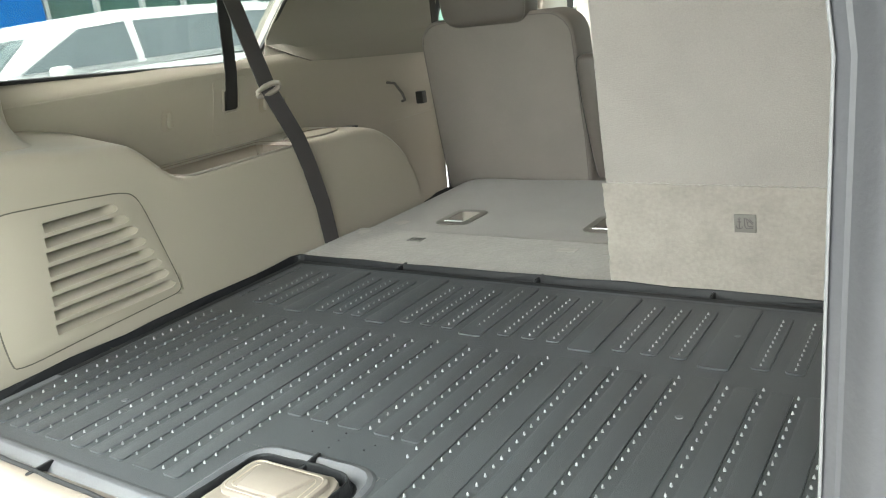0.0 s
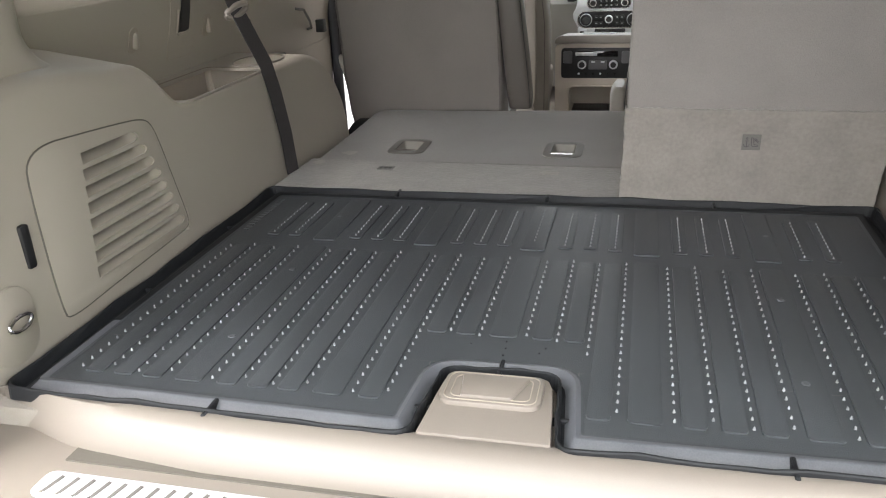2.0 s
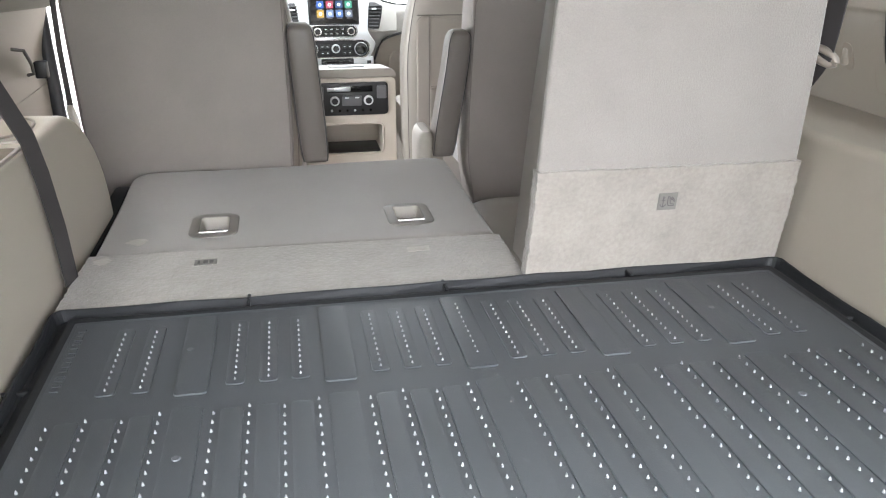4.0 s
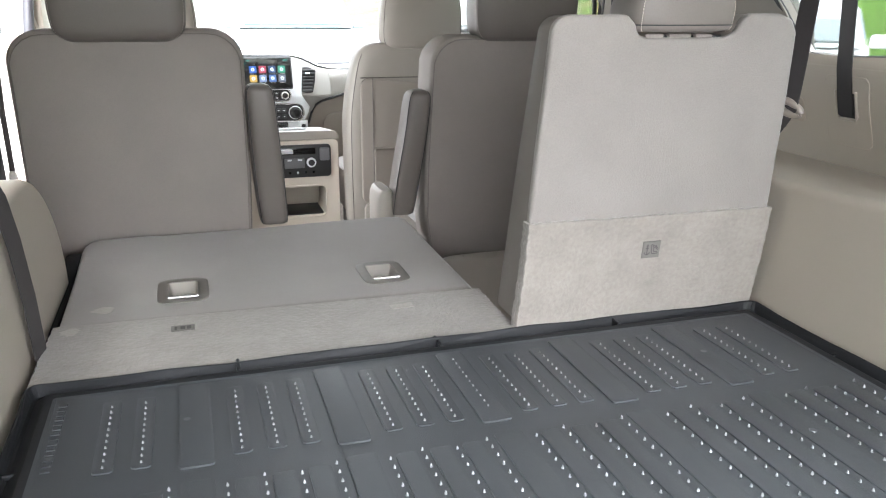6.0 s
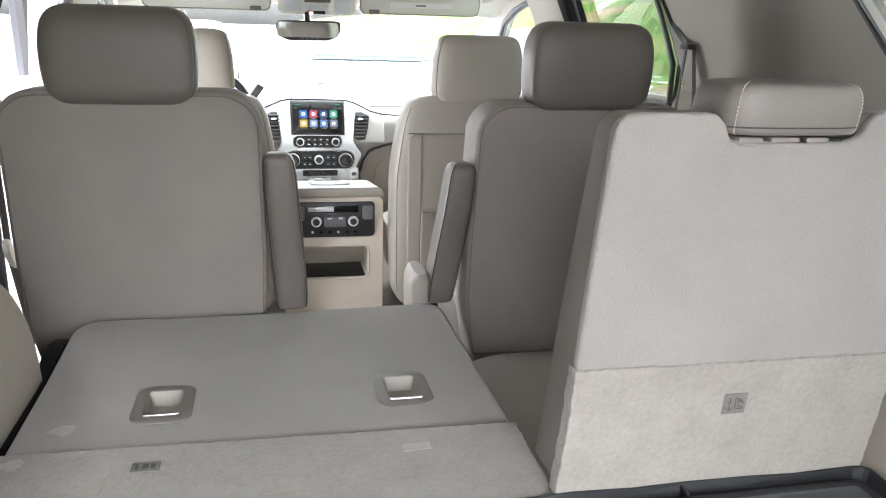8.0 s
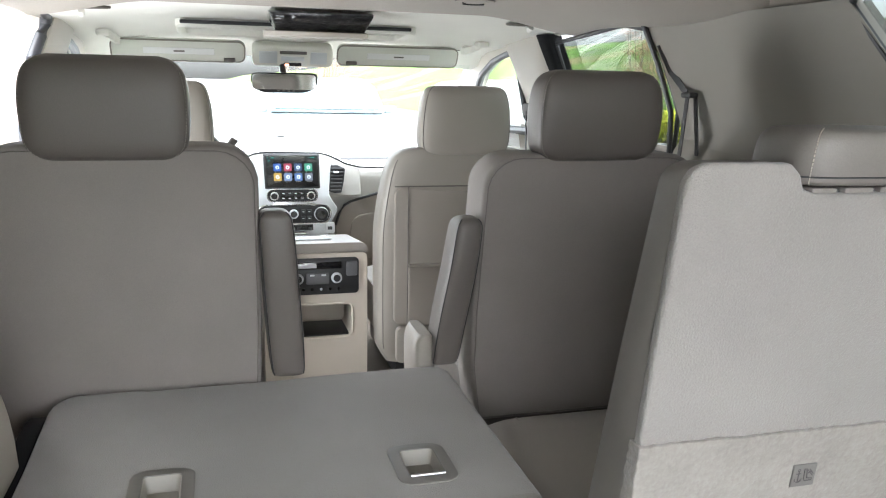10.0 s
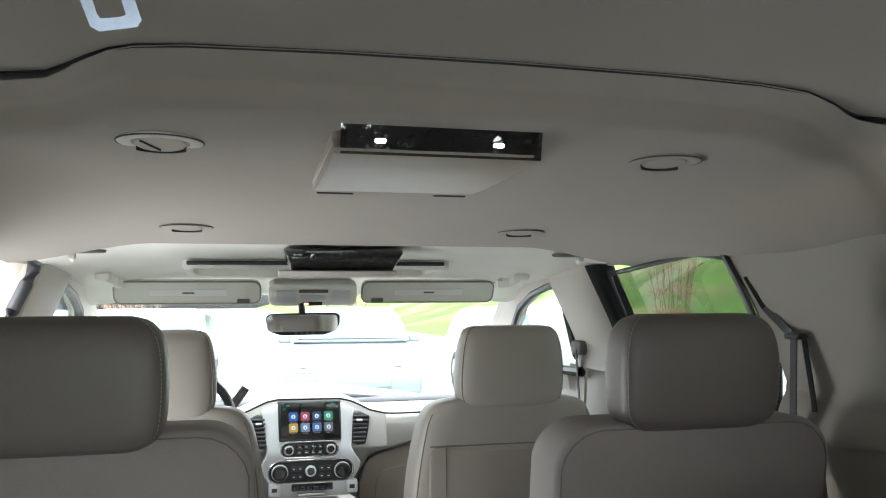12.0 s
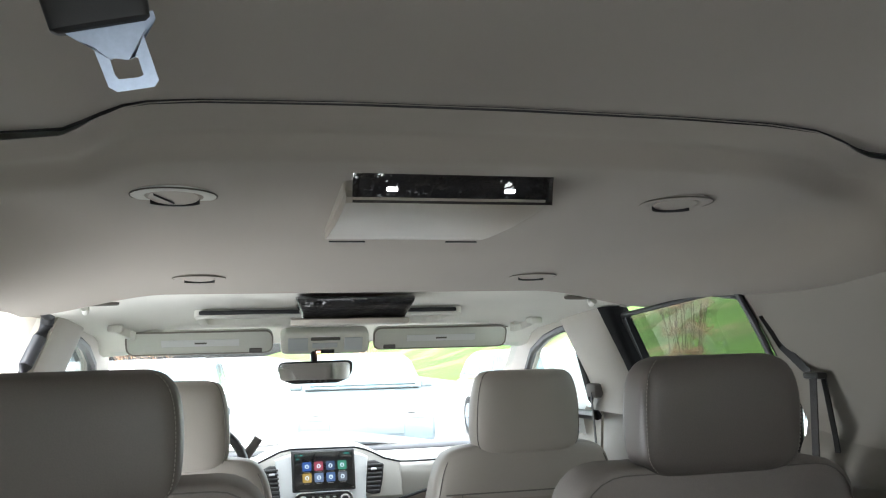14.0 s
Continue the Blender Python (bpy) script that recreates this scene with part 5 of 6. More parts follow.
def knob(x, y, z, r, ring, parent, face=M_GLOSS_BLACK):
    k = part("knob", disc((x, y, z), r, 0.02, "y", 28, rim=0.003), ring, parent, "silver-rimmed control knob")
    part("knob_face", disc((x, y - 0.004, z), r * 0.68, 0.006, "y", 24, rim=0.002), face, k)


upper = part("audio_panel", prism(rounded(-0.110, 0.104, 0.086, 0.136, 0.023, 8), "y", STACK - 0.008, STACK + 0.02, 0.004), M_BLACK, dash, "black audio button panel")
part("audio_rim", pipe([(x, STACK - 0.006, z) for x, z in rounded(-0.113, 0.107, 0.083, 0.139, 0.026, 8)], 0.0028, 8, wrap=True), M_CHROME, dash, "bright rim round the audio panel")
for x in (-0.083, 0.077):
    knob(x, STACK - 0.020, 0.111, 0.0195, M_CHROME, dash)
for x in (-0.043, -0.016, 0.011, 0.038):
    for z in (0.100, 0.121):
        part("audio_button", box(x - 0.012, x + 0.012, STACK - 0.012, STACK - 0.004, z - 0.0085, z + 0.0085, 0.002), M_GLOSS_BLACK, upper)
        part("button_mark", box(x - 0.005, x + 0.005, STACK - 0.0128, STACK - 0.0115, z - 0.0012, z + 0.0012), M_SILVER, upper)
lower = part("climate_panel", prism(rounded(-0.154, 0.160, -0.010, 0.066, 0.037, 9), "y", STACK - 0.014, STACK + 0.02, 0.004), M_BLACK, dash, "black climate control panel")
part("climate_rim", pipe([(x, STACK - 0.012, z) for x, z in rounded(-0.158, 0.164, -0.014, 0.070, 0.041, 9)], 0.0045, 8, wrap=True), M_CHROME, dash, "bright pill-shaped rim")
for x in (-0.117, 0.122):
    part("knob_bezel", disc((x, STACK - 0.020, 0.028), 0.032, 0.02, "y", 32, rim=0.005), M_SILVER, dash, "bright round knob bezel")
    knob(x, STACK - 0.034, 0.028, 0.0285, M_BLACK, dash)
knob(0.0, STACK - 0.026, 0.030, 0.021, M_SILVER, dash)
for x in (-0.064, -0.040, 0.042, 0.068):
    for z in (0.010, 0.040):
        part("climate_button", box(x - 0.010, x + 0.010, STACK - 0.019, STACK - 0.010, z - 0.010, z + 0.010, 0.002), M_OUTLET, lower)
        part("button_mark", box(x - 0.004, x + 0.004, STACK - 0.0198, STACK - 0.0185, z - 0.0015, z + 0.0015), M_SILVER, lower)
strip = part("switch_strip", box(-0.072, 0.086, STACK - 0.012, STACK + 0.02, -0.046, -0.020, 0.004), M_BLACK, dash)
for k in range(6):
    part("switch", box(-0.066 + 0.0255 * k, -0.045 + 0.0255 * k, STACK - 0.018, STACK - 0.010, -0.042, -0.026, 0.002), M_GLOSS_BLACK, strip)
part("usb_bar", box(-0.05, 0.055, STACK - 0.020, STACK, -0.064, -0.052, 0.003), M_CHROME, dash)
for s in (-1, 1):
    out = [(s * x, z) for x, z in ((0.160, 0.126), (0.165, 0.180), (0.172, 0.236), (0.205, 0.238), (0.240, 0.222), (0.232, 0.17), (0.217, 0.118), (0.185, 0.116))]
    v = part("air_vent", stack_piece(out, 0.002, 0.05, 0.004), M_BLACK, dash, "black louvred air vent")
    for k in range(7):
        z = 0.130 + 0.0155 * k
        xa, xb = s * (0.166 + 0.0012 * k), s * (0.214 + 0.0035 * k)
        part("louvre", rake(box(min(xa, xb), max(xa, xb), STACK - 0.006, STACK + 0.006, z - 0.0035, z + 0.0035, 0.0015)), M_OUTLET, v)
    part("vent_tab", rake(box(min(s * 0.185, s * 0.208), max(s * 0.185, s * 0.208), STACK - 0.012, STACK - 0.004, 0.205, 0.213, 0.002)), M_SILVER, v)
# console tray, lid latch and seat switches
part("cup_tray", box(-0.13, 0.13, 3.42, 3.72, -0.16, -0.10, 0.01), M_TRIM_DARK, console)
for x in (-0.137, 0.16):
    sw = part("seat_heater_switch", prism(rounded(x - 0.022, x + 0.022, -0.062, -0.012, 0.008), "y", STACK - 0.014, STACK + 0.01, 0.003), M_SILVER, dash)
    part("switch_mark", box(x - 0.010, x + 0.010, STACK - 0.0150, STACK - 0.0135, -0.045, -0.030, 0.0003, 1), M_OUTLET, sw)
part("lid_latch", droop(prism(rounded(-0.072, 0.068, 2.965, 3.165, 0.016), "z", 0.085, 0.0958, 0.002)), M_SILVER, console, "chrome-edged lid recess")
part("lid_recess", droop(prism(rounded(-0.055, 0.051, 2.980, 3.150, 0.010), "z", 0.085, 0.0967)), M_DASH, console)
part("lid_grip", droop(box(-0.050, 0.046, 3.125, 3.147, 0.094, 0.0978, 0.001, 1)), M_BLACK, console, "dark grip slot in the lid")
part("front_tray", droop(prism(arch(-0.172, 0.172, 0.0, 0.0615, 0.02), "y", 3.215, 3.76, 0.002, 1)), M_DASH, console, "grey-taupe tray ahead of the lid")
part("tray_slot", droop(box(-0.105, 0.100, 3.60, 3.70, 0.05, 0.0645, 0.002, 1)), M_BLACK, console, "dark open tray slot")
# passenger side: padded sweep above a taupe glovebox
lower_pad = [(0.197, -0.30), (0.197, -0.042), (0.214, 0.012), (0.237, 0.049), (0.266, 0.066), (0.301, 0.077), (0.399, 0.104), (0.55, 0.130), (0.80, 0.150), (0.80, -0.30)]
part("lower_panel", prism(lower_pad, "y", 3.842, 3.90, 0.008, 3), M_POCKET, dash, "taupe lower passenger panel")
part("sweep_trim", pipe([(x, 3.842, z + 0.003) for x, z in lower_pad[1:-1]], 0.006, 8), M_OUTLET, dash, "dark stitched sweep above the glovebox")
part("glovebox", prism([(0.262, -0.20), (0.262, -0.085), (0.270, -0.031), (0.285, -0.008), (0.309, 0.006), (0.374, 0.018), (0.76, 0.062), (0.78, -0.2)], "y", 3.834, 3.88, 0.006, 3), M_POCKET, dash, "taupe glovebox door")
part("vent_strip", prism([(0.56, 0.16), (0.56, 0.20), (0.78, 0.205), (0.78, 0.165)], "y", 3.852, 3.90, 0.004), M_BLACK, dash, "dark side air vent")

# ---- steering wheel and shifter ----
wheel = thing("steering_wheel", "dark leather steering wheel with silver spokes", "steering wheel")
c, n = Vector((-0.475, 3.45, 0.268)), 40
tiltm = Matrix.Rotation(radians(-24), 3, "X")
rim = [c + tiltm @ Vector((0.185 * math.cos(2 * math.pi * k / n), 0, 0.185 * math.sin(2 * math.pi * k / n))) for k in range(n)]
part("rim", pipe(rim, 0.016, 12, wrap=True), M_BLACK, wheel)
for a in (0, 180, 270):
    d = Vector((math.cos(radians(a)), 0, math.sin(radians(a))))
    part("spoke", sweep([c + tiltm @ (d * 0.05), c + tiltm @ (d * 0.12), c + tiltm @ (d * 0.18)], 0.03, 0.014, tiltm @ Vector((0, 0, 1)) if a != 270 else Vector((1, 0, 0))), M_SILVER, wheel)
bm = disc(c, 0.07, 0.05, "y", 28, rim=0.012)
part("hub", bm, M_TRIM_DARK, wheel)
part("column", pipe([c + Vector((0, 0.03, -0.01)), (-0.475, 3.90, 0.12)], 0.045, 16), M_BLACK, wheel)
shifter = thing("column_shifter", "grey column gear lever beside the steering wheel", "gear lever")
part("stem", pipe([(-0.46, 3.66, 0.20), (-0.36, 3.60, 0.25), (-0.30, 3.56, 0.30)], 0.009), M_BLACK, shifter)
part("grip", pipe([(-0.305, 3.562, 0.293), (-0.285, 3.556, 0.322), (-0.252, 3.55, 0.368), (-0.247, 3.55, 0.376)], 0.016, 14), M_TAG, shifter, "grey lever grip")

# ---- console rear controls ----
part("display", box(-0.085, 0.085, 2.853, 2.862, 0.006, 0.03, 0.002), M_GLOSS_BLACK, panel)
part("disc_slot", box(-0.09, 0.0, 2.851, 2.858, 0.010, 0.026, 0.002), M_SILVER, panel, "bright disc slot")
for x in (-0.062, 0.068):
    k = part("knob", disc((x, 2.846, -0.026), 0.0185, 0.014, "y", 24, rim=0.003), M_SILVER, panel, "chrome-ringed knob")
    part("knob_face", disc((x, 2.842, -0.026), 0.012, 0.006, "y", 20, rim=0.002), M_BLACK, k)
part("key_pad", box(-0.034, 0.042, 2.849, 2.860, -0.046, -0.008, 0.003), M_COVER, panel)
for x in (-0.015, 0.024):
    part("key_mark", box(x - 0.008, x + 0.008, 2.8485, 2.852, -0.017, -0.011), M_SILVER, panel)
for k in range(6):
    part("jack", disc((-0.075 + 0.03 * k, 2.852, -0.064), 0.0045, 0.008, "y", 12), M_SILVER if k % 3 == 0 else M_GLOSS_BLACK, panel)
for x in (-0.122, 0.120):
    part("power_outlet_cover", prism(rounded(x - 0.019, x + 0.019, -0.02, 0.03, 0.006), "y", 2.848, 2.862, 0.003), M_COVER, panel, "dark grey outlet cover")
rimpts = [(x, 2.866, z) for x, z in rounded(-0.118, 0.125, -0.243, -0.119, 0.022)]
part("bin_edge", pipe(rimpts, 0.004, 8, wrap=True), M_CONSOLE, console)

console.location = (-0.006, -0.008, -0.018)

# ---- overhead: air vents, flip-down screens, visors, mirror ----
def ceiling_vent(x, y, z, shut):
    v = thing("ceiling_air_vent", "round beige ceiling air vent with " + ("shut" if shut else "open") + " flap", "air vent", "ceiling vents")
    ring = lambda r, dz: [(x + 0.9 * r * math.cos(2 * math.pi * k / 36), y + 0.9 * r * math.sin(2 * math.pi * k / 36), z + dz) for k in range(36)]
    part("ring", loft([ring(0.060, 0.006), ring(0.060, -0.0005), ring(0.057, -0.0018), ring(0.043, -0.002), ring(0.040, 0.0), ring(0.040, 0.008)], cap=False), M_VISOR if not shut else M_HEAD, v)
    part("throat", disc((x, y, z + 0.004), 0.037, 0.004, "z", 32), M_BLACK, v, "dark vent opening")
    tip = Matrix.Translation((x, y, z)) @ Matrix.Rotation(radians(-7 if not shut else -4), 4, "X")
    bm = disc((0, 0, -0.003), 0.0325, 0.004, "z", 32, rim=0.001)
    bm.transform(tip)
    flap = part("flap", bm, M_PILLAR if not shut else M_HEAD, v)
    part("ring_edge", pipe(ring(0.0605, -0.0005), 0.0011, 6, wrap=True), M_RECESS_SHADE, v)
    # Solid black crescent puts the shade of the open flap edge in place.
    arcs = [(0.0347 * math.cos(a), 0.0347 * math.sin(a)) for a in span(0.45, math.pi - 0.45, 13)]
    inner = [(0.0347 * math.cos(a), 0.0347 * math.sin(a) - 0.0042 * math.sin((a - 0.45) / (math.pi - 0.9) * math.pi)) for a in span(math.pi - 0.45, 0.45, 13)[1:-1]]
    part("gap", prism([(x + p, y + q) for p, q in arcs + inner], "z", z - 0.0085, z + 0.002), M_BLACK, v, "black crescent for the shaded gap at the flap edge")
    for k, a in ((-0.012, 60),) if not shut else ():
        bm = box(k - 0.0006, k + 0.0006, -0.026, 0.018, -0.0055, -0.0025, 0.0005, 1)
        bm.transform(tip @ Matrix.Rotation(radians(a - 90), 4, "Z"))
        part("flap_groove", bm, M_BLACK, flap)
    return v


ceiling_vent(-0.363, 1.646, 0.875, False)
ceiling_vent(0.355, 1.646, 0.875, True)
ceiling_vent(-0.376, 2.345, 0.832, True)
ceiling_vent(0.372, 2.345, 0.832, True)

def hung(bm, dx, dy, dz, sx=1.0, slope=0.0, y0=1.6):
    """Sets an overhead piece under the sloping headliner."""
    for v in bm.verts:
        v.co = Vector((v.co.x * sx + dx, v.co.y + dy, v.co.z + dz - slope * (v.co.y - y0)))
    return bm


flip = thing("flip_down_screen", "closed ceiling screen with glossy black band and beige lid", "ceiling screen", "ceiling screens")
rear_set = lambda bm: hung(bm, -0.0165, -0.046, -0.0125, 0.905, 0.04)
part("housing", rear_set(prism(rounded(-0.150, 0.150, 1.60, 1.905, 0.012), "z", 0.878, 0.905, 0.004)), M_TRIM, flip)
band = sheet(lambda x, t: (x + 0.012 * t * (1 if x > 0 else 0.3), 1.562 + 0.042 * t, 0.902 - 0.034 * t + 0.005 * math.sin(t * 3.1)), span(-0.142, 0.142, 17), span(0, 1, 10))
ob = part("gloss_band", rear_set(band), M_BAND, flip, "glossy black band with two glowing glint spots")
thicken(ob, 0.006)
# Glowing spots stand in for two bright glints on the band.
for x in (-0.085, 0.085):
    part("band_glint", rear_set(box(x - 0.008, x + 0.008, 1.583, 1.591, 0.8765, 0.8815, 0.002)), M_GLINT, flip, "small glowing spot for a glint")
lid = [[(x, 1.600, 0.878), (x, 1.594, 0.870), (x, 1.60, 0.864), (x, 1.64, 0.861), (x, 1.74, 0.862), (x, 1.85, 0.868), (x, 1.905, 0.873), (x, 1.915, 0.878), (x, 1.9, 0.886), (x, 1.606, 0.886)] for x in (-0.148, -0.144, 0.0, 0.138, 0.142)]
part("lid", rear_set(loft(lid)), M_TRIM, flip, "smooth beige screen lid")
for x0, x1 in ((-0.14, -0.075), (0.075, 0.135)):
    part("lid_gap", rear_set(box(x0, x1, 1.9145, 1.9185, 0.870, 0.8725, 0.0006)), M_BLACK, flip)
flip2 = thing("flip_down_screen", "hanging glossy black ceiling screen with silver lower lip", "ceiling screen", "ceiling screens")
front_set = lambda bm: hung(bm, 0.0, -0.115, -0.024)
bm = prism([(2.765, 0.830), (2.77, 0.814), (2.80, 0.789), (2.835, 0.773), (2.87, 0.781), (2.89, 0.838), (2.79, 0.838)], "x", -0.162, 0.158, 0.006)
for v in bm.verts:
    v.co.x *= 0.84 + 0.16 * smooth_step(0.775, 0.85, v.co.z)
part("panel", front_set(bm), M_BAND, flip2)
part("lower_lip", front_set(prism([(2.79, 0.778), (2.80, 0.765), (2.87, 0.764), (2.88, 0.774), (2.83, 0.783)], "x", -0.170, 0.140, 0.003)), M_PILLAR, flip2, "pale grey lower lip")
for s in (-1, 1):
    vis = thing("sun_visor", "pale grey fabric sun visor with white label", "sun visor", "sun visors")
    xa, xb = (-0.690, -0.198) if s < 0 else (0.160, 0.665)
    lean = Matrix.Translation((0, 3.49, 0.757)) @ Matrix.Rotation(radians(28), 4, "X")
    bm = prism(rounded(xa, xb, -0.088, 0.0, 0.026), "y", -0.012, 0.012, 0.008, 3)
    bm.transform(lean)
    part("pad", bm, M_VISOR, vis)
    # Grey line draws the stitched edge together with its shade.
    part("edge_line", pipe([lean @ Vector((x, -0.010, z)) for x, z in rounded(xa + 0.002, xb - 0.002, -0.086, -0.002, 0.026, 7)], 0.0032, 8, wrap=True), M_BEZEL, vis, "grey line round the visor for its stitched, shaded edge")
    part("hinge_rod", pipe([(xa if s < 0 else xb, 3.50, 0.752), ((xa - 0.035) if s < 0 else (xb + 0.035), 3.515, 0.757)], 0.007, 8), M_TAG, vis)
    xm = (xa + xb) / 2
    bm = box(xm - 0.13, xm + 0.13, -0.0155, -0.0125, -0.056, -0.030, 0.0008, 1)
    bm.transform(lean)
    lab = part("label", bm, M_PAINT_WHITE, vis, "white warning label with illegible print")
    bm = box(xm - 0.02, xm + 0.02, -0.0168, -0.0156, -0.046, -0.040)
    bm.transform(lean)
    part("print_bar", bm, M_TAG, lab)
    xc = xb - 0.06 if s < 0 else xa + 0.06
    bm = box(xc - 0.022, xc + 0.022, -0.02, 0.0, -0.084, -0.068, 0.003)
    bm.transform(lean)
    part("clip", bm, M_TAG, vis)
over = thing("overhead_console", "pale plastic overhead console with map lamps and switches", "overhead console")
lean = Matrix.Translation((0.004, 3.51, 0.752)) @ Matrix.Rotation(radians(25), 4, "X")
bm = prism(rounded(-0.175, 0.14, -0.085, 0.0, 0.02), "y", -0.03, 0.03, 0.01, 3)
bm.transform(lean)
# Shell takes the front headliner's lit pale tone.
part("shell", bm, M_PALE_LIT, over)
for x0, x1, z0, z1, mt in ((-0.15, -0.08, -0.07, -0.02, M_SILVER), (0.05, 0.115, -0.07, -0.02, M_SILVER), (-0.07, 0.035, -0.03, -0.018, M_TAG), (-0.065, 0.025, -0.058, -0.04, M_SILVER), (-0.055, 0.015, -0.08, -0.066, M_BLACK)):
    bm = box(x0, x1, -0.034, -0.028, z0, z1, 0.002)
    bm.transform(lean)
    part("switch_panel", bm, mt, over)
bm = box(-0.05, -0.035, -0.0355, -0.033, -0.077, -0.069)
bm.transform(lean)
part("status_lamp", bm, M_LAMP, over)
mirror = thing("rear_view_mirror", "rear-view mirror in a black frame turned to the driver", "mirror")
turn = Matrix.Translation((-0.0545, 3.45, 0.601)) @ Matrix.Rotation(radians(-9), 4, "Z") @ Matrix.Scale(0.9, 4) @ Matrix.Translation((0.055, -3.61, -0.658))


def turned(bm):
    bm.transform(turn)
    return bm


part("frame", turned(prism([(-0.200, 0.672), (-0.194, 0.694), (-0.172, 0.700), (0.072, 0.702), (0.090, 0.694), (0.087, 0.655), (0.064, 0.628), (0.03, 0.616), (-0.14, 0.614), (-0.184, 0.630)], "y", 3.60, 3.64, 0.008, 3)), M_BLACK, mirror)
M_MIRROR = material("mirror_glass", (0.86, 0.88, 0.88), 0.02, metal=1.0, bump=0.0, vary=0.0)
part("glass", turned(prism(rounded(-0.191, 0.081, 0.629, 0.694, 0.016), "y", 3.5935, 3.602, 0.001)), M_MIRROR, mirror, smooth=False)
for k in range(4):
    part("button", turned(box(-0.085 + 0.022 * k, -0.075 + 0.022 * k, 3.597, 3.602, 0.621, 0.626, 0.001)), M_TAG, mirror)
part("stem", pipe([(-0.055, 3.47, 0.625), (-0.055, 3.52, 0.665), (-0.055, 3.58, 0.72)], 0.013), M_BLACK, mirror)


def grab_handle(x, y, z, length):
    h = thing("grab_handle", "pale folding grab handle on the roof rail", "grab handle", "grab handles")
    s = 1 if x > 0 else -1
    pts = [(x, y - length / 2, z), (x - s * 0.03, y - length / 2 + 0.03, z - 0.018), (x - s * 0.035, y, z - 0.022), (x - s * 0.03, y + length / 2 - 0.03, z - 0.018), (x, y + length / 2, z)]
    part("grip", sweep(pts, 0.024, 0.014, (0, 0, 1)), M_PALE_LIT, h)
    for e in (0, -1):
        p = Vector(pts[e])
        part("end_cap", box(p.x - 0.022, p.x + 0.022, p.y - 0.03, p.y + 0.03, p.z - 0.012, p.z + 0.012, 0.008, 3), M_PALE_LIT, h)
    return h


for s in (-1, 1):
    hx, hy = s * 0.674, 2.70
    hook = thing("coat_hook", "pale coat hook in a shaded roof-rail recess", "hook", "coat hooks")
    # Flat dark oval: the recess exists only as shade in its colour.
    rings = [super_ring(hx, hy, z, a, b, 2.2, 28) for z, a, b in ((0.806, 0.085, 0.034), (0.800, 0.084, 0.033), (0.7985, 0.080, 0.030))]
    part("recess", loft(rings), M_RECESS_SHADE, hook, "flat dark oval for the shaded recess")
    part("peg", pipe([(hx - s * 0.004, hy + 0.012, 0.800), (hx - s * 0.008, hy - 0.002, 0.788), (hx - s * 0.010, hy - 0.016, 0.782), (hx - s * 0.010, hy - 0.030, 0.790)], 0.0085, 10), M_PALE_LIT, hook)
    grab_handle(s * 0.675, 3.30, 0.758, 0.18)

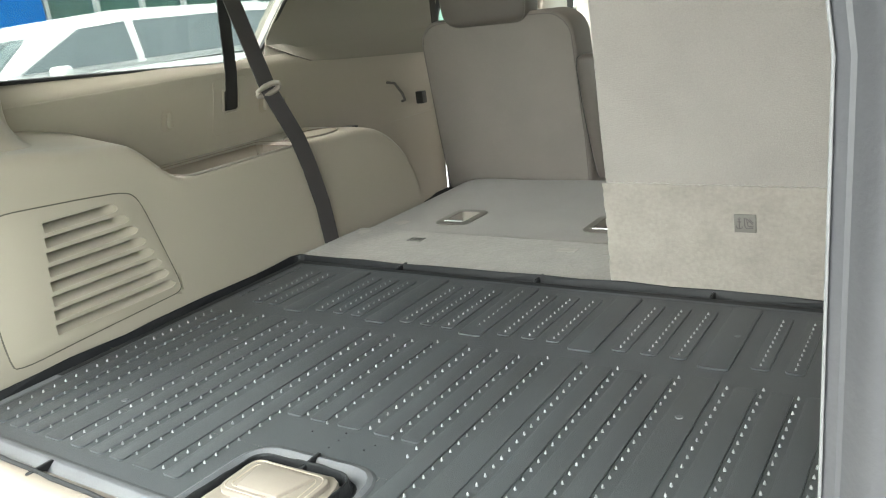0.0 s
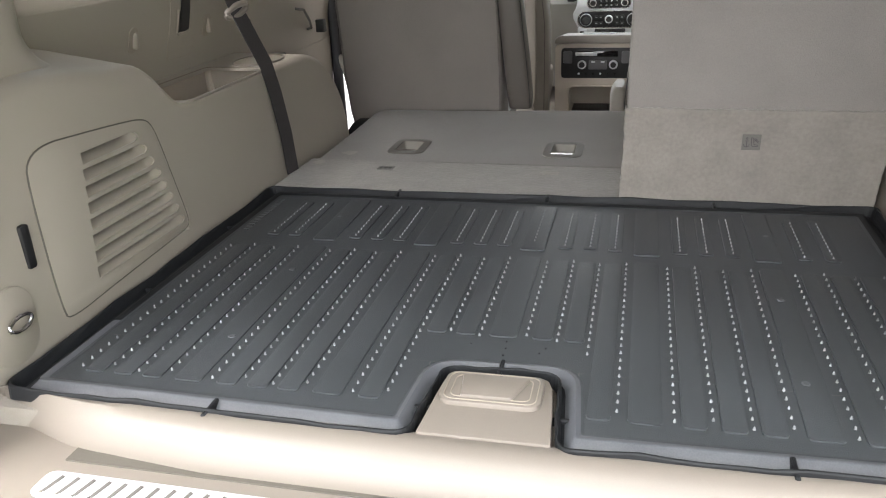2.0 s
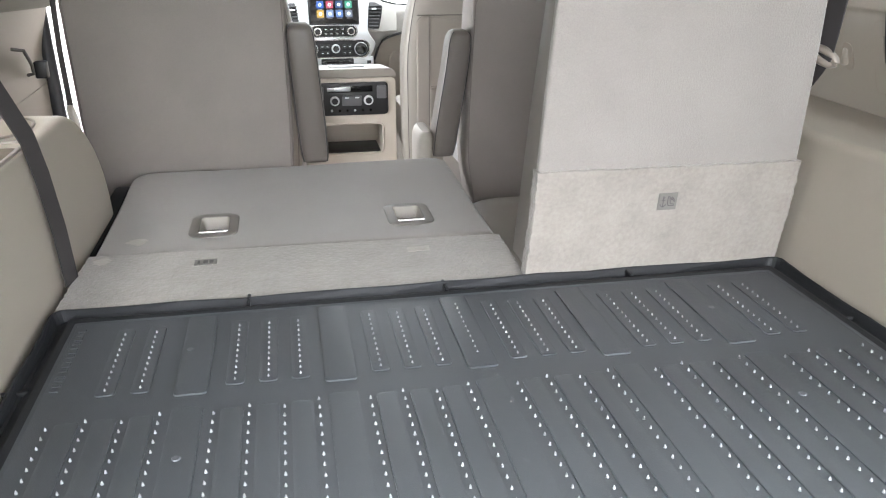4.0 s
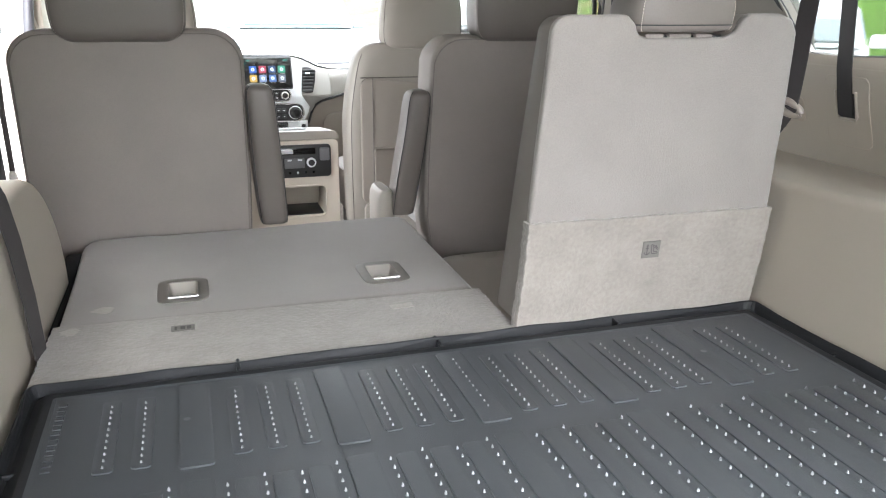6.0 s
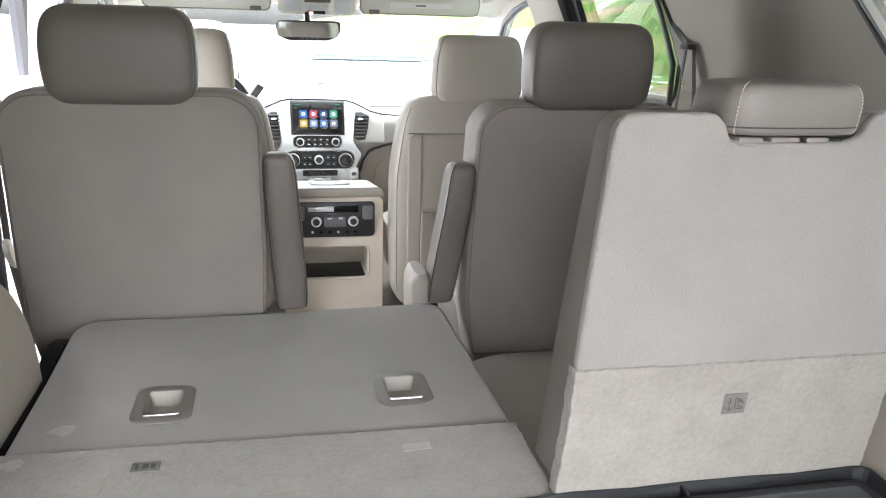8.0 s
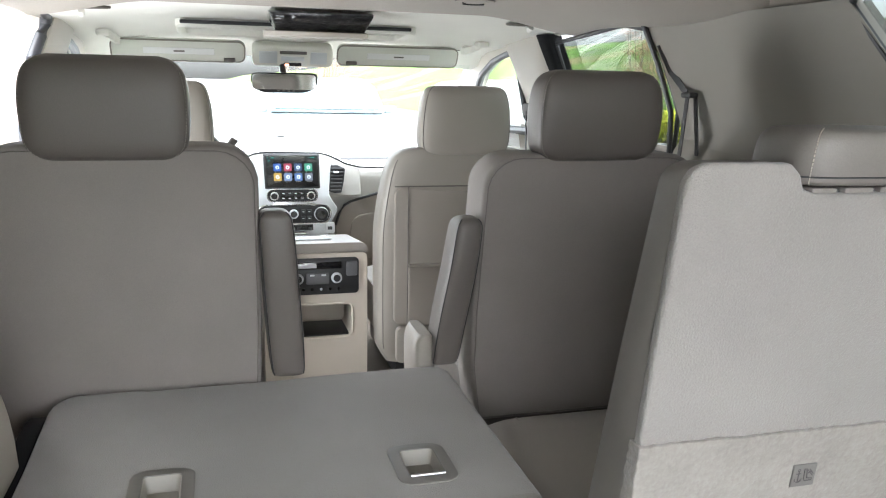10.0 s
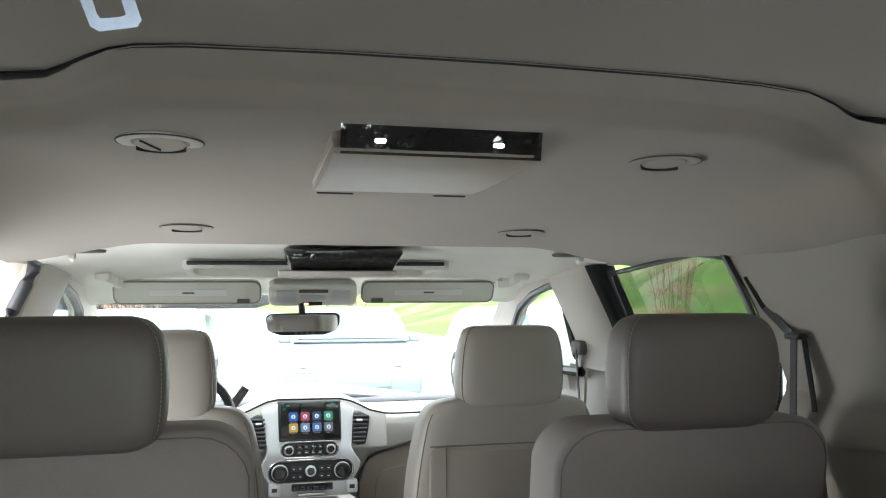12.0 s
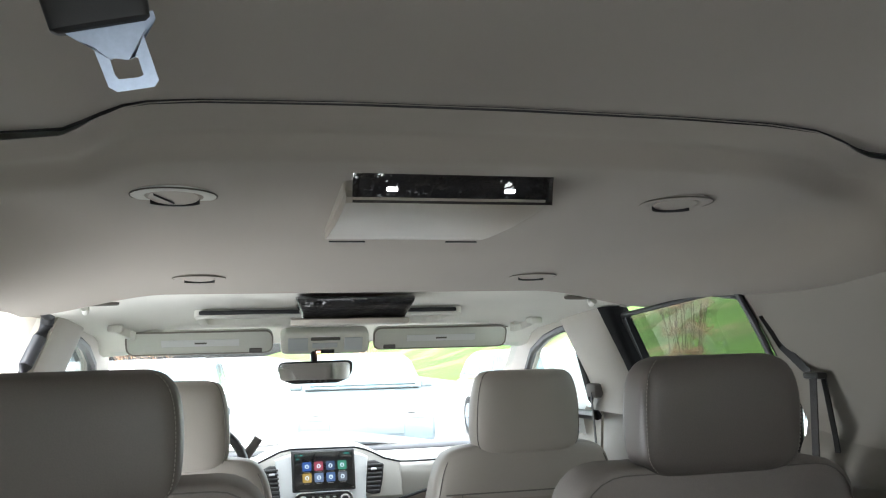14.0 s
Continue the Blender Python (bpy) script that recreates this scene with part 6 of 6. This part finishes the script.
# ---- belts, clips and small fittings on the side walls ----
def cargo_belts(s):
    belt = thing("seat_belt", "dark webbing seat belt running through a beige guide", "seat belt", "third-row belts")
    X = lambda x: -s * x
    gx, gy, gz = (-0.687, 1.029, 0.392) if s < 0 else (-0.640, 0.955, 0.380)
    path = [(X(-0.757 if s < 0 else -0.725), gy - 0.005 if s < 0 else gy + 0.06, 0.86), (X(-0.745 if s < 0 else -0.69), gy - 0.01 if s < 0 else gy + 0.035, 0.60), (X(gx), gy, gz), (X(-0.648), 1.058, 0.27), (X(-0.641), 1.075, 0.20), (X(-0.636), 1.095, 0.10), (X(-0.633), 1.103, 0.004)]
    dense = []
    for a, b in zip(path, path[1:]):
        dense += [Vector(a).lerp(Vector(b), k / 5) for k in range(5)]
    dense.append(Vector(path[-1]))
    part("webbing", sweep(dense, 0.042 if s < 0 else 0.036, 0.0022, (0.25 * -s, 1, 0.15)), M_BELT, belt)
    g = [(X(gx + 0.012 * math.cos(a)), gy + (0.026 if s < 0 else 0.018) * math.cos(a), gz + 0.010 * math.sin(a) + 0.008 * math.cos(a)) for a in np.arange(0, 6.28, 0.35)]
    part("guide", pipe(g, 0.0065, 10, wrap=True), M_SILL, belt, "beige plastic belt guide")
    part("stop_button", box(*sorted((X(gx + 0.004), X(gx + 0.014))), gy + 0.022, gy + 0.034, gz - 0.052, gz - 0.022, 0.002), M_CHROME, belt)
    sy = 1.033 if s < 0 else 1.013
    strap = thing("cargo_strap", "black strap entering a slot in the side trim", "strap", "cargo straps")
    part("webbing", sweep([(X(-0.765), sy + 0.007, 0.84), (X(-0.785), sy + 0.007, 0.68), (X(-0.800), sy + 0.005, 0.55), (X(-0.806), sy + 0.002, 0.44), (X(-0.812), sy, 0.40), (X(-0.824), sy, 0.352)], 0.036, 0.003, (0, 1, 0)), M_BLACK, strap)
    part("slot_plate", on_trim(prism(rounded(sy - 0.055, sy + 0.055, 0.292, 0.425, 0.014), "x", -0.004, 0.0012, 0.0005, 1), s), M_TRIM, strap, "beige cover plate")
    # Black piece stands for the shade in the slot behind the strap.
    part("slot", on_trim(prism(rounded(sy - 0.021, sy + 0.021, 0.348, 0.395, 0.004), "x", -0.003, 0.0018), s), M_BLACK, strap)
    collar = [(-s * (trim_face(z) + 0.002), y, z) for y, z in ((sy - 0.025, 0.398), (sy - 0.025, 0.37), (sy - 0.024, 0.350), (sy - 0.018, 0.344), (sy + 0.018, 0.344), (sy + 0.024, 0.350), (sy + 0.025, 0.37), (sy + 0.025, 0.398))]
    part("slot_collar", pipe(collar, 0.003, 8), M_TRIM, strap, "beige raised edge round the slot")
    groove = [(-s * (trim_face(z) + 0.0005), y, z) for y, z in rounded(sy - 0.055, sy + 0.055, 0.292, 0.425, 0.014)]
    part("plate_gap", pipe(groove, 0.0011, 6, wrap=True), M_TRIM_DARK, strap)
    for y, z in ((0.84, 0.356), (1.145, 0.348)):
        clip = thing("trim_clip", "small beige tie-down clip on the side trim", "clip", "trim clips")
        # Flat oval in shadow-toned beige stands for the clip's recess.
        part("base", on_trim(prism(rounded(y - 0.015, y + 0.015, z - 0.026, z + 0.026, 0.013), "x", -0.004, 0.0012), s), M_TRIM_DARK, clip, "flat darker oval for the shaded recess")
        part("loop", box(*sorted((X(trim_face(z) - 0.004), X(trim_face(z) + 0.008))), y - 0.001, y + 0.012, z - 0.018, z + 0.016, 0.004), M_TRIM, clip)
    ring = thing("tie_down_ring", "chrome cargo tie-down ring in a moulded recess", "tie-down", "tie-downs")
    part("recess", prism(rounded(0.135, 0.225, 0.005, 0.12, 0.04, 8), "x", *sorted((X(-0.668), X(-0.6475))), 0.003), M_TRIM, ring)
    r = [(X(-0.64), 0.185 + 0.022 * math.cos(a), 0.068 + 0.010 * math.sin(a)) for a in np.arange(0, 6.28, 0.4)]
    part("ring", pipe(r, 0.003, 8, wrap=True), M_CHROME, ring)
    part("release_slot", prism(rounded(0.236, 0.252, 0.125, 0.19, 0.004), "x", *sorted((X(-0.664), X(-0.6495))), 0.001), M_BLACK, panel_left if s < 0 else panel_right, "black slot")


cargo_belts(-1)
cargo_belts(1)
cup = thing("cup_holder", "oval cup holder moulding on the side shelf", "cup holder")
part("rim", pipe([(-0.735 + 0.055 * math.cos(a), 1.2 + 0.085 * math.sin(a), 0.2565) for a in np.arange(0, 6.28, 0.3)], 0.0025, 8, wrap=True), M_SILL, cup)
part("well", prism([(-0.735 + 0.05 * math.cos(a), 1.2 + 0.08 * math.sin(a)) for a in np.arange(0, 6.28, 0.3)], "z", 0.235, 0.2562), M_TRIM_DARK, cup)
part("tab", box(-0.805, -0.765, 1.39, 1.435, 0.205, 0.238, 0.004), M_BLACK, cup, "small black tab")

hang_belt = thing("hanging_belt", "black seat belt hanging in the open doorway with a pale tongue", "seat belt")
part("webbing", sweep([(-0.792, 1.93, 0.56), (-0.80, 1.94, 0.29), (-0.80, 1.955, 0.12), (-0.80, 2.04, -0.08), (-0.80, 2.05, -0.30)], 0.022, 0.003, (0.3, 1, 0)), M_BELT, hang_belt)
part("tongue", prism(chaikin([(1.925, 0.145), (1.945, 0.152), (1.985, 0.105), (1.99, 0.075), (1.972, 0.07), (1.93, 0.118)], 1), "x", -0.806, -0.790, 0.004), M_PALE_LIT, hang_belt, "pale plastic belt tongue")
for s in (1,):
    b = thing("pillar_belt", "taupe second-row seat belt on the pillar", "seat belt", "second-row belts")
    part("webbing", sweep([(s * 0.797, 1.948, 0.595), (s * 0.772, 1.925, 0.45), (s * 0.757, 1.91, 0.25), (s * 0.75, 1.90, 0.0)], 0.042, 0.0022, (0.4, 1, 0)), M_BELT, b)
    part("anchor", box(*sorted((s * 0.788, s * 0.814)), 1.925, 1.970, 0.590, 0.604, 0.006), M_BLACK, b)
    part("trailing_webbing", sweep([(s * 0.806, 1.965, 0.600), (s * 0.812, 1.995, 0.612), (s * 0.808, 2.05, 0.655), (s * 0.79, 2.085, 0.72)], 0.018, 0.002, (0, 0.5, 1)), M_BLACK, b)
    part("return_webbing", sweep([(s * 0.812, 1.938, 0.595), (s * 0.818, 1.925, 0.48), (s * 0.815, 1.90, 0.3), (s * 0.80, 1.88, 0.1)], 0.014, 0.002, (0, 1, 0)), M_BLACK, b)
for s in (-1, 1):
    f = thing("front_belt", "grey front seat belt with height adjuster", "seat belt", "front belts")
    part("adjuster", box(*sorted((s * 0.795, s * 0.835)), 3.0, 3.075, 0.50, 0.545, 0.01), M_TAG, f)
    part("webbing", sweep([(s * 0.80, 3.04, 0.51), (s * 0.79, 3.0, 0.4), (s * 0.775, 2.94, 0.2)], 0.042, 0.0022, (0.3, 1, 0)), M_BELT, f)

# hanging tongue of the centre third-row belt
tongue = thing("belt_tongue", "bright steel belt tongue hanging from a black cover", "belt buckle")
o = Vector((-0.329, 1.03, 0.833))


def plate_ring(pts, y):
    return [(x, y, z) for x, z in pts]


outer_t = [(-0.007, -0.0172), (0.013, -0.0132), (0.0152, -0.0093), (0.007, 0.0155), (0.0078, 0.019), (0.0134, 0.0256), (0.012, 0.030), (-0.030, 0.020), (-0.0357, 0.0148), (-0.0285, 0.0105), (-0.0202, 0.0078), (-0.0117, -0.0148)]
hole_t = [(-0.0062, -0.0101), (0.004, -0.0085), (0.007, -0.007), (0.0039, 0.0031), (0.0025, 0.0032), (-0.0005, 0.0016), (-0.002, 0.0012), (-0.0045, 0.0016), (-0.0062, 0.0016), (-0.0085, 0.0018), (-0.0109, 0.0008), (-0.0085, -0.0075)]
lean = Matrix.Translation(o) @ Matrix.Rotation(radians(8), 4, "X")
bm = loft([plate_ring(outer_t, 0), plate_ring(outer_t, 0.0018), plate_ring(hole_t, 0.0018), plate_ring(hole_t, 0)], wrap=True, cap=False)
bm.transform(lean)
part("plate", bm, M_STEEL, tongue)
cover = lean @ Matrix.Translation((-0.011, 0.001, 0.0)) @ Matrix.Rotation(radians(-13), 4, "Y")
rings = [super_ring(0.0, 0.0, z, a, b, 5, 20) for z, a, b in ((0.019, 0.024, 0.005), (0.021, 0.027, 0.0075), (0.045, 0.029, 0.008), (0.052, 0.026, 0.007))]
bm = loft(rings)
bm.transform(cover)
part("grip", bm, M_BLACK, tongue, "black plastic tongue cover")
part("webbing", sweep([cover @ Vector((0, 0, 0.05)), Vector((-0.335, 1.05, 0.895)), Vector((-0.335, 1.06, 0.918))], 0.045, 0.002, (1, 0, 0)), M_BELT_TAN, tongue)

# seal and jamb round the tailgate opening
M_SEAL_LIGHT = material("grey_tailgate_seal", (0.036, 0.036, 0.041), 0.5, grain=300, bump=0.1)
gate = thing("tailgate_frame", "grey ribbed rubber seal and jamb round the tailgate opening", "door frame", kind="structure")
for s in (-1, 1):
    path = [(0.010, -0.06), (0.008, 0.2), (0.010, 0.5), (-0.012, 0.68), (-0.03, 0.84), (-0.09, 0.90)]
    def band(u, v):
        k = min(int(v * 5), 4)
        f = v * 5 - k
        (xa, za), (xb, zb) = path[k], path[k + 1]
        ripple = 0.0016 * math.sin(u * 30) if 0.06 < u < 0.62 else 0.0
        groove = 0.010 * math.exp(-((u - 0.68) / 0.025) ** 2)
        return (s * (0.638 + 0.115 * u + xa + (xb - xa) * f), -0.050 - 0.034 * math.sin(u * 2.4) + ripple + groove, za + (zb - za) * f)
    thicken(part("seal", sheet(band, span(0, 1, 61), span(0, 1, 26)), M_SEAL_LIGHT, gate, "grey ribbed tailgate seal"), 0.006)
    part("seal_lip", pipe([(s * (0.638 + x), -0.051, z) for x, z in path], 0.0007, 8), M_COVER, gate, "thin pale edge of the seal")
    part("jamb", box(*sorted((s * 0.66, s * 0.86)), -0.055, 0.07, -0.1, 0.9, 0.01), M_TRIM, gate)
part("header", box(-0.66, 0.66, -0.055, 0.02, 0.885, 0.97, 0.012), M_TRIM, gate)
# Raised tailgate, never in view; added to shade the sill from high sky.
lift = thing("tailgate", "raised tailgate above the cargo opening", "tailgate", kind="structure")
up = Matrix.Translation((0, -0.08, 0.97)) @ Matrix.Rotation(radians(-13), 4, "X")
for x0, x1, y0, y1 in ((-0.8, -0.66, -1.2, 0.0), (0.66, 0.8, -1.2, 0.0), (-0.66, 0.66, -0.12, 0.0), (-0.66, 0.66, -1.2, -0.62)):
    bm = box(x0, x1, y0, y1, 0.0, 0.06, 0.01)
    bm.transform(up)
    part("panel", bm, M_TRIM, lift)
bm = box(-0.655, 0.655, -0.615, -0.125, 0.025, 0.031)
bm.transform(up)
part("pane", bm, M_PRIVACY, lift, smooth=False)
for s in (-1, 1):
    hook = thing("pillar_hook", "wire loop and black release tab on the pillar trim", "hook", "pillar hooks")
    part("loop", pipe([(s * 0.838, 1.69, 0.325), (s * 0.815, 1.70, 0.32), (s * 0.812, 1.73, 0.285), (s * 0.815, 1.745, 0.262), (s * 0.83, 1.75, 0.258)], 0.004, 8), M_TAG, hook)
    part("tab", box(*sorted((s * 0.812, s * 0.84)), 1.84, 1.865, 0.235, 0.275, 0.003), M_BLACK, hook)

paper = thing("window_sheet", "white printed paper sheet taped inside the front door window", "paper sheet")
bm = sheet(lambda u, v: (-side_x(0.37 + 0.26 * v) - 0.004, 3.17 + 0.40 * u, 0.37 + 0.26 * v), span(0, 1, 3), span(0, 1, 5))
part("page", bm, paper_material("window_paper", (0.8, 0.8, 0.79)), paper)
rnd = random.Random(8)
for k in range(9):
    z, ya = 0.40 + 0.024 * k, 3.19 + 0.02 * rnd.random()
    bm = box(-side_x(z) - 0.0085, -side_x(z) - 0.0065, ya, ya + rnd.uniform(0.12, 0.34), z - 0.0012, z + 0.0012)
    part("print_bar", bm, M_SILVER, paper)
# ---- outside ----
def parked_car(name_label, m, paint, length=4.6, height=1.65, belt=1.05, width=1.84, glass=None):
    """Parked car, nose towards +y in its own space, wheels on z = 0."""
    car = thing("parked_car", name_label, "car", "parked cars")
    hw, hl, glass = width / 2, length / 2, glass or M_CAR_GLASS
    nose, tail = hl, -hl
    side = [(tail, 0.35), (tail - 0.02, 0.7), (tail + 0.05, belt - 0.03), (-0.2, belt), (0.35 * hl, belt), (nose - 0.35, belt - 0.12), (nose - 0.05, belt - 0.28), (nose, 0.6), (nose - 0.03, 0.3), (0.5, 0.24), (-0.5, 0.24)]
    part("body", prism(side, "x", -hw, hw, 0.07, 3), paint, car)
    roof_pts = [(tail + 0.25, height - 0.12), (tail + 0.6, height - 0.02), (-0.1, height), (0.25 * hl, height - 0.05)]
    low = [(tail + 0.08, belt - 0.02), (tail + 0.4, belt), (0.1, belt), (0.52 * hl, belt - 0.02)]
    rings = []
    for k in range(4):
        (yl, zl), (yh, zh) = low[k], roof_pts[k]
        rings.append([(-hw + 0.04, yl, zl), (-hw + 0.16, yl + (yh - yl) * 0.85, zl + (zh - zl) * 0.85), (-hw + 0.28, yh, zh), (hw - 0.28, yh, zh), (hw - 0.16, yl + (yh - yl) * 0.85, zl + (zh - zl) * 0.85), (hw - 0.04, yl, zl)])
    bm = loft(rings)
    bmesh.ops.bevel(bm, geom=bm.edges[:], offset=0.03, segments=2, affect="EDGES")
    part("cabin", bm, paint, car)
    for e in (-1, 1):
        def on_side(y, z):
            f = (z - belt) / (height - belt)
            return (e * (hw - 0.04 - 0.14 * f + 0.012), y, z)
        top = height - 0.12
        for pts in ([(tail + 0.35, belt + 0.05), (tail + 0.55, top), (tail + 1.15, top + 0.02), (tail + 1.3, belt + 0.05)], [(tail + 1.42, belt + 0.05), (tail + 1.3, top + 0.02), (-0.12, top + 0.02), (-0.1, belt + 0.05)], [(-0.02, belt + 0.05), (-0.03, top + 0.02), (0.17 * hl, top - 0.01), (0.42 * hl, belt + 0.05)]):
            bm = bmesh.new()
            a = [bm.verts.new(on_side(*p)) for p in pts]
            b = [bm.verts.new(Vector(on_side(*p)) - Vector((e * 0.03, 0, 0))) for p in pts]
            bm.faces.new(a)
            bm.faces.new(b[::-1])
            for k in range(4):
                bm.faces.new((a[k], a[(k + 1) % 4], b[(k + 1) % 4], b[k]))
            part("side_window", bm, glass, car, smooth=False)
        part("door_mirror", box(e * hw - 0.02 if e > 0 else -hw - 0.17, e * hw + 0.17 if e > 0 else -hw + 0.02, 0.3 * hl, 0.3 * hl + 0.1, belt - 0.04, belt + 0.08, 0.035, 3), paint, car)
        part("headlight", box(*sorted((e * (hw - 0.4), e * (hw - 0.04))), nose - 0.12, nose + 0.01, 0.62, 0.76, 0.03), M_CHROME, car)
        for wy in (0.62 * hl, -0.6 * hl):
            w = part("wheel", disc((e * (hw - 0.2), wy, 0.34), 0.34, e * 0.21, "x", 28, rim=0.03), M_TYRE, car, "black tyre")
            part("rim", disc((e * (hw + 0.005), wy, 0.34), 0.22, e * 0.012, "x", 20, rim=0.004), M_STEEL, w)
    (yl, zl), (yh, zh) = low[3], roof_pts[3]
    for (y0, z0), (y1, z1), d in ((low[3], roof_pts[3], 0.015), (low[0], roof_pts[0], -0.015)):
        p = [(-hw + 0.14, y0 + d + (y1 - y0) * 0.08, z0 + 0.06), (hw - 0.14, y0 + d + (y1 - y0) * 0.08, z0 + 0.06), (hw - 0.3, y1 + d - (y1 - y0) * 0.1, z1 - 0.06), (-hw + 0.3, y1 + d - (y1 - y0) * 0.1, z1 - 0.06)]
        bm = bmesh.new()
        a = [bm.verts.new(q) for q in p]
        b = [bm.verts.new((q[0], q[1] - d * 2, q[2] - 0.02)) for q in p]
        bm.faces.new(a)
        bm.faces.new(b[::-1])
        for k in range(4):
            bm.faces.new((a[k], a[(k + 1) % 4], b[(k + 1) % 4], b[k]))
        part("screen", bm, glass, car, smooth=False)
    part("grille", box(-0.5, 0.5, nose - 0.06, nose + 0.012, 0.42, 0.62, 0.02), M_PAINT_GREY, car)
    car.matrix_world = m
    return car


G = -0.85
parked_car("white crossover parked alongside, seen through the quarter window", pose(-5.92, 4.0, G, 0, 0, 180), M_PAINT_WHITE, 4.7, 1.66, 1.2)
parked_car("white car parked askew, facing the quarter window, near the grass", pose(5.24, 6.78, G, 0, 0, 136), M_PAINT_WHITE, 4.7, 1.45, 1.06)
for x, y, mt, lab, rot in ((-4.6, 13.6, M_PAINT_WHITE, "white car in the row ahead", 180), (-1.6, 13.2, M_PAINT_WHITE, "white car facing the windshield", 180), (1.4, 13.8, M_PAINT_GREY, "silver-grey car in the row ahead", 175), (4.4, 13.4, M_PAINT_WHITE, "white car in the row ahead", 180)):
    parked_car(lab, pose(x, y, G, 0, 0, rot), mt, 4.7, 1.5, 1.0, glass=M_DARK_GLASS)

building = thing("showroom_building", "glass-fronted building with a bright blue panel", "building")
part("wall", box(-15.0, -12.2, -20, 26, G, 8.0, 0.02), M_FACADE, building)
part("blue_panel", box(-12.25, -12.0, 6.15, 7.75, G, 8.0, 0.02), M_BLUE, building, "bright blue facade panel")
for side_lo, side_hi in ((-14.0, 6.1), (7.85, 25.0)):
    n = int((side_hi - side_lo) / 0.95)
    for k in range(n):
        y = side_lo + k * (side_hi - side_lo) / n
        w = (side_hi - side_lo) / n
        for z0, z1 in ((-0.7, 0.98), (1.04, 2.9), (2.96, 5.0)):
            part("window", box(-12.22, -12.16, y + 0.03, y + w - 0.03, z0, z1), M_FACADE_GLASS, building, smooth=False)
        part("mullion", box(-12.2, -12.06, y - 0.035, y + 0.035, G, 5.1, 0.005), M_FACADE, building)
    for z in (1.01, 2.93, 5.05):
        part("transom", box(-12.2, -12.05, side_lo, side_hi, z - 0.04, z + 0.04, 0.005), M_FACADE, building)


def shrub(name, label, x, y, z, height, spread, leaf, count, seed, leaf_size=0.05):
    r = random.Random(seed)
    bush = thing(name, label, "shrub")
    bm, tips = bmesh.new(), []
    for k in range(16):
        a, lean = r.uniform(0, 6.28), r.uniform(0.3, 1.0) * spread
        pts = [Vector((x + 0.28 * spread * math.cos(a), y + 0.28 * spread * math.sin(a), z))]
        for j in range(1, 6):
            t = j / 5
            pts.append(Vector((x + (0.28 * spread + lean * 0.75 * t) * math.cos(a) + r.uniform(-0.06, 0.06), y + (0.28 * spread + lean * 0.75 * t) * math.sin(a) + r.uniform(-0.06, 0.06), z + height * t * r.uniform(0.85, 1.0))))
        bm = pipe(pts, 0.012, 5, bm=bm)
        tips += pts[2:]
        for q in pts[1:5]:
            for _ in range(3):
                d = Vector((r.uniform(-1, 1), r.uniform(-1, 1), r.uniform(0.2, 1))).normalized() * r.uniform(0.2, 0.45)
                bm = pipe([q, q + d * 0.5 + Vector((0, 0, 0.03)), q + d], 0.005, 4, bm=bm)
                tips += [q + d, q + d * 0.6]
    part("branches", bm, M_BARK, bush)
    bm = bmesh.new()
    for _ in range(count):
        c = r.choice(tips) + Vector((r.gauss(0, 0.09), r.gauss(0, 0.09), r.gauss(0, 0.09)))
        u = Vector((r.uniform(-1, 1), r.uniform(-1, 1), r.uniform(-1, 1))).normalized() * leaf_size * r.uniform(0.6, 1.2)
        v = u.orthogonal().normalized() * leaf_size * 0.45
        bm.faces.new([bm.verts.new(c + p) for p in (-u, v, u, -v)])
    tagged(part("leaves", bm, leaf, bush, smooth=False), kind="stuff")
    return bush


gz = lambda x, y: ground_height(x, y)
shrub("budding_shrub", "bare reddish budding shrub on the grass bank", 12.6, 23.2, gz(12.6, 23.2) - 0.2, 3.7, 1.3, M_BUD, 2800, 4)
shrub("yellow_bush", "yellow-green flowering bush by the grass bank", 10.0, 17.4, gz(10.0, 17.4) - 0.02, 0.62, 0.45, M_YELLOW, 2600, 9, 0.06)
shrub("bare_shrub", "bare grey-brown shrub on the far grass", -3.2, 24.0, gz(-3.2, 24.0), 2.6, 1.2, M_BUD, 500, 12)
shrub("bare_shrub", "bare grey-brown shrub beyond the parked cars", 2.6, 26.0, gz(2.6, 26.0), 2.4, 1.1, M_BUD, 500, 15)
